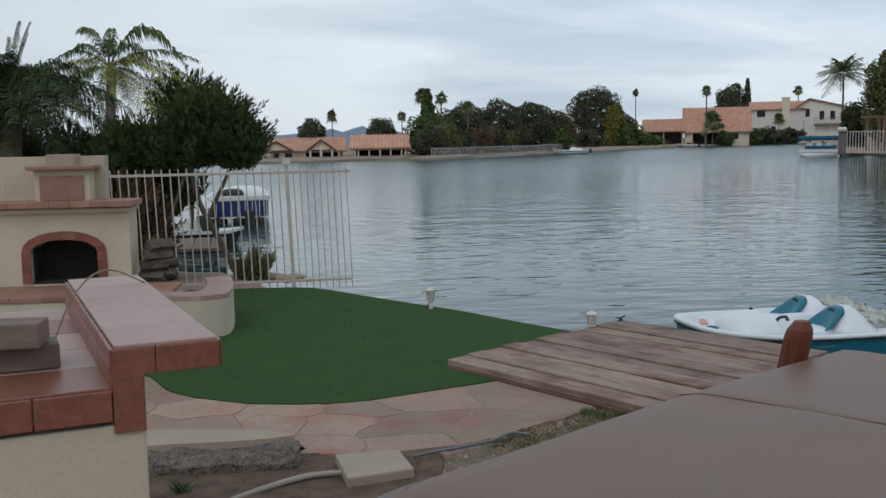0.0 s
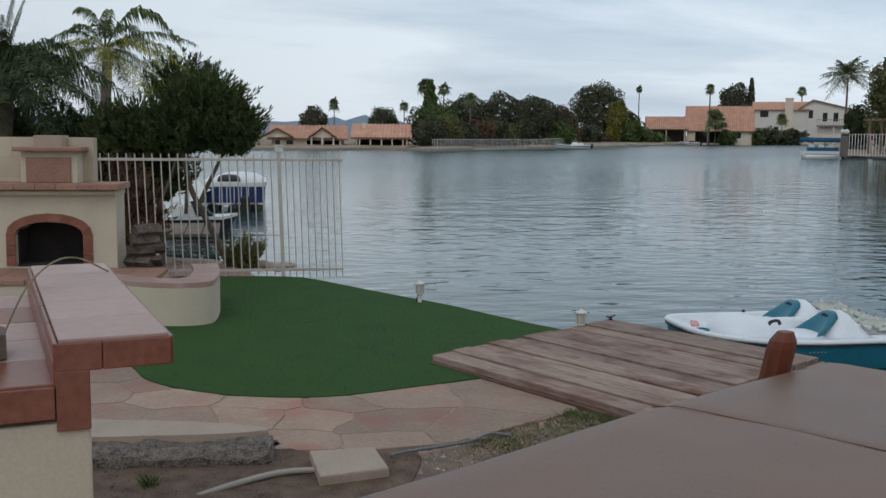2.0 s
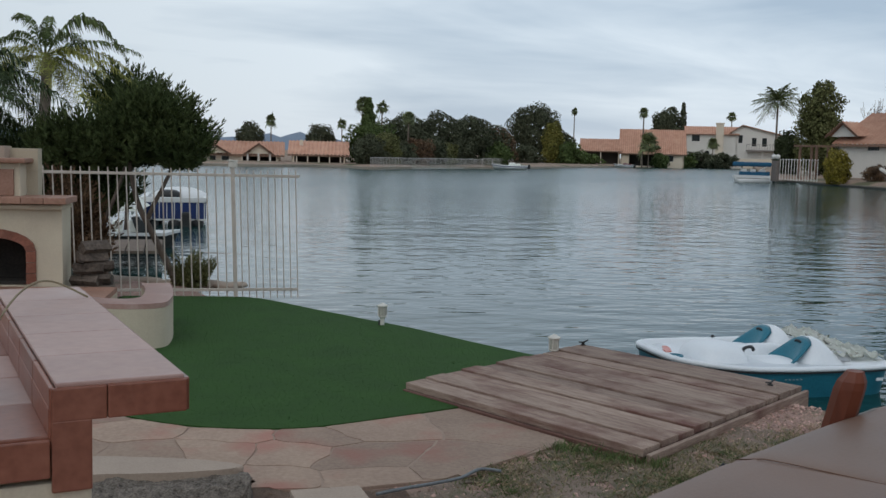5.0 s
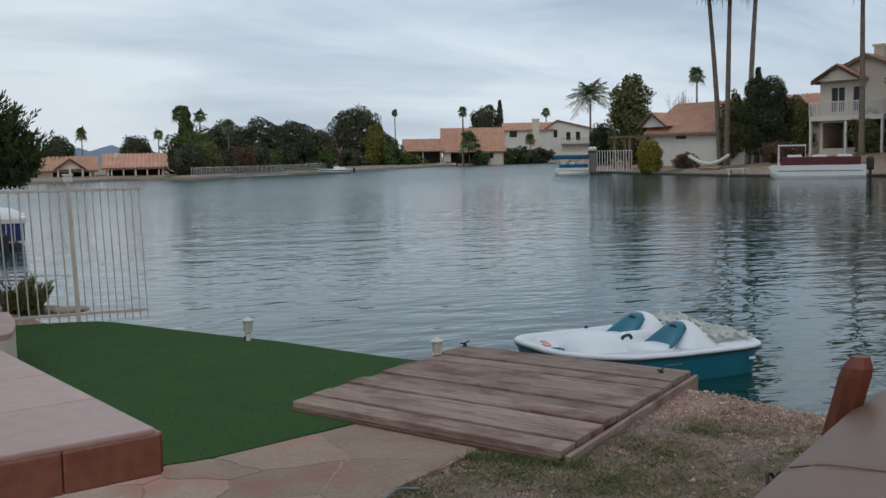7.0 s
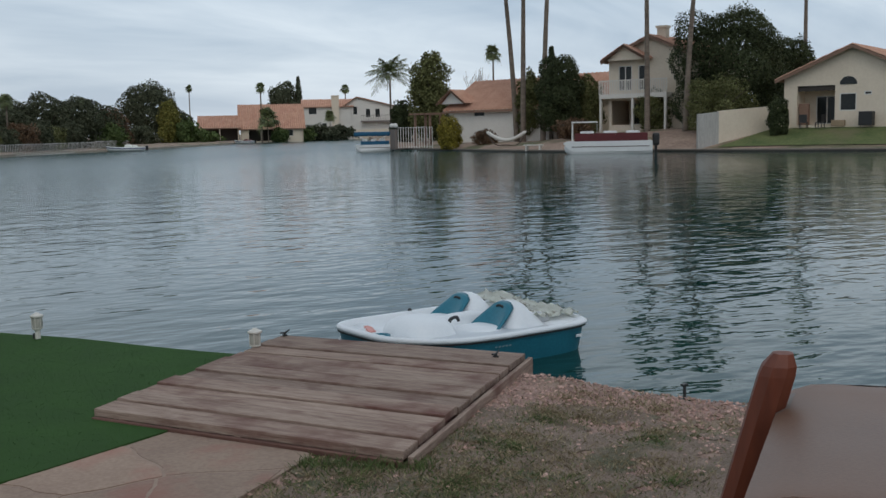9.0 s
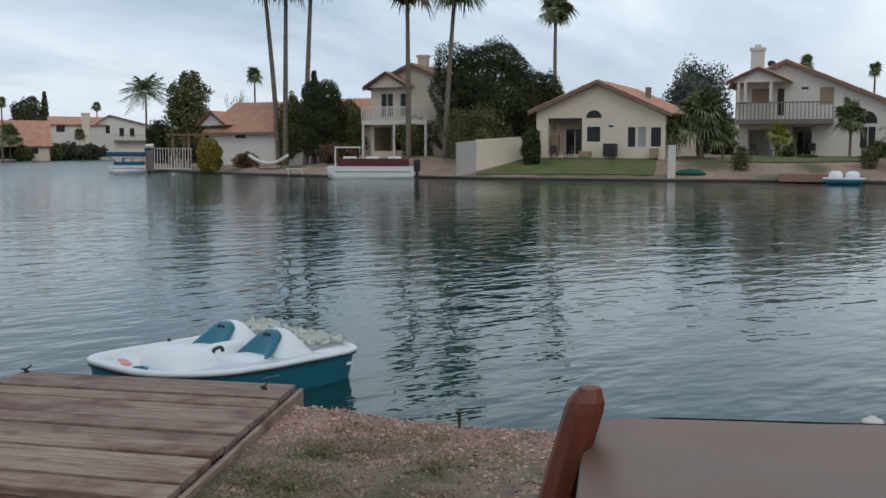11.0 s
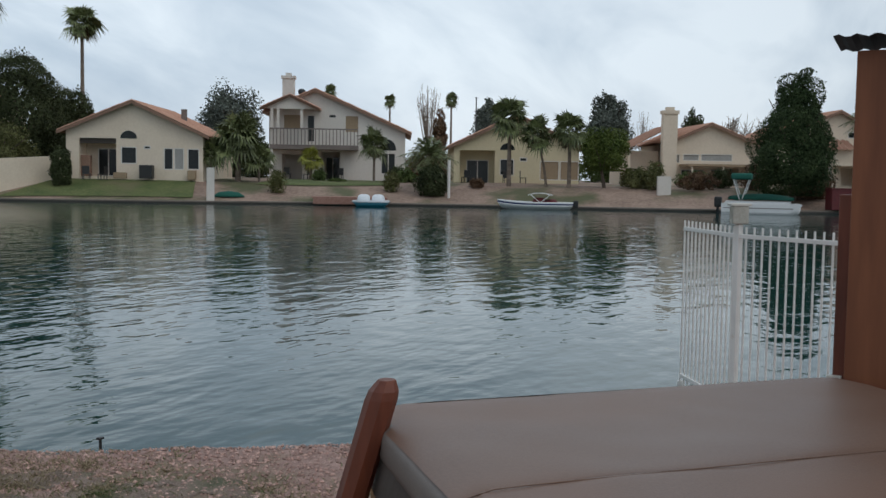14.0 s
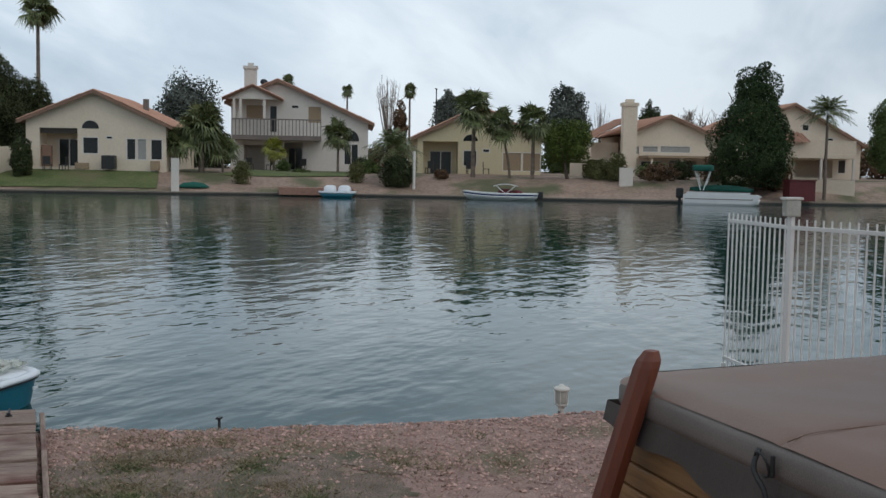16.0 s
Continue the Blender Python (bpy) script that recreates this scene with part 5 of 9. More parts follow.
# firewood stack
for k, (x, z, dz) in enumerate(((-2.52, 0.37, 0.0), (-2.42, 0.38, 0.2), (-2.50, 0.49, -0.3), (-2.41, 0.51, 0.35), (-2.47, 0.61, -0.5), (-2.44, 0.68, 0.8))):
    lg = thing("log", "split grey-brown firewood log stacked by the fireplace", "log", (x, 9.45, z + 0.02), group="firewood logs")
    bm = nb()
    rg = random.Random(k)
    poly = [(0.09 * math.cos(a) * rg.uniform(0.6, 1.1), 0.07 * math.sin(a) * rg.uniform(0.6, 1.1)) for a in [q * math.tau / 6 for q in range(6)]]
    loft(bm, [[(px, -0.14 + 0.28 * s, pz + rg.uniform(-0.004, 0.004)) for px, pz in poly] for s in (0, 0.5, 1)])
    bmesh.ops.recalc_face_normals(bm, faces=bm.faces[:])
    o = part("split_log", bm, FIREWOOD, lg)
    o.matrix_local = pose(0, 0, 0, 0, math.degrees(dz), 70 + 12 * k)
bm = nb(); box(bm, (-2.47, 9.5, 0.16), (0.36, 0.4, 0.36), bevel=0.01); solo("log_plinth", bm, GREYWOOD, "dark timber plinth under the firewood", "plinth")

# ---- plants ----
def shore_dist(bearing):
    best = 170.0
    line = smooth_line(FAR_SHORE, 5)
    for (x0, y0), (x1, y1) in zip(line, line[1:]):
        b0, b1 = math.atan2(x0, y0), math.atan2(x1, y1)
        if b0 <= bearing <= b1 and b1 > b0:
            k = (bearing - b0) / (b1 - b0)
            return math.hypot(x0 + k * (x1 - x0), y0 + k * (y1 - y0))
    return best


def far_ground(x, y):
    off = math.hypot(x, y) - shore_dist(math.atan2(x, y))
    prof = ((-1, -0.5), (0, -0.20), (0.5, -0.16), (3.5, 0.50), (6.5, 1.15), (9, 1.28), (14, 1.4), (40, 1.5), (200, 1.8), (2300, 2.0))
    for (a, za), (b, zb) in zip(prof, prof[1:]):
        if a <= off <= b:
            z = za + (zb - za) * (off - a) / (b - a)
            return z * rise(x, y) if z > 0 else z
    return -0.3


def quads_part(name, centres, normals, sizes, material, parent, seed, aspect=0.55, label=""):
    """Many small leaf blades as one part."""
    g = np.random.default_rng(seed)
    n = len(centres)
    c, nn = np.asarray(centres, float), np.asarray(normals, float)
    nn /= np.linalg.norm(nn, axis=1, keepdims=True) + 1e-9
    r = g.normal(size=(n, 3))
    a = np.cross(nn, r); a /= np.linalg.norm(a, axis=1, keepdims=True) + 1e-9
    b = np.cross(nn, a)
    s = np.asarray(sizes, float)[:, None]
    v = np.stack([c - a * s, c + b * s * aspect, c + a * s, c - b * s * aspect], 1).reshape(-1, 3)
    me = bpy.data.meshes.new(name)
    me.from_pydata(v.tolist(), [], [(4 * i, 4 * i + 1, 4 * i + 2, 4 * i + 3) for i in range(n)])
    me.materials.append(material)
    ob = new(name, me)
    ob.parent = parent
    ob["kind"] = "stuff"
    if label:
        ob["label"] = label
    return ob


def crown(n, w, h, z0, seed, blobs=9, leaf=0.2, slim=False, loose=False, shape=None):
    """Leaf places on many overlapping clumps that fill an uneven envelope of width w and height h."""
    g = np.random.default_rng(seed)
    if slim:
        u = g.random(n) ** 1.25
        a = g.uniform(0, math.tau, n)
        tier = 0.72 + 0.28 * np.sin(u * 34 + 3 * np.sin(a * 2 + seed)) + 0.22 * np.sin(a * 3 + u * 9 + seed)
        r = w * 0.5 * (1 - 0.86 * u ** 0.9) * np.sqrt(g.uniform(0.25, 1.0, n)) * tier * np.minimum(1, 0.45 + u * 6)
        p = np.stack([r * np.cos(a), r * np.sin(a), z0 + u * h], 1)
        return p, np.stack([np.cos(a), np.sin(a), 0.5 + 0 * a], 1) + 0.7 * g.normal(size=(n, 3)), leaf * g.uniform(0.7, 1.8, n)
    cs, rs = [], []
    for k in range(blobs):
        u = (k + g.uniform(0, 1)) / blobs
        half = w * 0.5 * (float(np.interp(u, [q[0] for q in shape], [q[1] for q in shape])) if shape else math.sqrt(max(0.12, 1 - (1.75 * u - 0.78) ** 2)))
        a = k * 2.39996 + g.uniform(-0.5, 0.5)
        br = min(half, 0.5 * h) * g.uniform(0.36, 0.56) if shape else min(half, 0.5 * h) * g.uniform(0.42, 0.62)
        q = max(0.0, half - br) * g.uniform(0.75, 1.12)
        z = min(max(z0 + u * h, z0 + br * 0.6), z0 + h - br * 0.80)
        cs.append((q * math.cos(a), q * math.sin(a), z)); rs.append(br)
    for u in (0.25, 0.5, 0.72):
        core = float(np.interp(u, [q[0] for q in shape], [q[1] for q in shape])) if shape else 1.0
        cs.append((0, 0, z0 + h * u)); rs.append(min(w, h) * 0.40 * core)
    cs, rs = np.array(cs), np.array(rs)
    m = n if loose else 4 * n
    pick = g.choice(len(cs), m, p=rs ** 2 / (rs ** 2).sum())
    d = g.normal(size=(m, 3)); d /= np.linalg.norm(d, axis=1, keepdims=True)
    rad = rs[pick] * g.uniform(0.5 if loose else 0.80, 1.04, m)
    p = cs[pick] + d * rad[:, None]
    if not loose:
        # leaves sit on the outside of the whole crown, not deep inside another clump
        deep = np.zeros(m, bool)
        for c, r in zip(cs, rs):
            deep |= np.linalg.norm(p - c, axis=1) < 0.78 * r
        order = np.argsort(deep, kind="stable")[:n]
        p, d = p[order], d[order]
    mid = np.array([0, 0, z0 + h * 0.45])
    q = (p - mid) / np.array([w, w, h]) * 5.0
    wob = np.sin(q[:, 0] * 2.1 + seed) * np.sin(q[:, 1] * 2.3 + 1.7 * seed) + 0.7 * np.sin(q[:, 2] * 3.1 + seed + q[:, 0] * 1.9)
    p = mid + (p - mid) * (1 + 0.10 * wob)[:, None]
    p[:, 2] = np.maximum(p[:, 2], z0)
    # sprays that stand out of the outline
    stray = (g.random(n) < 0.05) & (p[:, 2] > z0 + 0.2 * h)
    p[stray] += d[stray] * (0.045 * min(w, h) * g.random(n) ** 1.5)[stray][:, None]
    sz = leaf * g.uniform(0.6, 1.5, n)
    heart = g.random(n) < (0.0 if loose else 0.14)
    p[heart] = mid + (p[heart] - mid) * 0.78
    sz[heart] *= 2.4
    return p, d + 0.7 * g.normal(size=(n, 3)), sz


TREE_SEED = [100]


def limbs(bm, base, top, w, rad, seed, n=5):
    g = random.Random(seed)
    b, t = Vector(base), Vector(top)
    mid = b.lerp(t, 0.45) + Vector((g.uniform(-0.1, 0.1) * w, g.uniform(-0.1, 0.1) * w, 0))
    tube(bm, [b, b.lerp(mid, 0.5), mid], [rad, rad * 0.8, rad * 0.6], 7)
    for k in range(n):
        a = k * math.tau / n + g.uniform(-0.4, 0.4)
        e = t + Vector((math.cos(a) * w * 0.3, math.sin(a) * w * 0.3, g.uniform(-0.2, 0.1) * (t.z - b.z)))
        tube(bm, [mid, mid.lerp(e, 0.5) + Vector((0, 0, 0.06 * (t.z - b.z))), e], [rad * 0.5, rad * 0.3, rad * 0.12], 5)


def tree(x, y, w, zt, zb, material, label, slim=False, loose=False, bare=False, leaf=None, dense=1.0, low=None, shape=None):
    TREE_SEED[0] += 1
    s = TREE_SEED[0]
    w *= 1.06
    d = math.hypot(x, y)
    g0 = far_ground(x, y) if d > 40 else zb
    h = zt - g0
    t = thing("shrub" if (h < 3.2) else "tree", label, "shrub" if h < 3.2 else "tree", (x, y, g0), group="far trees" if h >= 3.2 else "far shrubs")
    px = 1800 / d
    bm = nb()
    if bare:
        rg = random.Random(s)
        trunk_h = h * 0.3
        tube(bm, [(0, 0, -0.2), (0, 0, trunk_h)], [w * 0.035, w * 0.025], 6)
        for k in range(34):
            a, r0 = rg.uniform(0, math.tau), rg.uniform(0.05, 0.5) * w
            e = Vector((math.cos(a) * r0, math.sin(a) * r0, h * rg.uniform(0.72, 1.0)))
            m = Vector((e.x * 0.6, e.y * 0.6, trunk_h + (h - trunk_h) * rg.uniform(0.25, 0.5)))
            tube(bm, [(0, 0, trunk_h * rg.uniform(0.7, 1)), m, e], [w * 0.010, w * 0.007, w * 0.003], 4)
            for q in range(9):
                e2 = m.lerp(e, rg.uniform(0.1, 0.95)); f2 = e2 + Vector((rg.uniform(-1, 1), rg.uniform(-1, 1), rg.uniform(0.4, 1.6))) * w * 0.09
                tube(bm, [e2, f2], [w * 0.004, w * 0.0018], 3)
        part("trunk", bm, TWIG, t, "bare branching trunk")
        return t
    low = low if low is not None else 0.02 if (h < 6.5 or w > 5) else 0.10
    limbs(bm, (0, 0, -0.2), (0, 0, h * 0.75), w, min(0.4, max(0.06, w * 0.035)), s)
    part("trunk", bm, BARK, t)
    area = w * px * h * px
    n = int(min(30000, max(1500, 1.55 * area)) * (0.75 if loose else 1.0) * dense)
    lf = leaf or max(0.04, (2.3 if loose and d > 90 else 1.6) / px)
    p, nrm, sz = crown(n, w, h * (1 - low), h * low, s, 30 if shape else 18, lf, slim, loose, shape)
    quads_part("crown", p, nrm, sz, material, t, s)
    return t


def fan_frond(g, vs, fs, origin, d, length, blades=13, droop=0.25):
    """A round fan leaf on a stalk: a folded disc that is split into fingers at its rim, whose tips hang."""
    d = Vector(d).normalized()
    side = d.cross(Vector((0, 0, 1)))
    side = side.normalized() if side.length > 0.05 else Vector((1, 0, 0))
    up = side.cross(d)
    o = Vector(origin)
    hub = o + d * length * g.uniform(0.16, 0.50) - Vector((0, 0, droop * length * 0.15))
    q = 0.014 * length
    i = len(vs)
    vs += [o - side * q, o + side * q, hub + side * q, hub - side * q]
    fs.append((i, i + 1, i + 2, i + 3))
    tilt = g.uniform(-0.5, 0.5)
    sw = (side * math.cos(tilt) + up * math.sin(tilt)).normalized()
    rim = []
    for k in range(blades + 1):
        a = (k / blades - 0.5) * 4.2
        dd = d * math.cos(a) + sw * math.sin(a)
        rim.append(hub + dd * length * 0.33 + up * 0.02 * length * (1 if k % 2 else -1) - Vector((0, 0, droop * length * 0.06)))
    i = len(vs)
    vs.append(hub); vs += rim
    fs += [(i, i + 1 + k, i + 2 + k) for k in range(blades)]
    for k in range(blades):
        a = ((k + 0.5) / blades - 0.5) * 4.2
        dd = d * math.cos(a) + sw * math.sin(a)
        ln = length * g.uniform(0.50, 0.64)
        mid = hub + dd * ln * 0.62 - Vector((0, 0, droop * length * 0.18))
        tip = hub + dd * ln - Vector((0, 0, droop * length * g.uniform(0.45, 1.0)))
        ww = (sw * math.cos(a) - d * math.sin(a)) * length * 0.032
        i = len(vs)
        vs += [rim[k], mid - ww, tip, mid + ww, rim[k + 1]]
        fs.append((i, i + 1, i + 2, i + 3, i + 4))


def feather_frond(g, vs, fs, origin, d, length, pairs=16, arch=0.5, hang=0.35):
    d = Vector(d).normalized()
    flat = Vector((d.x, d.y, 0)); flat = flat.normalized() if flat.length > 0.05 else Vector((1, 0, 0))
    side = flat.cross(Vector((0, 0, 1)))
    pts = []
    for k in range(pairs + 1):
        t = k / pairs
        pts.append(Vector(origin) + d * length * t + Vector((0, 0, -arch * length * t * t)) + flat * 0.12 * length * t * t)
    q = 0.008 * length
    for a, b in zip(pts, pts[1:]):
        i = len(vs); vs += [a - side * q, a + side * q, b + side * q * 0.8, b - side * q * 0.8]; fs.append((i, i + 1, i + 2, i + 3))
    for k in range(2, pairs + 1):
        t = k / pairs
        ln = length * (0.34 if pairs < 30 else 0.22) * math.sin(math.pi * (0.12 + 0.86 * t)) * g.uniform(0.85, 1.1) + 0.02 * length
        fw = (pts[k] - pts[k - 1]).normalized()
        for sgn in (-1, 1):
            tip = pts[k] + side * sgn * ln * 0.85 + fw * ln * 0.5 + Vector((0, 0, -hang * ln * g.uniform(0.5, 1.4)))
            wv = fw * (0.019 if pairs < 30 else 0.010) * length
            i = len(vs); vs += [pts[k] - wv, pts[k] + wv, tip]; fs.append((i, i + 1, i + 2))


def fronds_part(name, vs, fs, material, parent, label=""):
    me = bpy.data.meshes.new(name)
    me.from_pydata([tuple(v) for v in vs], [], fs)
    me.materials.append(material)
    ob = new(name, me); ob.parent = parent
    if label:
        ob["label"] = label
    return ob


def palm(x, y, w, zt, zb, material, label, fan=False, dx=0.0, dy=0.0, thick=1.0, count=None, skirt=True, near=False, sweep=118.0):
    TREE_SEED[0] += 1
    g = random.Random(TREE_SEED[0])
    d = math.hypot(x, y)
    g0 = far_ground(x, y) if d > 40 else zb
    t = thing("palm_tree", label, "palm tree", (x, y, g0), group="palms")
    hub = Vector((dx, dy, zt - 0.42 * w - g0))
    rad = min(0.21, max(0.085, 0.010 * hub.z + 0.04)) * thick * (1.0 if w > 2.2 else 0.8)
    bm = nb()
    bend = Vector((dx, dy, 0)) * 0.35
    line = [Vector((0, 0, -0.3)), hub * 0.25 - bend * 0.2, hub * 0.5 - bend * 0.25, hub * 0.75 - bend * 0.15, hub]
    line = [Vector(p) for p in smooth_line([tuple(p) for p in line], 4)]
    tube(bm, line, [rad * (1.35 - 0.55 * k / (len(line) - 1)) * (1 + 0.05 * ((k % 2) - 0.5)) for k in range(len(line))], 9)
    part("trunk", bm, PALMBARK, t, smooth=True)
    ln = (0.56 if fan else 0.60) * w
    n = count or (27 if fan else 28)
    vs, fs = [], []
    for k in range(n):
        a = k * 2.39996 + g.uniform(-0.2, 0.2)
        el = math.radians(78 - sweep * (k / n) ** 0.9) if fan else math.radians(74 - 82 * (k / n))
        dd = (math.cos(a) * math.cos(el), math.sin(a) * math.cos(el), math.sin(el))
        o = hub + Vector((0, 0, 0.10 * w * (1 - k / n)))
        if fan:
            fan_frond(g, vs, fs, o, dd, ln * g.uniform(0.75, 1.15), 16, 0.15 + 0.40 * k / n)
        else:
            feather_frond(g, vs, fs, o, dd, ln * g.uniform(0.95, 1.25), 30 if near else 20, 0.35 + 0.3 * k / n, 0.6)
    fronds_part("frond_crown", vs, fs, material, t)
    if skirt and fan:
        vs, fs = [], []
        for k in range(14):
            a = k * 2.39996
            fan_frond(g, vs, fs, hub - Vector((0, 0, 0.04 * w)), (math.cos(a) * 0.45, math.sin(a) * 0.45, -0.9), ln * g.uniform(0.5, 0.8), 6, 0.15)
        fronds_part("dead_fronds", vs, fs, SKIRT, t, "hanging brown dead fronds")
    return t


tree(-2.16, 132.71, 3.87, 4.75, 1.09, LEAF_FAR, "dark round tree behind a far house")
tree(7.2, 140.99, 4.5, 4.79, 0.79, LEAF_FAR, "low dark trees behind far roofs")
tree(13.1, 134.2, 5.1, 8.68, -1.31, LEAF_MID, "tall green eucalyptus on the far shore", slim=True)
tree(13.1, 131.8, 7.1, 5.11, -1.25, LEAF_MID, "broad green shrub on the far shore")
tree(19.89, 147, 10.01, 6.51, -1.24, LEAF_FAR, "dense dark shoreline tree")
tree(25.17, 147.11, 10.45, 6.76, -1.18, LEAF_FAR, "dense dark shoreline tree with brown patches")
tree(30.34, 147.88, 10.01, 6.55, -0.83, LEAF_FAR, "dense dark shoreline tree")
tree(34.41, 149.86, 5.61, 5.36, 0.72, LEAF_BROWN, "reddish dry shrub on the far shore")
tree(55.93, 208, 13.23, 11.28, 0.22, LEAF_FAR, "big rounded dark tree on the far shore")
tree(58.07, 201.96, 4.79, 8.63, 2.25, LEAF_LIME, "yellow-green feathery tree on the far shore")
tree(61.09, 200.95, 6.8, 4.36, 0.55, LEAF_MID, "low green shrub on the far shore")
tree(121.19, 296.2, 10.08, 16.91, 6.98, LEAF_FAR, "row of dark pines far behind roofs")
tree(125.73, 294.31, 5.67, 18.67, 7.06, LEAF_FAR, "tall dark pine far behind roofs", slim=True)
tree(85.28, 211.53, 4.41, 2.75, 0.39, LEAF_MID, "round clipped shrub by the far patio")
tree(101.03, 225.01, 10.08, 3.34, 1.19, LEAF_FAR, "dark clipped hedge below the pale house")
tree(109.22, 231.31, 8.82, 3.21, 1.19, LEAF_FAR, "dark clipped hedge below the pale house")
tree(93.47, 219.09, 6.3, 2.96, 1.19, LEAF_MID, "dark clipped hedge beside the far house")
tree(63.11, 211.28, 7.43, 5.88, 0.03, LEAF_FAR, "dark leafy shrub on the far shore")
tree(57.2, 98.8, 5.4, 10.04, 1.45, LEAF_OLIVE, "airy olive-green tree behind the pergola", loose=True)
tree(55.9, 103.0, 3.2, 4.90, 1.70, LEAF_DARK, "dark bush behind the far gate")
tree(49.5, 82.4, 2.5, 2.75, 0.30, LEAF_YEL, "bright yellow flowering bush")
tree(70.0, 108.5, 3.9, 9.41, 7.20, LEAF_BROWN, "bare twiggy tree behind the tiled roof", bare=True)
tree(57.6, 76.2, 4.6, 8.2, 1.23, LEAF_DARK, "dark green bushy tree between the tall palms")
tree(59.0, 79.0, 2.6, 9.3, 1.2, LEAF_DARK, "narrow dark tree among the tall palms", slim=True)
tree(58.0, 81.1, 2.9, 6.98, 1.32, LEAF_OLIVE, "olive shrub under the tall palms")
tree(60.4, 75.4, 3.2, 6.35, 1.11, LEAF_OLIVE, "olive shrub beside the balcony house")
tree(90.5, 99.5, 3.1, 11.29, 7.42, LEAF_DARK, "small dark pine behind roofs", slim=True)
tree(64.5, 61.6, 11.4, 10.4, 1.15, LEAF_DARK, "huge dense dark rounded tree", dense=2.0)
tree(74.0, 63.3, 4.8, 9.43, 2.77, LEAF_DARK, "dark tree beside the cream house")
tree(59.0, 57.6, 6.4, 5.1, 0.82, LEAF_OLIVE, "yellow-green shrub over the garden wall", loose=True, dense=1.1)
tree(58.9, 51.8, 1.7, 3.44, 1.28, LEAF_DARK, "dark clipped bush by the porch")
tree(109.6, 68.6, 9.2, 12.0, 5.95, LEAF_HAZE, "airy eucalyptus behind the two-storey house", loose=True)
tree(65.1, 37.5, 1.6, 2.05, 0.46, LEAF_OLIVE, "small loose green shrub near the water", loose=True)
tree(69.6, 30.3, 1.7, 2.15, 0.39, LEAF_OLIVE, "loose green shrub near the water", loose=True)
tree(69.6, 27.0, 2.6, 2.6, 0.15, LEAF_DARK, "dark rounded shrub by the white pole")
palm(70.4, 27.6, 3.2, 4.6, 0.15, FROND_DK, "low feathery palm by the white pole", count=34)
tree(118.5, 45.6, 5.0, 13.44, 5.93, LEAF_BROWN, "bare winter tree behind the houses", bare=True)
tree(109.6, 40.8, 1.9, 9.62, 5.53, LEAF_BROWN, "brown feathery tree behind the houses")
tree(75.6, 15.2, 4.5, 5.5, 0.81, LEAF_CITRUS, "round dense green citrus tree", low=0.30, loose=True, dense=1.5)
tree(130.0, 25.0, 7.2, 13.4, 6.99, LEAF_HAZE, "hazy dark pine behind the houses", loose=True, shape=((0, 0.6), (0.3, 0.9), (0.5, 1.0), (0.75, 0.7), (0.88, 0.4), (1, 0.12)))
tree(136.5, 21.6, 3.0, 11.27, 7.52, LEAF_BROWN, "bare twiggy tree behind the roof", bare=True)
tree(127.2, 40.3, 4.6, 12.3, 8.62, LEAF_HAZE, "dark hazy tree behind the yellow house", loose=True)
tree(122.4, 13.5, 3.3, 10.18, 7.80, LEAF_DARK, "rounded dark tree behind the chimney house")
tree(75.7, 12.6, 2.4, 2.65, 0.15, LEAF_OLIVE, "yellowish bushy shrub at the shore", loose=True)
tree(76.2, 8.3, 3.2, 2.4, -0.10, LEAF_BROWN, "reddish-brown loose shrub near the shore", loose=True, dense=1.4)
tree(74.6, 1.6, 6.1, 9.5, 0.31, LEAF_DEEP, "large dense dark green tree at the shore", dense=1.4, low=0.06, shape=((0, 0.35), (0.1, 0.8), (0.25, 1.0), (0.42, 1.0), (0.55, 0.82), (0.64, 0.60), (0.85, 0.58), (0.95, 0.40), (1, 0.2)))
tree(76.5, 0.2, 2.8, 2.58, 0.09, LEAF_BROWN, "reddish shrub under the large tree")
tree(91.8, -10.0, 4.6, 8.53, 4.34, LEAF_MID, "grey-green tree beyond the shore house")
tree(127.2, 9.2, 9.5, 9.54, 6.49, LEAF_BROWN, "bare twiggy tree beyond the roofs", bare=True)
tree(75.6, 31.5, 2.2, 2.3, 0.5, LEAF_MID, "green shrub at the white house's corner")
tree(72.6, 36.2, 1.3, 1.5, 0.5, LEAF_MID, "spiky green plant on the lawn")
tree(77.6, 13.4, 2.4, 2.6, 0.5, LEAF_OLIVE, "dense olive tree beside the yellow house")
tree(79.5, 8.9, 3.0, 2.5, 0.5, LEAF_MID, "green shrub below the chimney house")
for gx2, gy2, gw2, gh2, gm2, gl2 in ((73.4, 38.2, 1.4, 2.2, LEAF_MID, "loose green patio shrub"), (76.8, 32.6, 1.6, 2.6, LEAF_DARK, "dark leafy shrub by the white house"), (73.2, 24.6, 1.3, 1.7, LEAF_BROWN, "low dry shrub by the yellow house"),
                                       (75.4, 11.4, 1.7, 3.1, LEAF_OLIVE, "tall grassy clump at the shore"), (79.0, 6.9, 2.2, 2.7, LEAF_DARK, "dark shrub under the patio cover"), (78.0, 4.4, 2.4, 3.0, LEAF_BROWN, "dry reddish shrub by the patio")):
    tree(gx2, gy2, gw2, gh2, 0.5, gm2, gl2, loose=True, dense=1.3)
tree(54.6, 70.2, 3.6, 2.3, 0.5, LEAF_BROWN, "low dry reddish shrub on the bank")
tree(51.6, 79.6, 2.4, 1.5, 0.5, LEAF_BROWN, "low dry brown shrub under the palms")
tree(60.6, 66.6, 3.2, 4.4, 0.5, LEAF_OLIVE, "olive shrub beside the balcony")
tree(86.0, 84.0, 6.0, 8.2, 0.5, LEAF_DARK, "dark tree behind the tiled roofs")
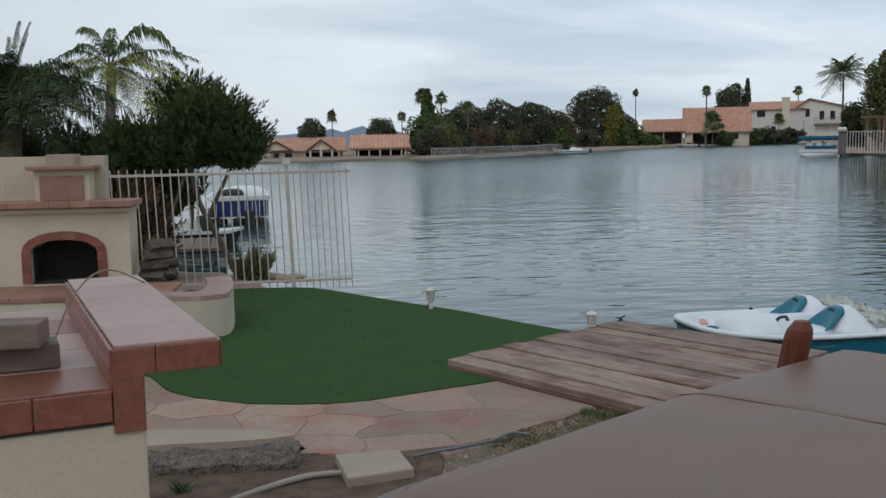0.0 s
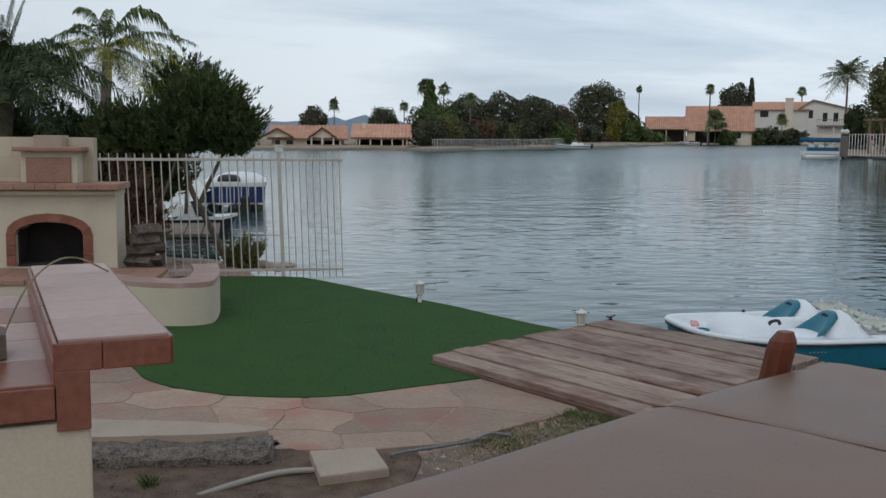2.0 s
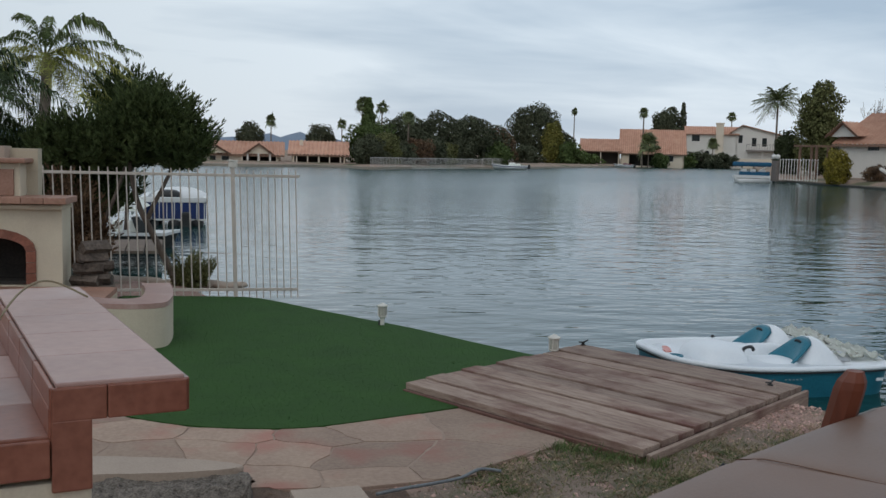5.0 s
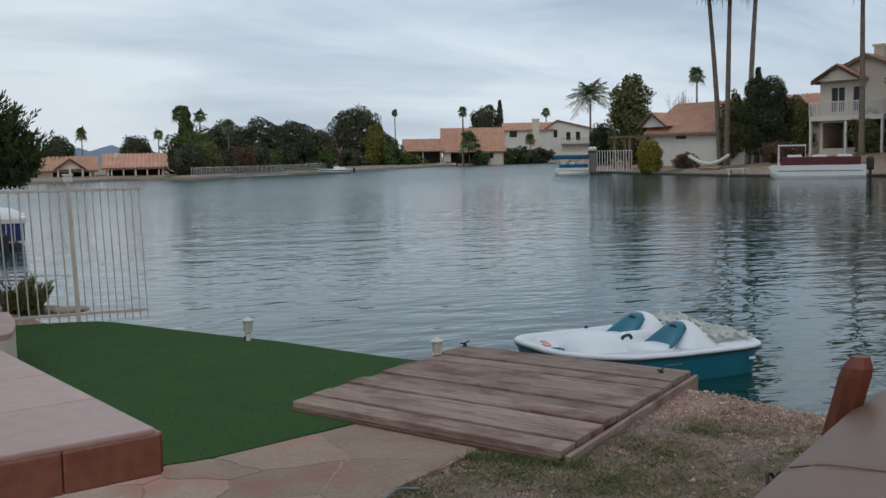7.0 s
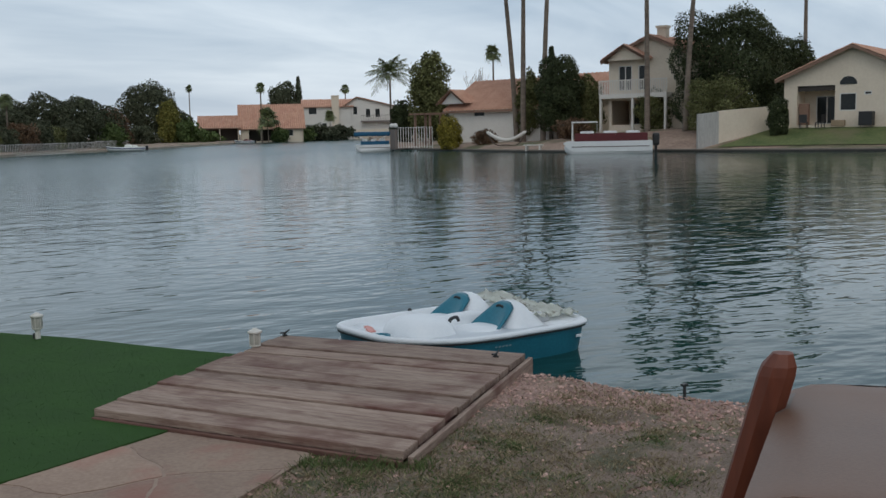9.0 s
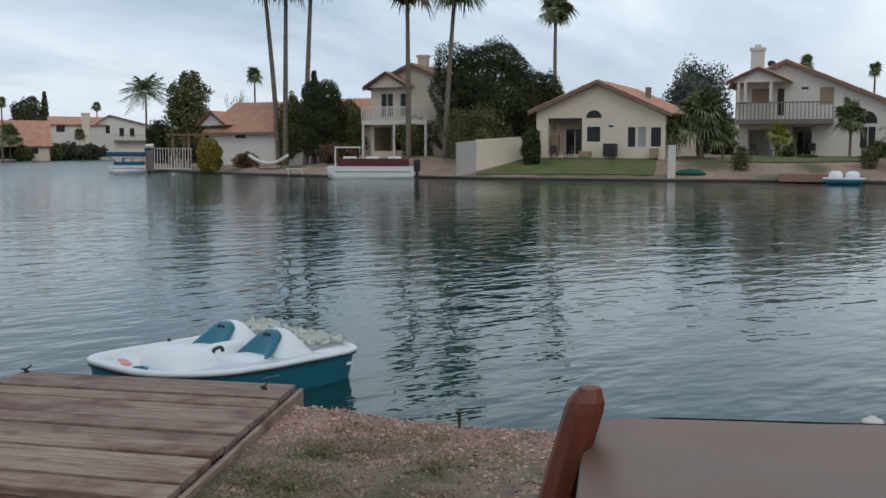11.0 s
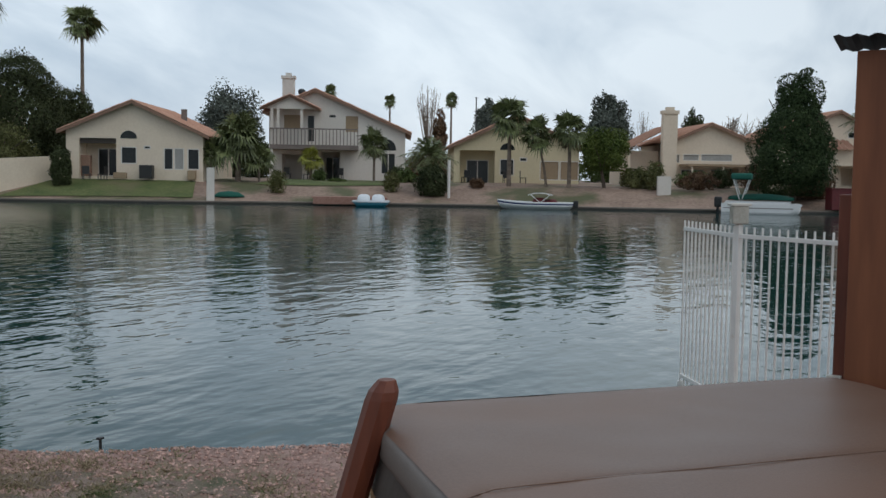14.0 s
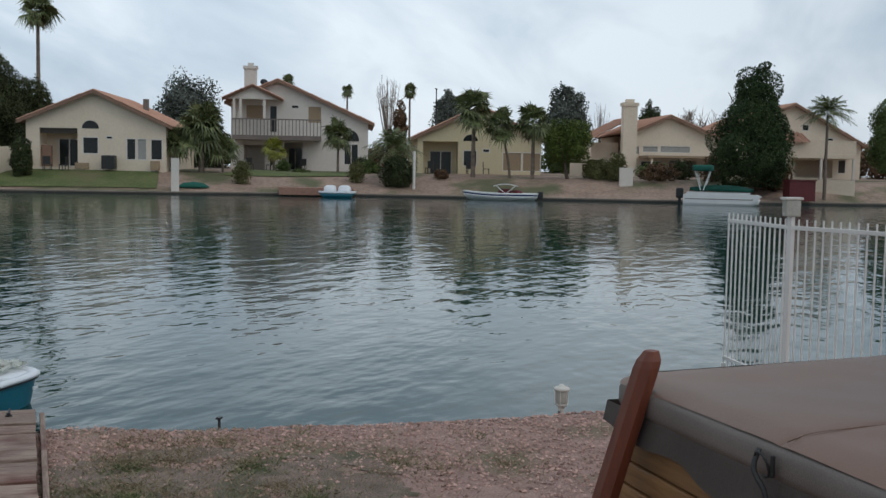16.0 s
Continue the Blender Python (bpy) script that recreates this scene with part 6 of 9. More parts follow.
tree(103.0, 55.0, 6.0, 9.2, 0.5, LEAF_DARK, "dark tree between the houses behind")
palm(0.45, 135.59, 1.89, 6.11, 2.27, FROND_DK, "slim fan palm on the far shore", fan=True)
palm(9.36, 130.91, 1.53, 5.68, -1.26, FROND_DK, "slim far fan palm by the shore", fan=True)
palm(18.72, 136.31, 2.25, 7.21, 1.78, FROND_DK, "far fan palm behind the trees", fan=True)
palm(31.3, 153.7, 2.1, 7.42, 1.54, FROND_DK, "far fan palm behind the trees", fan=True)
palm(12.6, 137.4, 2.4, 8.93, 0.96, FROND_DK, "tall fan palm on the far shore", fan=True)
palm(15.2, 137.1, 2.0, 8.43, 0.90, FROND_DK, "tall fan palm on the far shore", fan=True)
palm(75.96, 245.17, 2.14, 13.62, 2.26, FROND_DK, "slim fan palm on the far shore", fan=True)
palm(80.75, 210.52, 2.65, 12.62, 0.62, FROND_DK, "twin slim palm before the far house", fan=True)
palm(81.5, 208.89, 5.29, 6.9, 0.65, FROND, "small palm before the far house", fan=True)
palm(141.48, 293.94, 3.28, 16.39, 7.36, FROND_DK, "small fan palm far behind the roofs", fan=True)
palm(103.93, 225.39, 3.15, 6.8, 0.93, FROND, "short palm by the white house", fan=True)
palm(59.5, 112.4, 4.7, 10.5, 0.82, FROND, "feather palm above the cove")
palm(67.1, 100.9, 2.1, 11.32, 6.81, FROND_DK, "fan palm behind the tiled roof", fan=True)
palm(56.9, 81.9, 5.0, 20.37, 1.01, FROND_DK, "very tall slender fan palm on the far shore", fan=True, dx=-1.06, dy=0.75)
palm(56.2, 79.9, 4.9, 19.67, 1.00, FROND_DK, "very tall slender fan palm on the far shore", fan=True, dx=0.18, dy=-0.13)
palm(56.5, 77.2, 4.8, 19.75, 1.13, FROND_DK, "very tall slender fan palm on the far shore", fan=True, dx=0.57, dy=-0.43)
palm(57.1, 63.7, 4.8, 17.56, 0.96, FROND_DK, "very tall slender fan palm on the far shore", fan=True, dx=-0.08, dy=0.08)
palm(57.9, 60.2, 4.9, 17.29, 1.30, FROND_DK, "very tall slender fan palm on the far shore", fan=True, dx=0.59, dy=-0.60)
palm(85.5, 71.3, 4.6, 18.92, 5.95, FROND_DK, "tall fan palm behind the cream house", fan=True)
palm(67.6, 42.3, 4.3, 6.2, 0.50, FROND, "short bushy fan palm with a thick dark trunk", fan=True, thick=2.2, count=44, sweep=105, skirt=False)
palm(66.3, 43.9, 3.2, 4.4, 0.50, FROND, "low bushy fan palm", fan=True, count=22, sweep=95, skirt=False)
palm(68.4, 40.9, 3.0, 4.0, 0.50, FROND, "low bushy fan palm", fan=True, count=20, sweep=95, skirt=False)
palm(75.2, 39.9, 2.4, 4.1, 0.96, FROND_YEL, "small yellowish palm on the lawn", fan=True)
palm(75.6, 34.3, 3.0, 5.57, 0.69, FROND, "young fan palm before the white house", fan=True)
palm(160.2, 68.1, 2.4, 15.80, 8.27, FROND_DK, "small fan palm far behind the roofs", fan=True)
palm(140.3, 50.1, 2.5, 14.07, 6.51, FROND_DK, "small fan palm far behind the roofs", fan=True)
palm(142.5, 70.8, 2.6, 15.76, 10.73, FROND_DK, "distant palm behind the roof", fan=True)
palm(74.6, 22.5, 3.9, 7.99, 0.37, FROND, "stout fan palm before the yellow house", fan=True, thick=1.6)
palm(75.0, 19.6, 3.0, 6.3, 0.37, FROND, "leaning fan palm before the yellow house", fan=True, dx=-0.3, dy=0.7)
palm(74.8, 17.8, 3.4, 6.81, 0.10, FROND, "fan palm with a shaggy trunk", fan=True, thick=1.5)
palm(75.3, -3.4, 2.8, 7.35, -0.04, FROND, "feather palm at the shore")


rt = random.Random(12)
for k in range(22):
    b = math.radians(33 + 3.3 * k)
    dd = rt.uniform(112, 128)
    tree(dd * math.sin(b), dd * math.cos(b), rt.uniform(7.5, 10.5), rt.uniform(4.2, 6.4), 0, (LEAF_DARK, LEAF_OLIVE, LEAF_MID, LEAF_BROWN)[k % 4], "dense garden trees behind the lakeside houses", dense=0.6)
for k in range(7):
    tree(11.8 + 2.5 * k, 121.5 + 3.4 * k, 4.8, 3.3 + 0.5 * math.sin(k * 2.1), 0, (LEAF_FAR, LEAF_OLIVE, LEAF_FAR, LEAF_BROWN)[k % 4], "dense feathery shrub behind the far fence")
tree(33.5, 146.5, 5.0, 3.2, 0, LEAF_MID, "low green shrubs beside the far cove")
tree(49.37, 191.62, 7.56, 3.34, 0, LEAF_FAR, "low dark shrubs along the far cove")
tree(63.86, 198.55, 7.56, 2.33, 0, LEAF_MID, "low green hedge along the far cove")


# plants of the neighbour's yard, behind the fence and wall
def spray_tree(x, y, base, stems, blobs, material, label, sprays, leaf, seed, spray=0.42):
    """A dense bush of upright leafy sprays. stems: lines of points above the base; blobs: (x, y, z, rx, ry, rz) crown lobes, from the base."""
    t = thing("tree", label, "tree", (x, y, base), group="yard trees")
    for line, r in stems:
        bm = nb()
        pts = smooth_line([Vector(p) - Vector((x, y, base)) for p in line], 4)
        tube(bm, pts, [r * (1.15 - 0.5 * k / (len(pts) - 1)) for k in range(len(pts))], 8)
        part("stem", bm, BARK, t, "bare dark leaning stem", True)
    g = np.random.default_rng(seed)
    B = np.array(blobs, float)
    vol = (B[:, 3] * B[:, 4] * B[:, 5]) ** (2 / 3)
    pick = g.choice(len(B), sprays, p=vol / vol.sum())
    d = g.normal(size=(sprays, 3)); d /= np.linalg.norm(d, axis=1, keepdims=True)
    org = B[pick, :3] + d * B[pick, 3:] * (g.uniform(0.15, 1.0, sprays) ** 0.45)[:, None]
    way = np.stack([0.55 * d[:, 0] + 0.16 * g.normal(size=sprays), 0.55 * d[:, 1] + 0.16 * g.normal(size=sprays), 0.75 + 0.25 * d[:, 2] + 0.1 * g.normal(size=sprays)], 1)
    way /= np.linalg.norm(way, axis=1, keepdims=True)
    ln = spray * g.uniform(0.5, 1.25, sprays)
    per = 30
    u = np.tile(np.linspace(0.05, 1.0, per), sprays)
    idx = np.repeat(np.arange(sprays), per)
    p = org[idx] + way[idx] * (u * ln[idx])[:, None]
    side = g.normal(size=(len(p), 3)); side -= way[idx] * (side * way[idx]).sum(1)[:, None]
    side /= np.linalg.norm(side, axis=1, keepdims=True)
    a = side * (0.85 - 0.45 * u)[:, None] + way[idx] * (0.45 + 0.5 * u)[:, None]
    a /= np.linalg.norm(a, axis=1, keepdims=True)
    b = np.cross(a, g.normal(size=a.shape)); b /= np.linalg.norm(b, axis=1, keepdims=True)
    L = (leaf * g.uniform(0.7, 1.3, len(p)))[:, None]
    v = np.stack([p, p + a * L * 0.5 + b * L * 0.13, p + a * L, p + a * L * 0.5 - b * L * 0.13], 1).reshape(-1, 3)
    me = bpy.data.meshes.new("crown")
    me.from_pydata(v.tolist(), [], [(4 * k, 4 * k + 1, 4 * k + 2, 4 * k + 3) for k in range(len(p))])
    me.materials.append(material)
    ob = new("crown", me); ob.parent = t; ob["kind"] = "stuff"
    # the dark heart of large inner leaves
    m = 1400
    hp = g.choice(len(B), m, p=vol / vol.sum())
    hd = g.normal(size=(m, 3)); hd /= np.linalg.norm(hd, axis=1, keepdims=True)
    quads_part("inner_foliage", B[hp, :3] + hd * B[hp, 3:] * 0.72, hd + 0.5 * g.normal(size=(m, 3)), g.uniform(0.06, 0.12, m), material, t, seed + 1, 0.5)
    return t


OLEANDER_STEMS = [([(-2.70, 12.19, -0.1), (-2.76, 12.19, 0.45), (-2.74, 12.19, 0.77), (-2.62, 12.2, 1.08), (-2.50, 12.22, 1.45)], 0.030),
                  ([(-1.86, 12.30, -0.1), (-2.02, 12.28, 0.26), (-2.22, 12.26, 0.68), (-2.37, 12.24, 1.02), (-2.46, 12.23, 1.50)], 0.042),
                  ([(-2.24, 12.26, 0.80), (-2.17, 12.27, 0.98), (-2.05, 12.28, 1.22), (-1.90, 12.28, 1.55)], 0.028)]
spray_tree(-2.2, 12.3, -0.1, OLEANDER_STEMS, [(0.06, 0.1, 1.92, 0.52, 0.5, 0.36), (0.33, 0.0, 1.72, 0.40, 0.45, 0.28), (-0.22, 0.1, 1.78, 0.52, 0.5, 0.34), (-0.68, 0.2, 1.72, 0.45, 0.5, 0.30), (0.05, 0.0, 2.10, 0.36, 0.36, 0.26), (-1.05, 0.3, 1.66, 0.38, 0.5, 0.28)], LEAF_HEDGE, "dense dark oleander tree with upright sprays behind the fence", 1250, 0.075, 71, 0.30)
spray_tree(-3.5, 13.6, 0.0, [([(-3.5, 13.6, -0.1), (-3.45, 13.6, 0.6), (-3.3, 13.6, 1.2)], 0.03)], [(0.0, 0, 1.20, 0.65, 0.5, 0.50), (0.45, 0, 1.05, 0.5, 0.5, 0.45), (-0.5, 0, 1.1, 0.55, 0.5, 0.5)], LEAF_HEDGE, "dark leafy bush behind the fireplace wall", 620, 0.08, 73, 0.34)
spray_tree(-4.5, 14.7, 0.0, [([(-4.5, 14.7, -0.1), (-4.5, 14.7, 0.6), (-4.4, 14.7, 1.2)], 0.03)], [(0.0, 0, 1.25, 0.8, 0.6, 0.6), (-0.7, 0, 1.2, 0.7, 0.6, 0.6), (0.5, 0, 1.0, 0.6, 0.6, 0.5)], LEAF_HEDGE, "dark hedge tree behind the fireplace wall", 620, 0.09, 75, 0.34)
spray_tree(-6.2, 15.0, 0.0, [([(-6.2, 15, -0.1), (-6.2, 15, 0.8), (-6.1, 15, 1.5)], 0.03)], [(0.0, 0, 1.4, 1.0, 0.6, 0.75), (-1.2, 0, 1.3, 1.0, 0.6, 0.7), (1.0, 0, 1.2, 0.8, 0.6, 0.7)], LEAF_HEDGE, "dark hedge tree behind the garden wall", 600, 0.11, 77)
spray_tree(-8.8, 15.6, 0.0, [([(-8.8, 15.6, -0.1), (-8.8, 15.6, 0.8), (-8.7, 15.6, 1.5)], 0.03)], [(0.0, 0, 1.4, 1.1, 0.6, 0.8), (-1.3, 0, 1.3, 1.0, 0.6, 0.7), (1.2, 0, 1.3, 0.9, 0.6, 0.7)], LEAF_HEDGE, "dark hedge tree behind the garden wall", 500, 0.11, 79)
spray_tree(-3.55, 20.6, 0.0, [([(-3.55, 20.6, -0.1), (-3.5, 20.6, 1.0), (-3.5, 20.6, 2.0)], 0.04)], [(0.0, 0, 2.55, 0.7, 0.6, 0.45), (0.4, 0, 2.1, 0.6, 0.6, 0.5)], LEAF_HEDGE, "dark tree beyond the queen palm", 350, 0.10, 81)
spray_tree(-3.25, 12.2, 0.0, [([(-3.25, 12.2, -0.1), (-3.2, 12.2, 0.5), (-3.1, 12.2, 1.0)], 0.02)], [(0.0, 0, 0.75, 0.42, 0.3, 0.50), (0.25, 0, 0.5, 0.3, 0.3, 0.40)], LEAF_BROWN, "dry brown hedge bush behind the fence", 300, 0.06, 83, 0.25)
spray_tree(-1.62, 12.35, -0.15, [([(-1.62, 12.35, -0.1), (-1.62, 12.35, 0.1)], 0.01)], [(-0.12, 0, 0.20, 0.22, 0.2, 0.12)], LEAF_OLIVE, "low green clump at the water behind the fence", 90, 0.05, 85, 0.22)


def plume(g, vs, fs, origin, turn, rise_deg, length, sag, leaflets=56, blade=0.15, hang=1.0):
    """One feather frond: a rachis that rises and bows over under its weight, with drooping leaflets in pairs."""
    a, e = math.radians(turn), math.radians(rise_deg)
    flat = Vector((math.cos(a), math.sin(a), 0))
    side = Vector((-math.sin(a), math.cos(a), 0))
    d = flat * math.cos(e) + Vector((0, 0, math.sin(e)))
    at = lambda t: Vector(origin) + d * length * t + flat * 0.10 * length * t * t - Vector((0, 0, sag * length * t ** 2))
    pts = [at(k / leaflets) for k in range(leaflets + 1)]
    for k in range(0, leaflets, 2):
        p, q = pts[k], pts[k + 2]
        w = 0.010 * length * (1 - 0.8 * k / leaflets)
        i = len(vs); vs += [p - side * w, p + side * w, q + side * w * 0.9, q - side * w * 0.9, p - Vector((0, 0, w)), q - Vector((0, 0, w))]
        fs += [(i, i + 1, i + 2, i + 3), (i, i + 3, i + 5, i + 4), (i + 1, i + 4, i + 5, i + 2)]
    for k in range(5, leaflets + 1):
        t = k / leaflets
        ln = blade * length * (0.35 + 0.65 * math.sin(math.pi * min(1, 0.15 + 0.80 * t))) * g.uniform(0.8, 1.15)
        fw = (pts[k] - pts[k - 1]).normalized()
        for sgn in (-1, 1):
            out = (side * sgn * g.uniform(0.6, 1.0) + fw * g.uniform(0.35, 0.7) + Vector((0, 0, g.uniform(-0.2, 0.35)))).normalized()
            m = pts[k] + out * ln * 0.45
            tip = m + (out * 0.5 + Vector((0, 0, -hang * g.uniform(0.6, 1.1)))).normalized() * ln * 0.6
            w = fw * 0.0068 * length
            i = len(vs); vs += [pts[k] - w * 0.6, pts[k] + w * 0.6, m + w, m - w, tip]
            fs += [(i, i + 1, i + 2, i + 3), (i + 3, i + 2, i + 4)]


def feather_palm(x, y, zb, hub_z, fronds, label, trunk=0.09, seed=5):
    """A palm with each frond given: (part name, material, turn, rise, length, sag)."""
    g = random.Random(seed)
    t = thing("palm_tree", label, "palm tree", (x, y, zb), group="palms")
    h = hub_z - zb
    bm = nb()
    n = 16
    tube(bm, [(0.03 * math.sin(k * 0.5), 0, -0.2 + (h + 0.2) * k / n) for k in range(n + 1)], [trunk * (1.25 - 0.35 * k / n + 0.06 * (k % 2)) for k in range(n + 1)], 9)
    part("trunk", bm, PALMBARK, t, "", True)
    for name, material, turn, up, ln, sag, blade in fronds:
        vs, fs = [], []
        plume(g, vs, fs, (0.05 * math.cos(math.radians(turn)), 0.05 * math.sin(math.radians(turn)), h + 0.06 * math.sin(math.radians(up))), turn, up, ln, sag, 60, blade)
        fronds_part(name, vs, fs, material, t)
    return t


gq = random.Random(44)
queen = [("frond", FROND_QUEEN, 8, 68, 2.35, 0.92, 0.17), ("frond", FROND_QUEEN, -6, 34, 1.45, 0.52, 0.17), ("frond", FROND_QUEEN, 150, 76, 1.5, 0.62, 0.15), ("frond", FROND_QUEEN, 172, 66, 1.25, 0.85, 0.17), ("frond", FROND_QUEEN, 88, 80, 1.2, 0.5, 0.15), ("frond", FROND_QUEEN, 196, 50, 1.15, 0.8, 0.17), ("frond", FROND_QUEEN, 285, 68, 1.3, 0.8, 0.16), ("frond", FROND_QUEEN, 60, 60, 1.5, 0.8, 0.16)]
queen += [("yellow_frond", FROND_YEL, 30 + 41 * k, gq.uniform(-20, 42), gq.uniform(0.85, 1.3), gq.uniform(0.65, 1.0), 0.22) for k in range(20)]
feather_palm(-4.38, 17.1, 0.1, 3.10, [(*f[:4], f[4] * 1.10, *f[5:]) for f in queen], "queen palm with arching fronds and yellowing lower leaves")
date = [("spear_frond", FROND_DATE, gq.uniform(0, 360), gq.uniform(76, 88), gq.uniform(0.8, 1.15), 0.12, 0.10) for k in range(7)]
date += [("arching_frond", FROND_DATE, 5 + 137.5 * k, gq.uniform(25, 72), gq.uniform(1.25, 1.7), gq.uniform(0.62, 0.95), 0.25) for k in range(34)]
date += [("low_frond", FROND_DATE, 40 + 137.5 * k, gq.uniform(-30, 20), gq.uniform(1.0, 1.35), gq.uniform(0.45, 0.8), 0.26) for k in range(26)]
feather_palm(-4.85, 12.9, 0.1, 2.40, date, "dark green date palm with arching feather fronds", 0.14, 6)
feather_palm(-6.1, 13.4, 0.1, 2.35, date[::2] + date[1::3], "dark green date palm with a full crown", 0.14, 7)
palm(-9.0, 23.4, 2.4, 4.90, 0.1, FROND_DK, "fan palm beyond the neighbour's yard", fan=True)
palm(-9.6, 22.8, 2.4, 4.00, 0.1, FROND_DK, "fan palm beyond the neighbour's yard", fan=True)

# ---- houses across the lake ----
def wave_roof(bm, p00, p10, p11, p01, period=0.46, amp=0.072, rows=6):
    """A tiled slope: p00-p10 along the eave, p01-p11 along the ridge; ribs run from eave to ridge, in stepped courses."""
    a, b, c, d = map(Vector, (p00, p10, p11, p01))
    nrm = (b - a).cross(d - a).normalized()
    if nrm.z < 0:
        nrm = -nrm
    n = max(2, int((b - a).length / period)) * 4
    grid = []
    for j in range(rows + 1):
        v = j / rows
        for k, lift in (((0, 0.0),) if j in (0, rows) else ((0, 0.035), (1, 0.0))):
            grid.append([bm.verts.new(a.lerp(b, i / n).lerp(d.lerp(c, i / n), v) + nrm * (amp * math.sin(i * math.pi / 2) + lift)) for i in range(n + 1)])
    for r0, r1 in zip(grid, grid[1:]):
        for i in range(n):
            bm.faces.new((r0[i], r0[i + 1], r1[i + 1], r1[i]))


def facade(bm, s0, s1, z0, tops, holes, th=0.25):
    """A wall with real openings in the plane y=0. tops: the outline's upper corners (s, z)."""
    def top_at(s):
        for (a, za), (b, zb) in zip(tops, tops[1:]):
            if a <= s <= b:
                return za + (zb - za) * (s - a) / max(1e-6, b - a)
        return tops[-1][1]
    cuts = sorted({s0, s1, *[s for s, _ in tops if s0 < s < s1], *[h[0] for h in holes], *[h[1] for h in holes]})
    for a, b in zip(cuts, cuts[1:]):
        if b - a < 1e-4:
            continue
        m = (a + b) / 2
        spans, z = [], z0
        for h in sorted([h for h in holes if h[0] <= m <= h[1]], key=lambda h: h[2]):
            if h[2] > z:
                spans.append((z, z, h[2], h[2]))
            z = h[3]
        spans.append((z, z, top_at(b), top_at(a)))
        for za, zb2, zc, zd in spans:
            f = [(a, za), (b, zb2), (b, zc), (a, zd)]
            lo = [bm.verts.new((x, 0, q)) for x, q in f]; hi = [bm.verts.new((x, th, q)) for x, q in f]
            bm.faces.new(lo); bm.faces.new(hi[::-1])
            for k in range(4):
                bm.faces.new((lo[k], hi[k], hi[(k + 1) % 4], lo[(k + 1) % 4]))
    bmesh.ops.remove_doubles(bm, verts=bm.verts[:], dist=1e-4)
    bmesh.ops.recalc_face_normals(bm, faces=bm.faces[:])


def add_window(h, s0, s1, z0, z1, y=0.0, pane=None, frame=None, arch=False, mullions=0):
    frame = frame or STUCCO_WHITE
    bm = nb()
    e = 0.07
    if arch:
        n = 12
        c, r, rz = (s0 + s1) / 2, (s1 - s0) / 2, z1 - z0
        pts = [(c + r * math.cos(math.pi * k / n), z0 + rz * math.sin(math.pi * k / n)) for k in range(n + 1)]
        for q in (1.0,):
            lo = [bm.verts.new((x, y - 0.03, z)) for x, z in pts]; hi = [bm.verts.new((x, y + 0.03, z)) for x, z in pts]
            bm.faces.new(lo); bm.faces.new(hi[::-1])
            for k in range(len(pts)):
                bm.faces.new((lo[k], hi[k], hi[(k + 1) % len(pts)], lo[(k + 1) % len(pts)]))
        bmesh.ops.recalc_face_normals(bm, faces=bm.faces[:])
        w = part("arched_window", bm, pane or GLASS_DARK, h)
        return w
    for c, s in ((((s0 + s1) / 2, y + 0.05, z0 + e / 2), (s1 - s0, 0.1, e)), (((s0 + s1) / 2, y + 0.05, z1 - e / 2), (s1 - s0, 0.1, e)), ((s0 + e / 2, y + 0.05, (z0 + z1) / 2), (e, 0.1, z1 - z0 - 2 * e)), ((s1 - e / 2, y + 0.05, (z0 + z1) / 2), (e, 0.1, z1 - z0 - 2 * e))):
        box(bm, c, s)
    for k in range(mullions):
        x = s0 + (s1 - s0) * (k + 1) / (mullions + 1)
        box(bm, (x, y + 0.05, (z0 + z1) / 2), (e, 0.08, z1 - z0 - 2 * e))
    w = part("window", bm, frame, h)
    bm = nb(); box(bm, ((s0 + s1) / 2, y + 0.09, (z0 + z1) / 2), (s1 - s0 - e, 0.02, z1 - z0 - e))
    part("pane", bm, pane or GLASS_DARK, w)
    return w


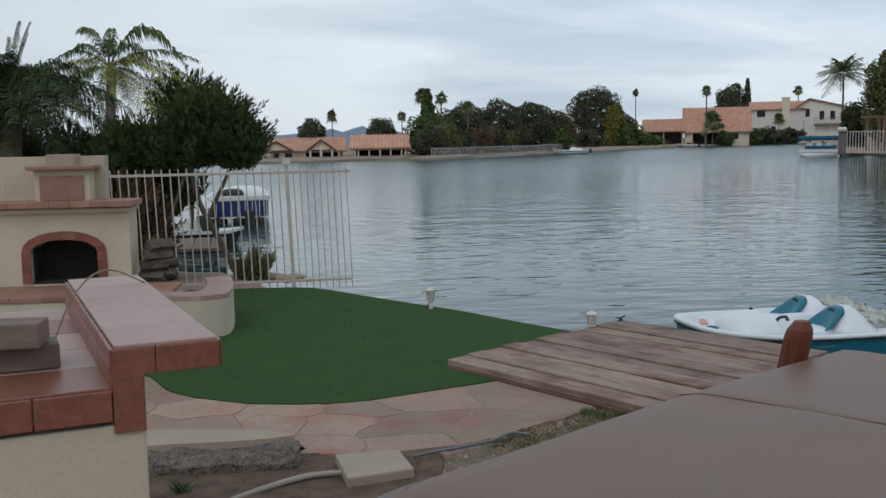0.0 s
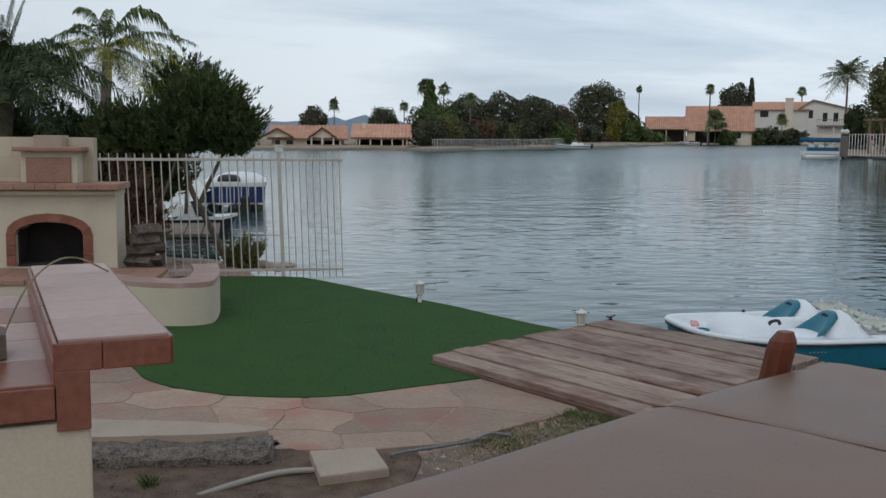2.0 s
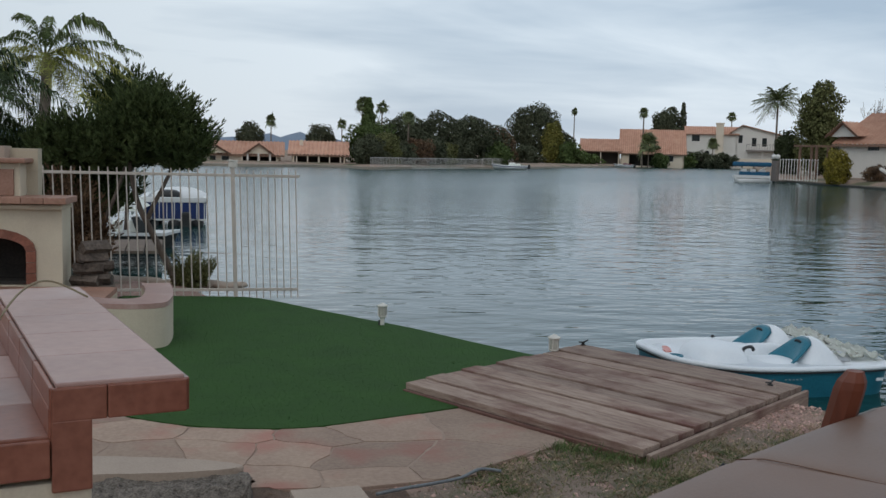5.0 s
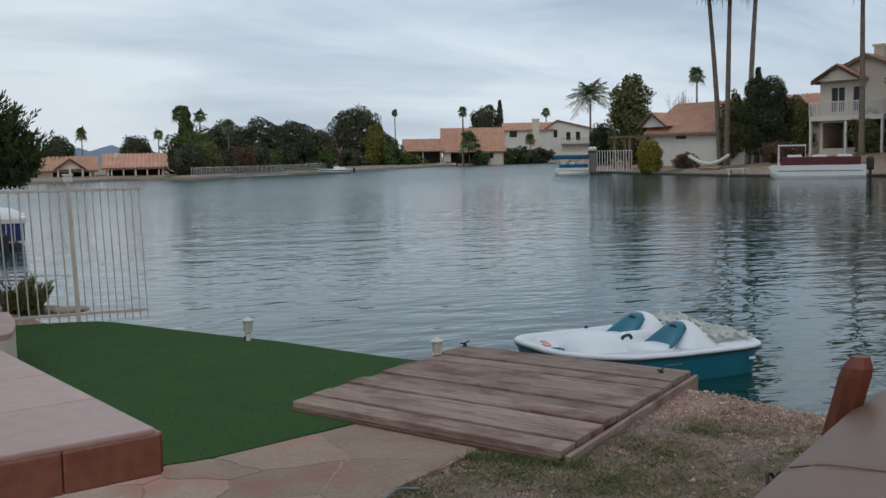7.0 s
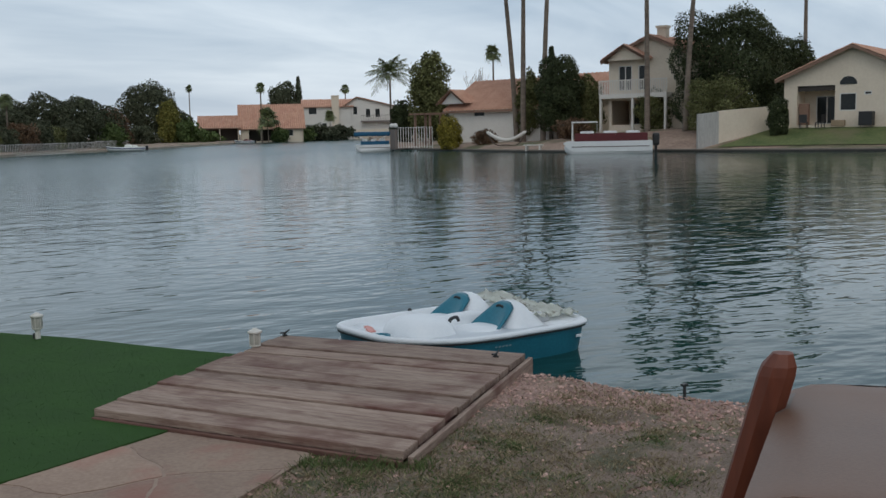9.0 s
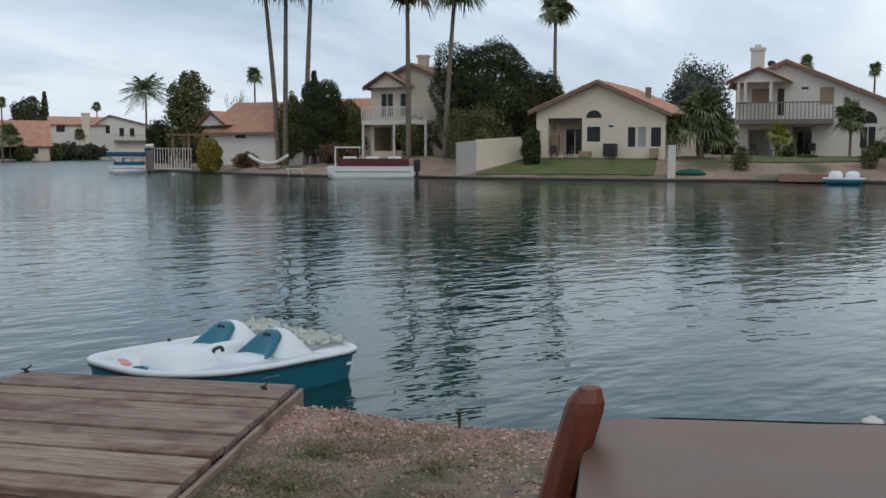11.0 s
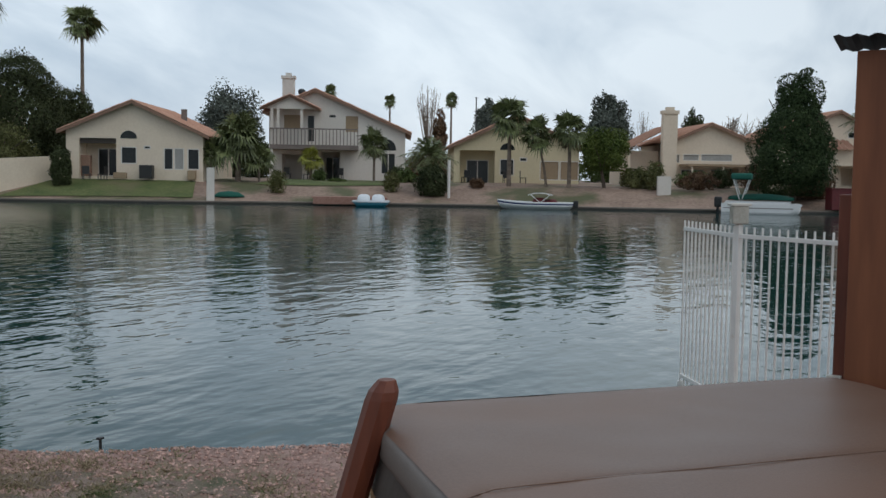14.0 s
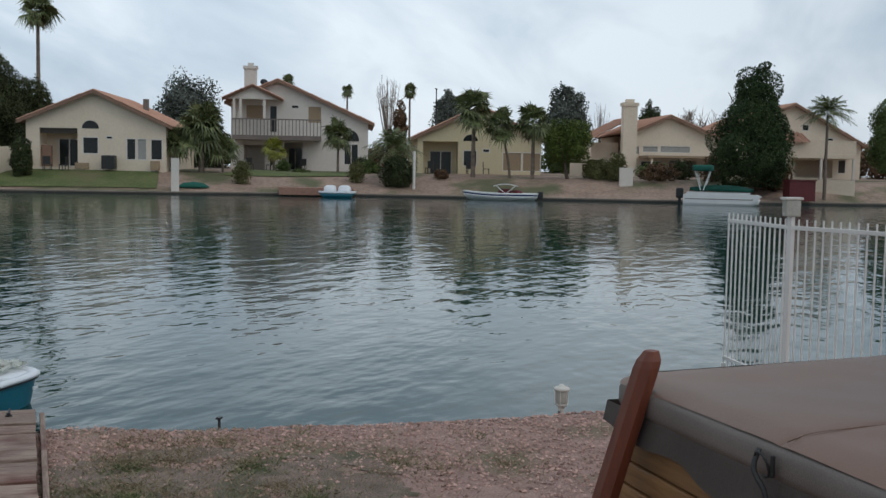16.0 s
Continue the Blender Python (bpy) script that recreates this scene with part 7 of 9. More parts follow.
def house(P, rz, zb, depth, wallmat, label, tops, wins=(), porches=(), over=0.55):
    """A house whose gable faces the lake. Heights are given above the sea of the plan; tops: the gable's corners."""
    h = thing("house", label, "house", (P[0], P[1], zb), rz, group="lakeside houses")
    tops = [(s, z - zb) for s, z in tops]
    wins = [(a, b, c - zb, d - zb, *r) for a, b, c, d, *r in wins]
    porches = [(a, b, c - zb, d - zb, *r) for a, b, c, d, *r in porches]
    sl, sr = tops[0][0] + over, tops[-1][0] - over
    def zat(s):
        for (a, za), (b, zb2) in zip(tops, tops[1:]):
            if a <= s <= b:
                return za + (zb2 - za) * (s - a) / (b - a)
        return tops[-1][1]
    wall_tops = [(sl, zat(sl) - 0.1)] + [(s, z - 0.1) for s, z in tops[1:-1]] + [(sr, zat(sr) - 0.1)]
    holes = [w[:4] for w in wins if not (len(w) > 4 and w[4] == "arch")] + [(p[0], p[1], p[2], p[3]) for p in porches]
    bm = nb(); facade(bm, sl, sr, -1.0, wall_tops, holes); part("wall", bm, wallmat, h, "front gable wall")
    for s in (sl, sr):
        bm = nb(); box(bm, (s + (0.12 if s == sl else -0.12), depth / 2 + 0.13, (zat(s) - 1.1) / 2), (0.24, depth - 0.3, zat(s) + 0.9)); part("wall", bm, wallmat, h)
    bm = nb(); facade(bm, sl, sr, -1.0, wall_tops, []); ob = part("wall", bm, wallmat, h); ob.matrix_local = pose(0, depth, 0)
    # dark panel gives the rooms behind the openings their shade by colour
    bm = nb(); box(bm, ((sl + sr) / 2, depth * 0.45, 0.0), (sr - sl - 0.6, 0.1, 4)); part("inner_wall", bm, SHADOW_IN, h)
    for (a, za), (b, zb2) in zip(tops, tops[1:]):
        bm = nb()
        wave_roof(bm, (a, -over, za), (a, depth + over, za), (b, depth + over, zb2), (b, -over, zb2)) if za < zb2 else wave_roof(bm, (b, -over, zb2), (b, depth + over, zb2), (a, depth + over, za), (a, -over, za))
        part("roof", bm, ROOFTILE, h, "clay tile roof slope")
        bm = nb()
        lo = [(a, za - 0.26), (b, zb2 - 0.26), (b, zb2 - 0.02), (a, za - 0.02)]
        v0 = [bm.verts.new((x, -over, z)) for x, z in lo]; v1 = [bm.verts.new((x, -over + 0.08, z)) for x, z in lo]
        bm.faces.new(v0); bm.faces.new(v1[::-1])
        for k in range(4):
            bm.faces.new((v0[k], v1[k], v1[(k + 1) % 4], v0[(k + 1) % 4]))
        bmesh.ops.recalc_face_normals(bm, faces=bm.faces[:])
        part("barge_board", bm, FASCIA, h)
        bm = nb()
        q = [bm.verts.new(p) for p in ((a, -over, za - 0.16), (b, -over, zb2 - 0.16), (b, depth + over, zb2 - 0.16), (a, depth + over, za - 0.16))]
        bm.faces.new(q); part("soffit", bm, FASCIA, h)
    for w in wins:
        kind = w[4] if len(w) > 4 else ""
        add_window(h, *w[:4], y=0.0, pane={"blind": BLIND, "dark": SHADOW_IN, "pale": PALEPANE}.get(kind), arch=kind == "arch", mullions=1 if kind == "double" else 0)
    for p in porches:
        a, b, c, d = p[:4]
        dep = 1.7 * (p[4] if len(p) > 4 else 2.0)
        bm = nb()
        box(bm, ((a + b) / 2, dep + 0.1, (c + d) / 2), (b - a + 0.4, 0.15, d - c + 0.4)); box(bm, (a - 0.1, dep / 2 + 0.14, (c + d) / 2), (0.18, dep - 0.2, d - c)); box(bm, (b + 0.1, dep / 2 + 0.14, (c + d) / 2), (0.18, dep - 0.2, d - c))
        box(bm, ((a + b) / 2, dep / 2 + 0.14, d + 0.06), (b - a, dep - 0.2, 0.1)); box(bm, ((a + b) / 2, dep / 2 + 0.1, c - 0.06), (b - a, dep - 0.2, 0.1))
        part("porch", bm, wallmat, h, "recessed porch")
        if len(p) > 5:
            e, f2, hh = p[5]
            add_window(h, e, f2, c + 0.02, c + hh, y=dep - 0.12, mullions=1)
    return h


PALEBOARD = mat("pale grey boards", (0.36, 0.34, 0.32), (0.50, 0.48, 0.45), 0.9, scale=3, fine=12, bump=0.3, stretch=(4, 4, 0.3))
DECKGREY = mat("grey balcony timber", (0.16, 0.135, 0.12), (0.24, 0.20, 0.18), 0.85, scale=1, fine=8)
VZ = -68.3
A = house((61.14, 53.73), VZ, 1.3, 13, STUCCO_FAR, "cream single-storey gabled house with a clay tile roof", [(-0.1, 4.85), (5.46, 7.2), (11.2, 4.6)],
          [(4.52, 5.71, 2.43, 3.72), (7.72, 8.45, 2.03, 3.67), (8.5, 9.25, 2.03, 3.67, "pale"), (9.5, 10.4, 2.05, 3.64), (4.5, 5.74, 4.34, 4.92, "arch"), (6.22, 6.76, 3.54, 3.82)],
          [(1.42, 4.18, 1.45, 4.33, 1.1, (2.3, 3.9, 2.15))])
bm = nb(); box(bm, (6.6, -0.6, 0.55), (0.95, 0.8, 1.0), bevel=0.05); part("cooler_unit", bm, DARK, A, "dark box unit beside the wall")
bm = nb(); box(bm, (8.2, 5.0, 5.1), (0.4, 0.4, 1.0)); part("chimney", bm, DECKGREY, A)
bm = nb(); box(bm, (1.80, 0.55, 0.95), (0.70, 0.5, 1.6), bevel=0.04); part("porch_cabinet", bm, FASCIA, A, "dark cabinet in the porch")
# dark strip put in as the shade under the porch beam
bm = nb(); box(bm, (2.8, 0.16, 2.84), (2.70, 0.06, 0.42), bevel=0.02); part("porch_shade_strip", bm, SHADOW_IN, A, "dark strip painted as shade under the porch beam")
bm = nb(); box(bm, (4.6, -0.5, 0.25), (0.95, 0.4, 0.45), bevel=0.05); part("planter_box", bm, BLIND, A, "brown planter box by the wall")
bm = nb(); box(bm, (9.9, -0.35, 0.35), (0.6, 0.5, 0.7), bevel=0.05); part("storage_tub", bm, BLIND, A, "brown garden tub")
B = house((79.06, 45.37), VZ, 1.35, 13, STUCCO_WHITE, "white two-storey house with a wooden balcony and tile roof", [(-1.1, 7.35), (3.54, 9.45), (12.1, 5.7)],
          [(0.70, 2.32, 5.87, 7.2, "blind"), (2.8, 3.5, 4.75, 7.15), (6.16, 7.41, 5.63, 7.18, "blind"), (4.7, 5.4, 6.9, 7.25), (9.3, 10.75, 4.12, 5.1, "arch"), (9.4, 10.7, 2.0, 3.9, "double")],
          [(0.6, 2.4, 1.4, 3.65, 1.5), (4.1, 5.75, 1.4, 3.9, 1.5, (4.3, 5.6, 2.1))])


def balcony(h, zb, s0, s1, zf, zr, out, rail, n, posts, solid=False):
    bm = nb(); box(bm, ((s0 + s1) / 2, -out / 2, zf - zb - 0.2), (s1 - s0, out, 0.4), bevel=0.02); part("balcony_floor", bm, rail, h, "deep balcony slab")
    bm = nb(); box(bm, ((s0 + s1) / 2, -out + 0.04, zr - zb), (s1 - s0, 0.1, 0.1)); part("hand_rail", bm, rail, h)
    if solid:
        bm = nb(); box(bm, ((s0 + s1) / 2, -out + 0.05, (zf + zr) / 2 - zb), (s1 - s0, 0.08, zr - zf - 0.1)); part("balcony_panel", bm, rail, h)
    else:
        bm = nb(); box(bm, (0, 0, (zr - zf) / 2), (0.07, 0.05, zr - zf)); first = part("baluster", bm, rail, h)
        for i in range(n):
            o = first if i == 0 else new("baluster", first.data)
            o.parent = h
            o.matrix_local = pose(s0 + (s1 - s0) * i / (n - 1), -out + 0.04, zf - zb)
    for s in posts:
        bm = nb(); box(bm, (s, -out + 0.15, (zf - 0.4 - zb) / 2 - 0.3), (0.2, 0.2, zf - 0.4 - zb + 0.6)); part("post", bm, STUCCO_WHITE, h)


balcony(B, 1.35, -0.25, 7.4, 4.45, 5.84, 1.9, DECKGREY, 26, (-0.1, 3.8), False)


def porch_gable(h, zb, s0, s1, ze, zp, out, posts=(), zf=0.0, wallmat=None):
    sm = (s0 + s1) / 2
    for a, za, b, zb2 in ((s0, ze, sm, zp), (s1, ze, sm, zp)):
        bm = nb(); wave_roof(bm, (a, -out, za - zb), (a, 2.0, za - zb), (b, 2.0, zb2 - zb), (b, -out, zb2 - zb)); part("roof", bm, ROOFTILE, h)
        bm = nb()
        v0 = [bm.verts.new(p) for p in ((a, -out, za - zb - 0.25), (b, -out, zb2 - zb - 0.25), (b, -out, zb2 - zb), (a, -out, za - zb))]
        bm.faces.new(v0); bmesh.ops.solidify(bm, geom=bm.faces[:], thickness=0.08); part("barge_board", bm, FASCIA, h)
    bm = nb(); facade(bm, s0 + 0.5, s1 - 0.5, ze - zb - 0.05, [(s0 + 0.5, ze - zb + 0.0), (sm, zp - zb - 0.12), (s1 - 0.5, ze - zb + 0.0)], [], 0.15)
    ob = part("wall", bm, wallmat or STUCCO_WHITE, h); ob.matrix_local = pose(0, -out + 0.35, 0)
    for s in posts:
        bm = nb(); box(bm, (s, -out + 0.45, (zf + ze) / 2 - zb), (0.22, 0.22, ze - zf)); part("post", bm, STUCCO_WHITE, h)


porch_gable(B, 1.35, -1.1, 4.1, 7.6, 8.8, 2.1, (-0.1, 0.45, 2.5), 4.45)
bm = nb(); box(bm, (1.0, 1.5, 8.3), (1.05, 0.9, 2.0)); box(bm, (1.0, 1.5, 9.2), (1.25, 1.1, 0.25)); box(bm, (1.0, 1.5, 9.45), (0.5, 0.5, 0.3)); part("chimney", bm, STUCCO_WHITE, B, "white stucco chimney")
C = house((79.85, 29.08), VZ, 0.95, 13, STUCCO_YEL, "yellow single-storey gabled house with a clay tile roof", [(-0.3, 4.4), (5.56, 7.2), (11.4, 4.35)],
          [(4.14, 5.35, 2.05, 3.43), (7.54, 9.2, 1.69, 3.32, "blind"), (9.25, 10.87, 1.69, 3.32, "blind"), (4.15, 5.38, 4.2, 4.75, "arch"), (5.81, 6.46, 3.23, 3.58)], [(0.74, 3.71, 1.1, 4.12, 0.9, (1.39, 3.31, 2.25))])
# D's pale panes have the sky's reflection in their colour
D = house((90.84, 12.54), VZ, 0.9, 12, STUCCO_FAR, "cream house with a tall chimney and shaded patio", [(0.0, 5.3), (3.86, 7.0), (8.8, 4.95)],
          [(1.45, 2.93, 3.62, 4.22, "pale"), (3.07, 5.92, 3.6, 4.25, "pale"), (0.66, 1.2, 3.4, 4.2, "pale"), (1.3, 3.4, 1.05, 2.85, "double")], [(4.0, 6.5, 1.0, 2.95, 1.5, (4.2, 6.3, 1.9))])
bm = nb(); box(bm, (0.05, -0.4, 3.2), (1.25, 0.9, 7.4)); box(bm, (0.05, -0.4, 6.95), (1.45, 1.1, 0.3)); box(bm, (0.05, -0.4, 7.25), (0.7, 0.6, 0.3)); part("chimney", bm, STUCCO_FAR, D, "tall cream stucco chimney")
bm = nb(); wave_roof(bm, (-3.6, 0.6, 3.6), (-3.6, 9, 3.6), (1.0, 9, 6.0), (1.0, 0.6, 6.0)); part("roof", bm, ROOFTILE, D, "side wing tile roof")
bm = nb(); box(bm, (-1.7, 5.75, 1.4), (3.2, 6.3, 4.4)); part("wall", bm, STUCCO_FAR, D, "side wing wall set back under its roof")
bm = nb(); box(bm, (-3.2, 0.9, 1.4), (0.22, 0.22, 4.2)); part("post", bm, STUCCO_FAR, D)
bm = nb(); box(bm, (5.1, -1.6, 2.3), (8.0, 3.0, 0.20)); part("patio_cover", bm, BLIND, D, "flat tan patio cover")
for s in (1.5, 4.2, 7.0, 8.7):
    bm = nb(); box(bm, (s, -2.9, 0.9), (0.16, 0.16, 2.8)); part("post", bm, STUCCO_FAR, D)
E = house((97.44, -1.09), VZ, 1.5, 12, STUCCO_FAR, "two-storey cream house with a balcony behind the palm", [(-5.0, 5.9), (0.81, 8.4), (8.0, 4.5)],
          [(1.7, 2.4, 5.9, 6.5), (4.2, 4.8, 3.9, 5.3), (-0.2, 0.5, 4.2, 6.0), (5.3, 6.1, 2.0, 3.3, "dark")], [(1.2, 4.8, 1.6, 3.2, 1.5)])
balcony(E, 1.5, -0.5, 6.2, 3.75, 4.95, 1.6, STUCCO_FAR, 22, (-0.4, 3.0, 6.1), True)
bm = nb(); wave_roof(bm, (-4.2, -2.2, 3.3), (1.6, -2.2, 3.3), (1.6, 0.1, 4.3), (-4.2, 0.1, 4.3)); part("roof", bm, ROOFTILE, E, "low front roof")
J = house((59.1, 71.3), VZ, 1.6, 12, STUCCO_FAR, "cream two-storey house with a white balcony", [(-0.2, 7.35), (4.44, 9.42), (9.0, 7.4)],
          [(1.3, 2.6, 4.75, 6.9, "double"), (3.2, 4.3, 4.75, 6.9)], [(0.6, 5.5, 1.75, 3.9, 2.0, (1.0, 4.6, 1.95))])
porch_gable(J, 1.6, 0.1, 4.6, 7.4, 8.7, 1.2, (), 4.4, STUCCO_FAR)
balcony(J, 1.6, 0.05, 6.45, 4.45, 5.6, 1.3, STUCCO_WHITE, 40, (0.15, 3.24, 6.3))
bm = nb(); box(bm, (4.6, 2.0, 7.8), (0.8, 0.8, 1.6)); box(bm, (4.6, 2.0, 8.6), (1.0, 1.0, 0.2)); part("chimney", bm, STUCCO_FAR, J, "cream stucco chimney")


def long_house(P, rz, zb, width, depth, eave, ridge, wallmat, label, wins=(), porch=None):
    """A house whose roof slope faces the lake."""
    h = thing("house", label, "house", (P[0], P[1], zb), rz, group="lakeside houses")
    e, r = eave - zb, ridge - zb
    holes = [(a, b, c - zb, d - zb) for a, b, c, d, *_ in wins] + ([(porch[0], porch[1], 0.05, porch[2] - zb)] if porch else [])
    bm = nb(); facade(bm, 0.3, width - 0.3, -1.0, [(0.3, e - 0.05), (width - 0.3, e - 0.05)], holes); part("wall", bm, wallmat, h, "front wall")
    for s in (0.3, width - 0.3):
        bm = nb(); facade(bm, 0, depth, -1.0, [(0, e - 0.05), (depth / 2, r - 0.15), (depth, e - 0.05)], [], 0.25)
        ob = part("wall", bm, wallmat, h); ob.matrix_local = pose(s + (0.0 if s > 1 else 0.25), 0, 0, 0, 0, 90)
    bm = nb(); box(bm, (width / 2, depth, (e - 1) / 2), (width - 0.6, 0.25, e + 0.9)); part("wall", bm, wallmat, h)
    for y0, y1 in ((-0.5, depth / 2), (depth + 0.5, depth / 2)):
        bm = nb(); wave_roof(bm, (-0.2, y0, e - 0.1), (width + 0.2, y0, e - 0.1), (width + 0.2, y1, r), (-0.2, y1, r), rows=8); part("roof", bm, ROOFTILE, h, "clay tile roof slope")
    bm = nb(); box(bm, (width / 2, -0.48, e - 0.24), (width + 0.4, 0.06, 0.2)); part("fascia", bm, FASCIA, h)
    for a, b, c, d, *k in wins:
        add_window(h, a, b, c - zb, d - zb, pane={"blind": BLIND}.get(k[0] if k else ""))
    if porch:
        a, b, c = porch
        # back wall darkened in colour as the patio's shade
        bm = nb(); box(bm, ((a + b) / 2, 2.4, (c - zb) / 2), (b - a + 0.5, 0.15, c - zb)); part("porch_wall", bm, SHADOW_IN, h, "patio back wall coloured dark for shade")
        for k in range(3):
            bm = nb(); box(bm, (a + (b - a) * k / 2, -0.2, (c - zb) / 2), (0.18, 0.18, c - zb)); part("post", bm, wallmat, h)
    return h


I = long_house((54.0, 90.24), VZ, 0.4, 12.5, 11, 3.65, 6.75, STUCCO_WHITE, "white lakeside house with a broad clay tile roof", [(3.4, 4.8, 2.9, 3.4)])
porch_gable(I, 0.4, -0.9, 2.8, 4.3, 5.7, 0.6, (), 0.4)
long_house((62.4, 83.6), VZ, 0.8, 9.0, 9, 4.6, 7.2, STUCCO_FAR, "cream house behind, under a long clay tile roof")
long_house((69.61, 219.81), -20.4, 0.0, 9.07, 8, 3.21, 5.86, STUCCO_FAR, "low far house with a shaded patio under clay tiles", [], (0.7, 8.57, 2.96))
long_house((77.85, 216.82), -20.4, 0.0, 14.36, 12, 2.83, 8.25, STUCCO_FAR, "far cream house under a wide clay tile roof", [(9.32, 11.84, 1.07, 2.46)], (2.02, 7.56, 2.71))
# white stucco on H and H2 puts the cove's haze into the walls
H = long_house((106.45, 247.69), -23.0, 0.3, 13.23, 10, 8.38, 10.39, STUCCO_WHITE, "far two-storey cream house with a chimney, whitened for haze", [(1.64, 3.78, 6.36, 8.13), (5.04, 6.3, 2.58, 4.09)])
H2 = house((118.17, 242.78), -23.0, 0.3, 9, STUCCO_WHITE, "far cream gabled wing with a balcony, whitened for haze", [(-1.8, 8.63), (1.5, 10.77), (11.6, 8.25)], [(0.5, 1.64, 6.11, 8.25), (3.78, 5.04, 5.35, 7.62), (6.3, 7.56, 5.35, 7.62)])
balcony(H2, 0.3, 2.5, 10.8, 4.47, 5.86, 1.5, DECKGREY, 14, (2.6, 6.5, 10.7))
bm = nb(); box(bm, (8.6, -0.3, 5.0), (1.9, 0.9, 11.6)); box(bm, (8.6, -0.3, 10.7), (2.1, 1.1, 0.35)); part("chimney", bm, STUCCO_FAR, H)
strip_wall = nb(); box(strip_wall, (8.0, -4.0, 0.7), (15.0, 0.25, 2.4)); part("terrace_wall", strip_wall, STUCCO_FAR, H2, "low terrace wall before the house")
F1 = long_house((-7.61, 127.14), -1.5, -0.2, 9.46, 8, 1.05, 2.6, STUCCO_FAR, "far low house with an orange tile roof", [(0.6, 1.4, 0.1, 0.75), (2.0, 3.0, 0.1, 0.75)], (4.5, 8.7, 0.97))
porch_gable(F1, -0.2, -1.0, 3.1, 1.1, 2.22, 1.2, (), -0.2, STUCCO_FAR)
porch_gable(F1, -0.2, 4.8, 8.3, 1.1, 2.35, 1.0, (5.2, 6.5, 7.9), -0.2, STUCCO_FAR)
F2 = long_house((2.63, 127.22), -3.5, -0.2, 7.22, 8, 1.23, 2.82, STUCCO_FAR, "far low house with a tiled roof and posted patio", [], (0.5, 6.8, 1.14))
for k in range(5):
    bm = nb(); box(bm, (0.9 + 1.35 * k, -0.3, 0.4), (0.16, 0.16, 1.3)); part("post", bm, STUCCO_FAR, F2)
bm = nb(); box(bm, (1.4, 2.6, 2.7), (0.45, 0.45, 0.8)); part("chimney", bm, STUCCO_FAR, F2)

# ---- walls, gates and lawns on the far shore ----
def strip(name, a, b, z0, z1, material, label, category, th=0.2):
    bm = nb()
    a, b = Vector(a), Vector(b)
    d = b - a
    n = Vector((-d.y, d.x)).normalized() * th / 2
    prism(bm, [tuple(a - n), tuple(b - n), tuple(b + n), tuple(a + n)], min(z0) - 0.5, [z1[0], z1[1], z1[1], z1[0]])
    return solo(name, bm, material, label, category)


strip("garden_wall", (55.6, 54.5), (61.6, 53.2), (0.6, 1.2), (2.62, 3.0), STUCCO_FAR, "long pale stucco garden wall running down to the lake", "wall")
strip("garden_wall", (53.9, 54.9), (55.6, 54.5), (0.4, 0.6), (2.40, 2.55), PALEBOARD, "pale grey board fence end at the lake", "wall")
strip("wall_pillar", (60.45, 40.55), (60.75, 40.1), (0.2, 0.2), (2.2, 2.2), STUCCO_WHITE, "short white wall end at the shore", "wall", 0.35)
strip("garden_wall", (77.6, -1.8), (77.4, -5.6), (0.2, 0.2), (1.45, 1.45), STUCCO_FAR, "pale low garden wall before the shore house", "wall")
strip("wall_pillar", (73.8, 11.0), (74.2, 10.1), (0.0, 0.0), (2.1, 2.1), STUCCO_WHITE, "white gate pillar at the shore", "wall", 0.3)
bm = nb(); tube(bm, [(69.4, 25.6, -0.2), (69.4, 25.6, 3.05)], 0.11, 8)
solo("white_pole", bm, WHITE_PAINT, "tall white boundary pole at the shore", "pole")


def lawn_patch(pts, material, label, lift=0.06):
    """A patch that follows the bank's slope."""
    bm = nb()
    (x0, y0), (x1, y1), (x2, y2), (x3, y3) = pts
    n = 12
    g = [[None] * (n + 1) for _ in range(n + 1)]
    for j in range(n + 1):
        for i in range(n + 1):
            u2, v2 = i / n, j / n
            x = (x0 * (1 - u2) + x1 * u2) * (1 - v2) + (x3 * (1 - u2) + x2 * u2) * v2
            y = (y0 * (1 - u2) + y1 * u2) * (1 - v2) + (y3 * (1 - u2) + y2 * u2) * v2
            g[j][i] = bm.verts.new((x, y, far_ground(x, y) + lift))
    for j in range(n):
        for i in range(n):
            bm.faces.new((g[j][i], g[j][i + 1], g[j + 1][i + 1], g[j + 1][i]))
    bmesh.ops.recalc_face_normals(bm, faces=bm.faces[:])
    return solo("far_lawn", bm, material, label, "lawn", kind="structure", smooth=True)


lawn_patch(((54.6, 53.6), (60.3, 41.6), (66.0, 45.0), (62.0, 53.5)), FARGRASS, "mown green lawn sloping to the lake")
lawn_patch(((66.5, 40.0), (71.5, 31.0), (77.5, 33.5), (75.0, 42.0)), FARGRASS, "green lawn before the white house")
lawn_patch(((76.0, 209.5), (118.0, 256.0), (121.0, 261.0), (77.0, 214.0)), FARGRASS, "green strip of grass along the far shore")
fence_run("far_fence", (11.4, 114.6), (29.6, 139.0), -0.35, 1.05, "pale metal fence along the far shore", 0.36, group="far fences", thick=0.022)
fence_run("far_fence", (29.7, 139.2), (36.5, 148.7), -0.3, 1.15, "pale metal fence along the far shore", 0.40, group="far fences", thick=0.022)
fence_run("far_gate", (46.3, 86.6), (48.2, 83.4), 0.0, 2.0, "white metal gate and fence at the cove", 0.28, group="far fences", thick=0.03)
gp = thing("gate_pillar", "white gate pillar with two round globe lamps", "pillar", (46.15, 87.2, -0.1))
bm = nb(); box(bm, (0, 0, 0.95), (0.3, 0.9, 1.9), bevel=0.02); part("pillar", bm, DECKGREY, gp, "slim grey pillar")
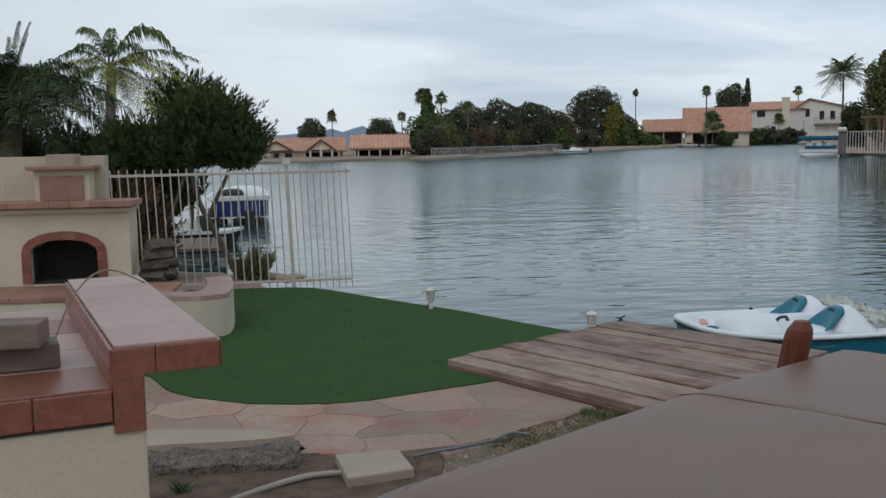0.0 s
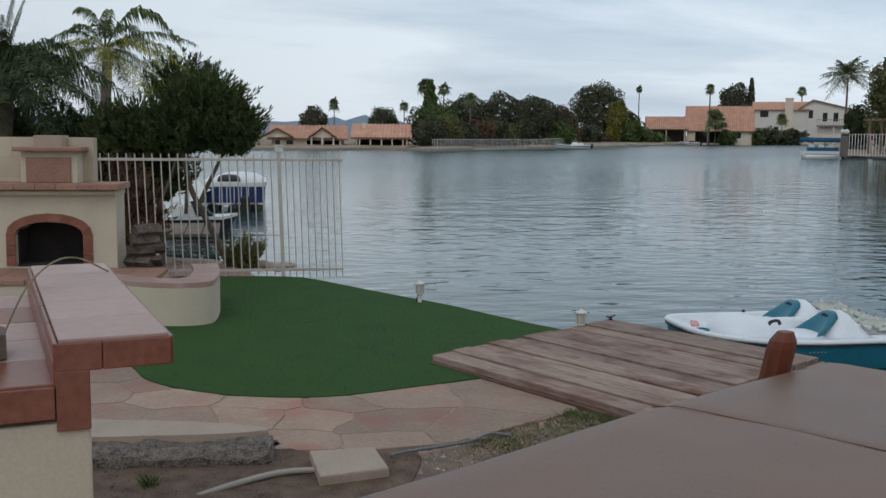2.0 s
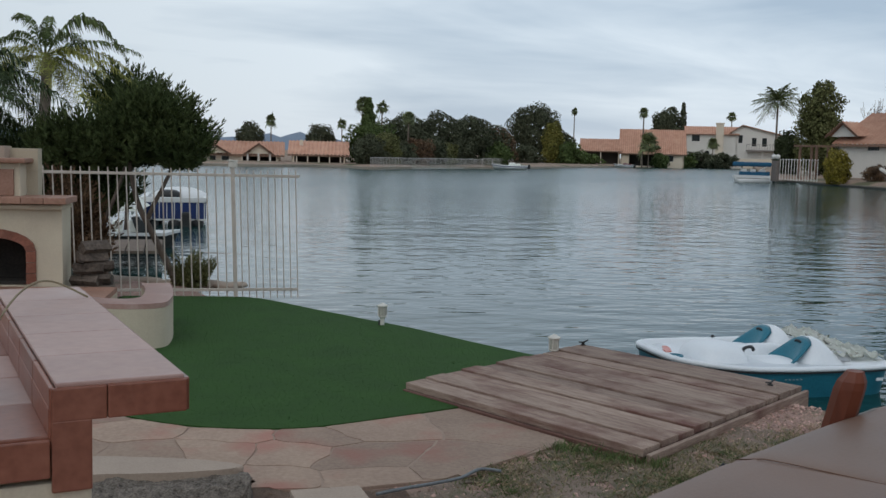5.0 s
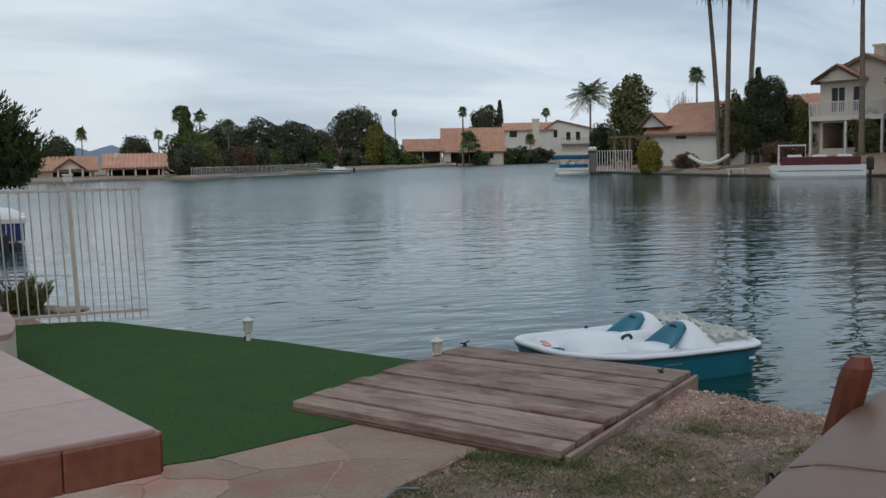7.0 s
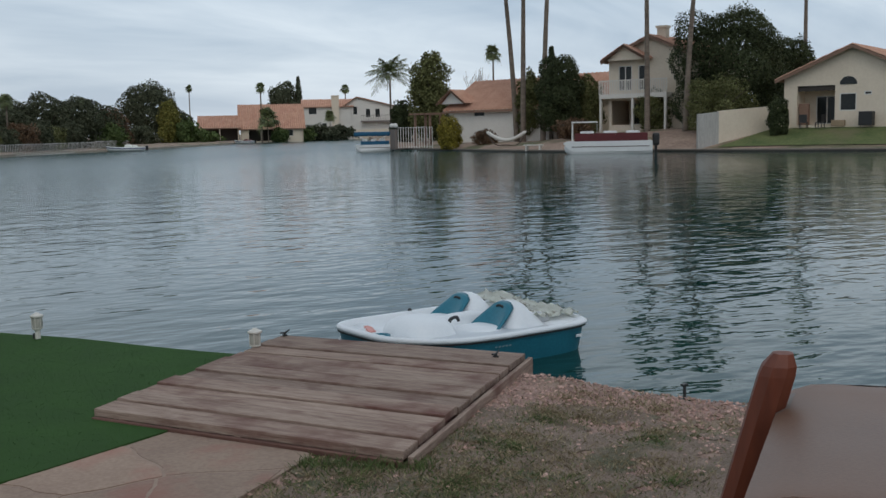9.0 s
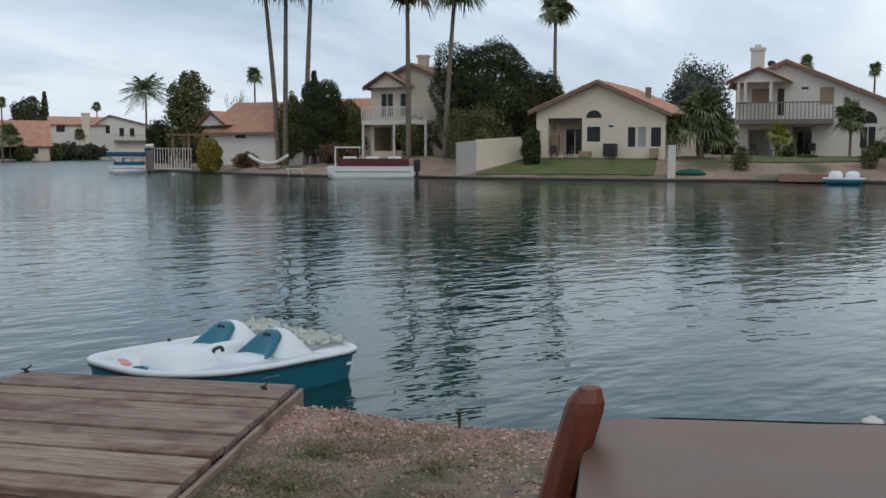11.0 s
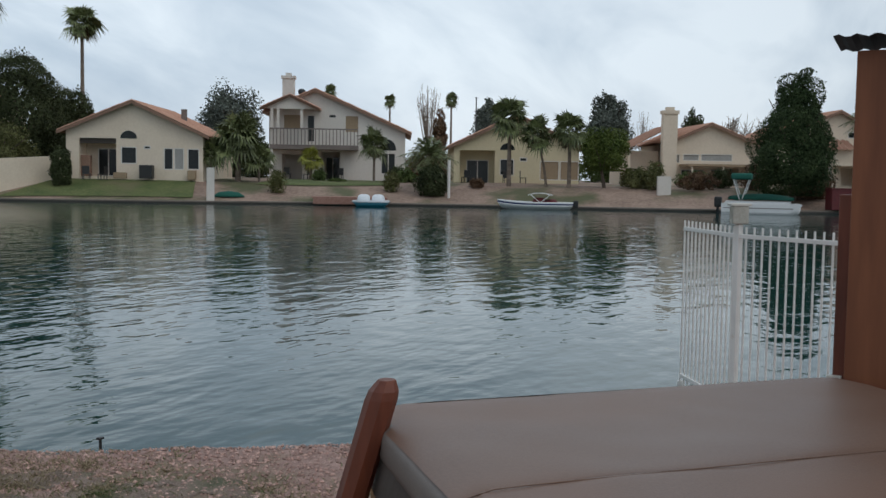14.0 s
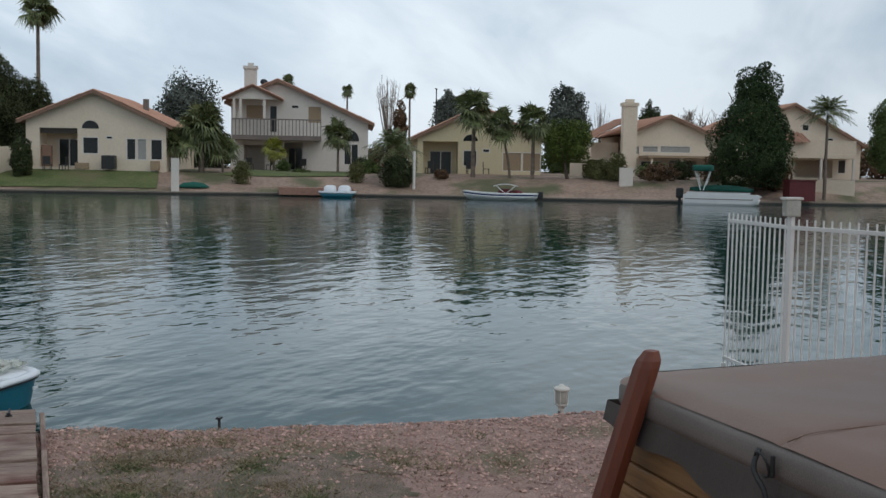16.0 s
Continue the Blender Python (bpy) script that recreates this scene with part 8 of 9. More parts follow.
for k in (-0.35, 0.35):
    bm = nb(); bmesh.ops.create_icosphere(bm, subdivisions=2, radius=0.24, matrix=Matrix.Translation((0.0, k, 2.25))); part("globe_lamp", bm, WHITE_PAINT, gp, "", True)
pg = thing("pergola", "brown timber pergola behind the gate", "pergola", (48.8, 85.2, 0.2), VZ)
for sx in (-0.9, 0.9):
    for sy in (-0.8, 0.8):
        bm = nb(); box(bm, (sx, sy, 1.45), (0.18, 0.18, 2.9)); part("post", bm, FASCIA, pg)
for k in range(7):
    bm = nb(); box(bm, (-1.2 + 2.4 * k / 6, 0, 3.0), (0.12, 2.6, 0.16)); part("rafter", bm, FASCIA, pg)
bn = thing("garden_bench", "small white garden bench on the shore", "bench", (48.6, 67.9, far_ground(48.6, 67.9)), -60)
bm = nb(); box(bm, (0, 0, 0.45), (1.6, 0.45, 0.08)); part("seat", bm, STUCCO_WHITE, bn)
for k in (-0.6, 0.6):
    bm = nb(); box(bm, (k, 0, 0.2), (0.12, 0.4, 0.45)); part("leg", bm, STUCCO_WHITE, bn)
hm = thing("hammock", "pale hammock hung on a curved stand", "hammock", (50.5, 74.5, far_ground(50.5, 74.5)), VZ)
bm = nb(); tube(bm, smooth_line([(-2.2, 0, 1.3), (-1.2, 0, 0.15), (0, 0, 0.08), (1.2, 0, 0.15), (2.2, 0, 1.3)], 5), 0.05, 6); part("stand", bm, BARK, hm)
bm = nb(); tube(bm, smooth_line([(-2.1, 0, 1.25), (-1, 0, 0.7), (0, 0, 0.5), (1, 0, 0.7), (2.1, 0, 1.25)], 5), [0.03] + [0.16] * 19 + [0.03], 7); part("sling", bm, STUCCO_WHITE, hm, "", True)

# ---- boats ----
def pontoon(at, rz, ln, wid, skin, label, floats=None, canopy=None, cover=None, rail=None, motor=True, skin_h=0.75):
    b = thing("pontoon_boat", label, "boat", (at[0], at[1], Z_WATER), rz, group="moored boats")
    for s in (-1, 1):
        bm = nb(); tube(bm, [(-ln / 2, s * wid * 0.36, 0.18), (ln / 2 - 0.6, s * wid * 0.36, 0.18), (ln / 2 - 0.15, s * wid * 0.36, 0.3), (ln / 2, s * wid * 0.36, 0.42)], [0.34, 0.34, 0.22, 0.06], 12); part("float", bm, floats or HULL_WHITE, b, "", True)
    bm = nb(); box(bm, (0, 0, 0.56), (ln, wid, 0.14), bevel=0.03); part("deck", bm, HULL_WHITE, b)
    for s in (-1, 1):
        side = [(-ln / 2, 0.14), (ln / 2 - 0.75, 0.12), (ln / 2 - 0.30, 0.26), (ln / 2 + 0.12, 0.62), (ln / 2 - 0.10, 0.70), (-ln / 2, 0.70)]
        bm = nb(); loft(bm, [[(x, s * (wid / 2 - 0.05), z) for x, z in side], [(x, s * (wid / 2 + 0.02), z) for x, z in side]]); bmesh.ops.recalc_face_normals(bm, faces=bm.faces[:]); part("side_skirt", bm, HULL_WHITE, b, "white lower side with a raked bow")
        bm = nb(); box(bm, (-0.15, s * (wid / 2 + 0.025), 0.40), (ln * 0.88, 0.02, 0.05)); part("rub_strip", bm, DECKGREY, b, "grey rubbing strip")
    bm = nb()
    box(bm, (-0.2, -wid / 2 + 0.04, 0.63 + skin_h / 2), (ln * 0.82, 0.05, skin_h), bevel=0.02); part("side_panel", bm, skin, b)
    bm = nb(); box(bm, (-0.2, wid / 2 - 0.04, 0.63 + skin_h / 2), (ln * 0.82, 0.05, skin_h), bevel=0.02); part("side_panel", bm, skin, b)
    for k in (-1, 1):
        bm = nb(); box(bm, (-0.2 + k * ln * 0.41, 0, 0.63 + skin_h / 2), (0.05, wid - 0.1, skin_h), bevel=0.02); part("end_panel", bm, skin, b)
    for k in range(0 if cover else 3):
        bm = nb(); box(bm, (-ln * 0.28 + ln * 0.26 * k, wid * 0.22, 0.95), (ln * 0.16, 0.6, 0.6), bevel=0.08); part("bench_seat", bm, HULL_WHITE, b)
    if rail:
        bm = nb()
        x0, x1 = rail
        for s in (-1, 1):
            tube(bm, [(x0, s * wid * 0.45, 0.7), (x0, s * wid * 0.45, 1.75), (x1, s * wid * 0.45, 1.75), (x1, s * wid * 0.45, 0.7)], 0.05, 6)
        tube(bm, [(x0, -wid * 0.45, 1.75), (x0, wid * 0.45, 1.75)], 0.05, 6); tube(bm, [(x1, -wid * 0.45, 1.75), (x1, wid * 0.45, 1.75)], 0.05, 6)
        part("rail_frame", bm, WHITE_PAINT, b)
    if canopy:
        m, x0, x1, z = canopy
        bm = nb(); box(bm, ((x0 + x1) / 2, 0, z), (x1 - x0, wid * 0.98, 0.42), bevel=0.12); part("canopy", bm, m, b, "", True)
        for x in (x0 + 0.1, x1 - 0.1):
            for s in (-1, 1):
                bm = nb(); tube(bm, [((x0 + x1) / 2, s * wid * 0.45, 0.7), (x, s * wid * 0.45, z)], 0.035, 6); part("canopy_pole", bm, HULL_WHITE, b)
    if cover:
        bm = nb()
        n = 16
        v0 = [[bm.verts.new((-ln * 0.42 + ln * 0.84 * i / n, wid / 2 * (2 * j / 6 - 1), 0.70 + skin_h + 0.42 * (1 - (2 * j / 6 - 1) ** 2) * math.sin(math.pi * (0.12 + 0.8 * i / n)) ** 0.6 + 0.05 * noise.noise((i * 0.7, j, 0)))) for i in range(n + 1)] for j in range(7)]
        for j in range(6):
            for i in range(n):
                bm.faces.new((v0[j][i], v0[j][i + 1], v0[j + 1][i + 1], v0[j + 1][i]))
        bmesh.ops.solidify(bm, geom=bm.faces[:], thickness=0.04)
        part("fitted_cover", bm, cover, b, "stretched canvas cover", True)
    if motor:
        bm = nb(); box(bm, (-ln / 2 - 0.3, 0, 0.75), (0.5, 0.4, 0.7), bevel=0.12); box(bm, (-ln / 2 - 0.3, 0, 0.2), (0.2, 0.15, 0.7)); part("outboard_motor", bm, DARK, b, "black outboard motor")
    return b


pontoon((48.4, 58.4), 140, 6.3, 2.4, MAROON, "maroon and white pontoon boat moored at the shore", rail=(0.8, 2.6), skin_h=0.50).scale.z = 1.32
pontoon((44.9, 89.2), 152, 3.3, 1.9, CANOPY_BLUE, "small pontoon boat with blue sides and a blue canopy", canopy=(CANOPY_BLUE, -1.7, 1.8, 1.72), skin_h=0.40)
pontoon((68.4, 3.5), -90, 4.9, 2.3, HULL_WHITE, "white pontoon boat under a green canvas cover", canopy=(GREEN_CANVAS, -1.9, -0.6, 2.45), cover=GREEN_CANVAS, skin_h=0.22)
bx = thing("maroon_chest", "maroon storage box on the shore", "box", (73.2, -1.6, -0.05), VZ)
bm = nb(); box(bm, (0, 0, 0.7), (1.9, 1.1, 1.4), bevel=0.05); part("chest", bm, MAROON, bx)
bm = nb(); box(bm, (0, 0, 1.45), (2.0, 1.2, 0.10), bevel=0.03); part("lid", bm, MAROON, bx)


def runabout(at, rz, ln, wid, stripe, label, seat=None, hull=None):
    b = thing("motor_boat", label, "boat", (at[0], at[1], Z_WATER), rz, group="moored boats")
    def rg(z, g, bow):
        pts = []
        for k in range(28):
            a = k * math.tau / 28
            x = ln / 2 * math.copysign(abs(math.cos(a)) ** (0.35 if math.cos(a) < 0 else 0.9), math.cos(a))
            tp = 1 if x < 0 else 1 - 0.75 * (2 * x / ln) ** 2
            pts.append((x * (1 + bow), wid / 2 * g * tp * math.copysign(abs(math.sin(a)) ** 0.7, math.sin(a)), z + 0.18 * max(0, x / ln * 2) ** 2))
        return pts
    bm = nb(); loft(bm, [rg(-0.1, 0.6, -0.12), rg(0.25, 0.95, -0.03), rg(0.38, 1.0, 0.0)]); part("hull", bm, hull or HULL_WHITE, b, "", True)
    bm = nb(); loft(bm, [rg(0.375, 1.0, 0.0), rg(0.47, 1.02, 0.01)], False); part("stripe", bm, stripe, b)
    bm = nb(); loft(bm, [rg(0.465, 1.0, 0.0), rg(0.60, 0.97, 0.0), rg(0.58, 0.8, -0.1), rg(0.4, 0.75, -0.14)]); part("deck", bm, HULL_WHITE, b, "", True)
    bm = nb(); lump(bm, (-0.3, 0, 0.45), (0.5, wid * 0.3, 0.5)); lump(bm, (-1.1, 0, 0.45), (0.4, wid * 0.35, 0.4)); part("seat", bm, seat or MAROON, b, "", True)
    bm = nb(); box(bm, (-ln / 2 - 0.15, 0, 0.45), (0.35, 0.3, 0.6), bevel=0.08); part("outboard_motor", bm, DARK, b)
    return b


sk1 = runabout((66.2, 18.2), 103, 5.2, 1.9, NAVY, "white ski boat with a blue stripe and sun top")
sk1.scale.z = 0.86
bm = nb()
rings = [[(-1.2 + 1.7 * k / 10, y, 1.12 + 0.16 * math.sin(math.pi * k / 10) + 0.06 * (1 - (y / 0.8) ** 2) + 0.05 * noise.noise((k * 0.8, y * 2, 3))) for y in (-0.8, -0.4, 0.0, 0.4, 0.8)] for k in range(11)]
vv = [[bm.verts.new(p) for p in r] for r in rings]
for a, b in zip(vv, vv[1:]):
    for k in range(4):
        bm.faces.new((a[k], a[k + 1], b[k + 1], b[k]))
bmesh.ops.solidify(bm, geom=bm.faces[:], thickness=0.06)
part("sun_top", bm, HULL_WHITE, sk1, "lowered white sun top", True)
for s in (-1, 1):
    for x in (-1.0, 0.3):
        bm = nb(); tube(bm, [(-0.35, s * 0.78, 0.55), (x, s * 0.78, 1.15)], 0.025, 6); part("canopy_pole", bm, HULL_WHITE, sk1)
pd = thing("pedal_boat", "white and blue pedal boat moored across the lake", "boat", (62.9, 29.0, Z_WATER), 110, group="moored boats")
bm = nb(); loft(bm, [outline(-0.1, -0.2), outline(0.30, 0.25)]); part("hull", bm, BOAT_BLUE, pd, "", True)
bm = nb(); loft(bm, [outline(0.30, 0.25), outline(0.42, 0.25), outline(0.40, 0.1)]); part("deck", bm, BOAT_WHITE, pd, "", True)
for k in (-0.5, 0.5):
    bm = nb(); lump(bm, (k, 0.0, 0.35), (0.45, 0.6, 0.5), 14); part("seat_shell", bm, BOAT_WHITE, pd, "", True)
fd = thing("far_dock", "low red-brown timber dock across the lake", "dock", (64.9, 31.4, -0.1), VZ)
for k in range(8):
    bm = nb(); box(bm, (-2.4 + 0.66 * k, 0, 0.35), (0.62, 3.0, 0.08)); part("plank", bm, FARDECK, fd)
bm = nb(); box(bm, (0, -1.45, 0.1), (5.2, 0.12, 0.45)); part("fascia_board", bm, FARDECK, fd)
runabout((32.5, 134.5), 165, 4.9, 2.1, NAVY, "far motor boat moored by the shore fence", CANVAS)
kay = thing("kayak", "small upturned green kayak on the bank beside the pillar", "kayak", (62.0, 39.7, far_ground(62.0, 39.7)), 120)
bm = nb(); loft(bm, [[(x, wy * math.cos(a), 0.02 + hz * max(0.0, math.sin(a))) for a in [q * math.pi / 8 for q in range(9)]] for x, wy, hz in ((-1.1, 0.04, 0.10), (-0.7, 0.30, 0.34), (0.0, 0.40, 0.44), (0.7, 0.30, 0.34), (1.1, 0.04, 0.10))]); part("shell", bm, GREEN_CANVAS, kay, "", True)
runabout((73.0, 200.5), 150, 4.2, 1.9, NAVY, "small far boat drawn to the shore")

# the neighbour's boats behind the fence
nbp = thing("pontoon_boat", "neighbour's low pontoon boat with navy panels under a white top", "boat", (-3.02, 25.9, Z_WATER), 3, group="moored boats")
# floats coloured black to stand for the shade under the deck
for k in (-0.55, 0.0, 0.55):
    bm = nb(); tube(bm, [(k, -0.05, 0.02), (k, 2.6, 0.02), (k, 3.0, 0.16)], [0.17, 0.17, 0.05], 10); part("float", bm, DARK, nbp, "float coloured dark for the shade under the deck", True)
bm = nb(); box(bm, (0, 1.4, 0.16), (1.56, 2.9, 0.06), bevel=0.015); part("deck", bm, HULL_WHITE, nbp)
bm = nb(); box(bm, (0, -0.03, 0.39), (1.52, 0.04, 0.42), bevel=0.012); part("stern_panel", bm, NAVY, nbp, "navy blue stern panel")
for k in (-0.76, 0.76):
    bm = nb(); box(bm, (k, 1.4, 0.39), (0.04, 2.8, 0.42), bevel=0.012); part("side_panel", bm, NAVY, nbp, "navy blue side panel")
for k in range(9):
    bm = nb(); box(bm, (-0.74 + 0.185 * k, -0.056, 0.39), (0.022, 0.012, 0.42)); part("panel_seam", bm, HULL_WHITE, nbp, "white upright panel seam")
bm = nb(); box(bm, (0, -0.03, 0.665), (1.56, 0.12, 0.13), bevel=0.02); part("top_rail", bm, HULL_WHITE, nbp, "broad white top rail")
for k in (-0.76, 0.76):
    bm = nb(); box(bm, (k, 1.4, 0.665), (0.12, 2.75, 0.13), bevel=0.02); part("top_rail", bm, HULL_WHITE, nbp)
bm = nb(); lump(bm, (-0.15, 0.5, 0.70), (0.30, 0.30, 0.20), 14); part("console", bm, DARK, nbp, "dark covered console", True)
bm = nb(); lump(bm, (0.1, 1.5, 0.60), (0.75, 0.9, 0.34), 18, power=0.9); part("white_tarp", bm, HULL_WHITE, nbp, "draped white tarpaulin", True)
bm = nb(); box(bm, (0.30, -0.28, 0.12), (0.24, 0.24, 0.50), bevel=0.06); part("outboard_motor", bm, DARK, nbp, "black outboard motor")
sh = thing("shade_cover", "white pitched boat shade over the neighbour's mooring", "canopy", (-4.55, 24.6, Z_WATER))
for k in (-1, 1):
    for j in (-1, 1):
        bm = nb(); tube(bm, [(k * 0.8, j * 1.2, -0.6), (k * 0.8, j * 1.2, 0.75)], 0.03, 6); part("post", bm, HULL_WHITE, sh)
bm = nb(); loft(bm, [[(-0.95, -1.4, 0.52), (0.95, -1.4, 0.52), (0.95, 1.4, 0.52), (-0.95, 1.4, 0.52)], [(-0.10, -1.2, 1.12), (0.10, -1.2, 1.12), (0.10, 1.2, 1.12), (-0.10, 1.2, 1.12)]]); part("canvas_roof", bm, CANVAS, sh, "pale pitched canvas roof")
skf = thing("motor_boat", "small white motor boat with a dark hull by the neighbour's dock", "boat", (-3.30, 20.2, Z_WATER), 6, group="moored boats")
bm = nb(); loft(bm, [[(-0.62, -0.3, -0.08), (0.5, -0.3, -0.08), (0.66, 0, -0.05), (0.5, 0.3, -0.08), (-0.62, 0.3, -0.08)], [(-0.68, -0.36, 0.25), (0.55, -0.36, 0.25), (0.82, 0, 0.30), (0.55, 0.36, 0.25), (-0.68, 0.36, 0.25)]]); part("hull", bm, DARK, skf, "dark lower hull")
bm = nb(); loft(bm, [[(-0.70, -0.38, 0.25), (0.55, -0.38, 0.25), (0.85, 0, 0.30), (0.55, 0.38, 0.25), (-0.70, 0.38, 0.25)], [(-0.70, -0.38, 0.31), (0.55, -0.38, 0.31), (0.85, 0, 0.36), (0.55, 0.38, 0.31), (-0.70, 0.38, 0.31)]]); part("deck", bm, HULL_WHITE, skf, "white gunwale and deck")
bm = nb(); loft(bm, [[(0.02, -0.33, 0.31), (0.36, -0.30, 0.31), (0.36, 0.30, 0.31), (0.02, 0.33, 0.31)], [(-0.10, -0.31, 0.62), (0.02, -0.29, 0.64), (0.02, 0.29, 0.64), (-0.10, 0.31, 0.62)]]); part("windshield", bm, GLASS_DARK, skf, "slanted windshield")
for k in (-0.35, -0.05):
    bm = nb(); box(bm, (k, 0, 0.42), (0.20, 0.46, 0.22), bevel=0.04); part("seat", bm, CANVAS, skf)
nd = thing("neighbour_dock", "weathered dock beyond the white fence", "dock", (-3.6, 17.6, -0.2), 5)
for k in range(7):
    bm = nb(); box(bm, (-0.9 + 0.3 * k, 0, 0.14), (0.28, 2.2, 0.05)); part("plank", bm, GREYWOOD, nd)
# stones at the neighbour's water edge
for k in range(9):
    bm = nb(); bmesh.ops.create_icosphere(bm, subdivisions=2, radius=0.16, matrix=Matrix.Translation((-3.0 + 0.22 * k, 13.1 - 0.08 * k + 0.05 * (k % 2), -0.06)) @ Matrix.Diagonal((1.5, 1.1, 0.35, 1)))
    for v2 in bm.verts:
        v2.co += 0.04 * Vector((noise.noise(v2.co * 5), noise.noise(v2.co * 5 + Vector((3, 0, 0))), noise.noise(v2.co * 5 + Vector((0, 4, 0)))))
    solo("boulder", bm, SLAB, "rounded shore boulder behind the fence", "rock", group="shore boulders", smooth=True)

# distant hills
bm = nb()
for cx, w2, hh in ((-60, 500, 24), (60, 420, 34), (-520, 700, 30)):
    base = [(cx + w2 * (i / 20 - 0.5), 2150) for i in range(21)]
    vt = [bm.verts.new((x, y, 4 + hh * math.sin(math.pi * i / 20) ** 1.3 * (0.85 + 0.3 * noise.noise((i * 0.6, cx, 0))))) for i, (x, y) in enumerate(base)]
    vb = [bm.verts.new((x, y - 60, 0)) for x, y in base]
    for i in range(20):
        bm.faces.new((vb[i], vb[i + 1], vt[i + 1], vt[i]))
solo("backdrop", bm, MOUNTAIN, "low hills coloured blue for haze on the horizon", "hills", kind="structure", smooth=True)


# ---- small things by the far houses ----
def patio_chair():
    t = thing("patio_chair", "dark metal patio chair by the far house", "chair", group="patio chairs")
    bm = nb(); box(bm, (0, 0, 0.44), (0.55, 0.52, 0.06), bevel=0.015); part("seat", bm, DARK, t)
    bm = nb(); box(bm, (0, 0.26, 0.75), (0.55, 0.05, 0.58), bevel=0.015); part("backrest", bm, DARK, t)
    for x in (-0.25, 0.25):
        for y in (-0.22, 0.24):
            bm = nb(); box(bm, (x, y, 0.21), (0.05, 0.05, 0.42)); part("leg", bm, DARK, t)
    return t


chair = patio_chair()
first = True
for h, s, y, turn in ((B, 1.2, -1.0, 20), (B, 3.0, -1.3, -40), (B, 4.4, -0.9, 60), (B, 5.8, -1.2, -15), (A, 2.2, -0.8, 30), (A, 3.4, -0.9, -50), (C, 4.6, -1.4, 10), (C, 6.0, -1.2, 80), (C, 1.2, -1.0, -30)):
    m = h.matrix_world @ pose(s, y, 0.0, 0, 0, turn)
    m.translation.z = far_ground(m.translation.x, m.translation.y) + 0.03
    if first:
        chair.matrix_world = m
        first = False
    else:
        copy_thing(chair, m)
bm = nb(); lathe(bm, [(0.02, 0.0), (0.22, 0.03), (0.36, 0.10), (0.37, 0.11)], 16); tube(bm, [(0, 0, 0.0), (0, 0, -0.5)], 0.03, 6)
ob = part("satellite_dish", bm, DARK, B, "dark round satellite dish", True); ob.matrix_local = pose(2.3, 0.2, 7.75, 60, 0, 20)
sl = thing("street_lamp", "tall curved street lamp behind the houses", "lamp post", (112.9, 37.5, 1.5))
bm = nb(); tube(bm, smooth_line([(0, 0, -0.3), (0, 0, 4), (0, 0, 9.19), (0.25, 0.1, 9.69), (0.9, 0.3, 9.79)], 5), 0.07, 6); part("pole", bm, DARK, sl, "", True)
bm = nb(); box(bm, (1.05, 0.35, 9.79), (0.5, 0.22, 0.1), bevel=0.03); part("lamp_head", bm, DARK, sl)

# ---- pebbles, weeds and litter ----
def pebbles(name, n, x0, x1, y0, y1, keep, r0, r1, material, label, seed):
    g = np.random.default_rng(seed)
    vs, fs = [], []
    base = np.array([(1, 0, 0), (-1, 0, 0), (0, 1, 0), (0, -1, 0), (0, 0, 1), (0, 0, -1)], float)
    tri = [(0, 2, 4), (2, 1, 4), (1, 3, 4), (3, 0, 4), (2, 0, 5), (1, 2, 5), (3, 1, 5), (0, 3, 5)]
    k = 0
    while k < n:
        x, y = g.uniform(x0, x1), g.uniform(y0, y1)
        if not keep(x, y):
            k += 0.2
            continue
        r = r0 + (r1 - r0) * g.random() ** 2
        a = g.uniform(0, math.tau)
        s = np.array([r * g.uniform(0.8, 1.3), r * g.uniform(0.7, 1.1), r * g.uniform(0.5, 0.8)])
        p = base * s + g.normal(0, r * 0.12, (6, 3))
        c, sn = math.cos(a), math.sin(a)
        z = ground_z(x, y)
        i = len(vs)
        vs += [(x + c * q[0] - sn * q[1], y + sn * q[0] + c * q[1], z + q[2] + r * 0.25) for q in p]
        fs += [(i + t[0], i + t[1], i + t[2]) for t in tri]
        k += 1
    me = bpy.data.meshes.new(name)
    me.from_pydata(vs, [], fs)
    me.materials.append(material)
    return tagged(new(name, me), label, "gravel", kind="stuff")


DOCK_POLY = [tuple(DL), tuple(DF), tuple(DR), tuple(DN)]
TUB_POLY = [tuple(SA), tuple(SC), tuple(SD), tuple(SB)]


def open_gravel(x, y):
    if x < 2.7 + 0.3 * noise.noise((x * 3, y * 3, 4)) and y < 5.0 and noise.noise((x * 61, y * 61, 8)) < 0.18:
        return False
    return shore_gap(x, y) > -0.12 and not inside((x, y), DOCK_POLY) and not inside((x, y), TUB_POLY) and not inside((x, y), WALKWAY) and not inside((x, y), DIRT_BED) and not inside((x, y), LAWN)


pebbles("gravel_stones", 17000, -0.2, 5.6, 1.8, 6.4, open_gravel, 0.006, 0.017, PEBBLE, "loose pink gravel stones along the shore", 21)
pebbles("soil_stones", 4500, -2.0, 0.4, 2.8, 4.6, lambda x, y: inside((x, y), DIRT_BED), 0.004, 0.014, DIRT, "small clods and stones on the bare soil", 22)


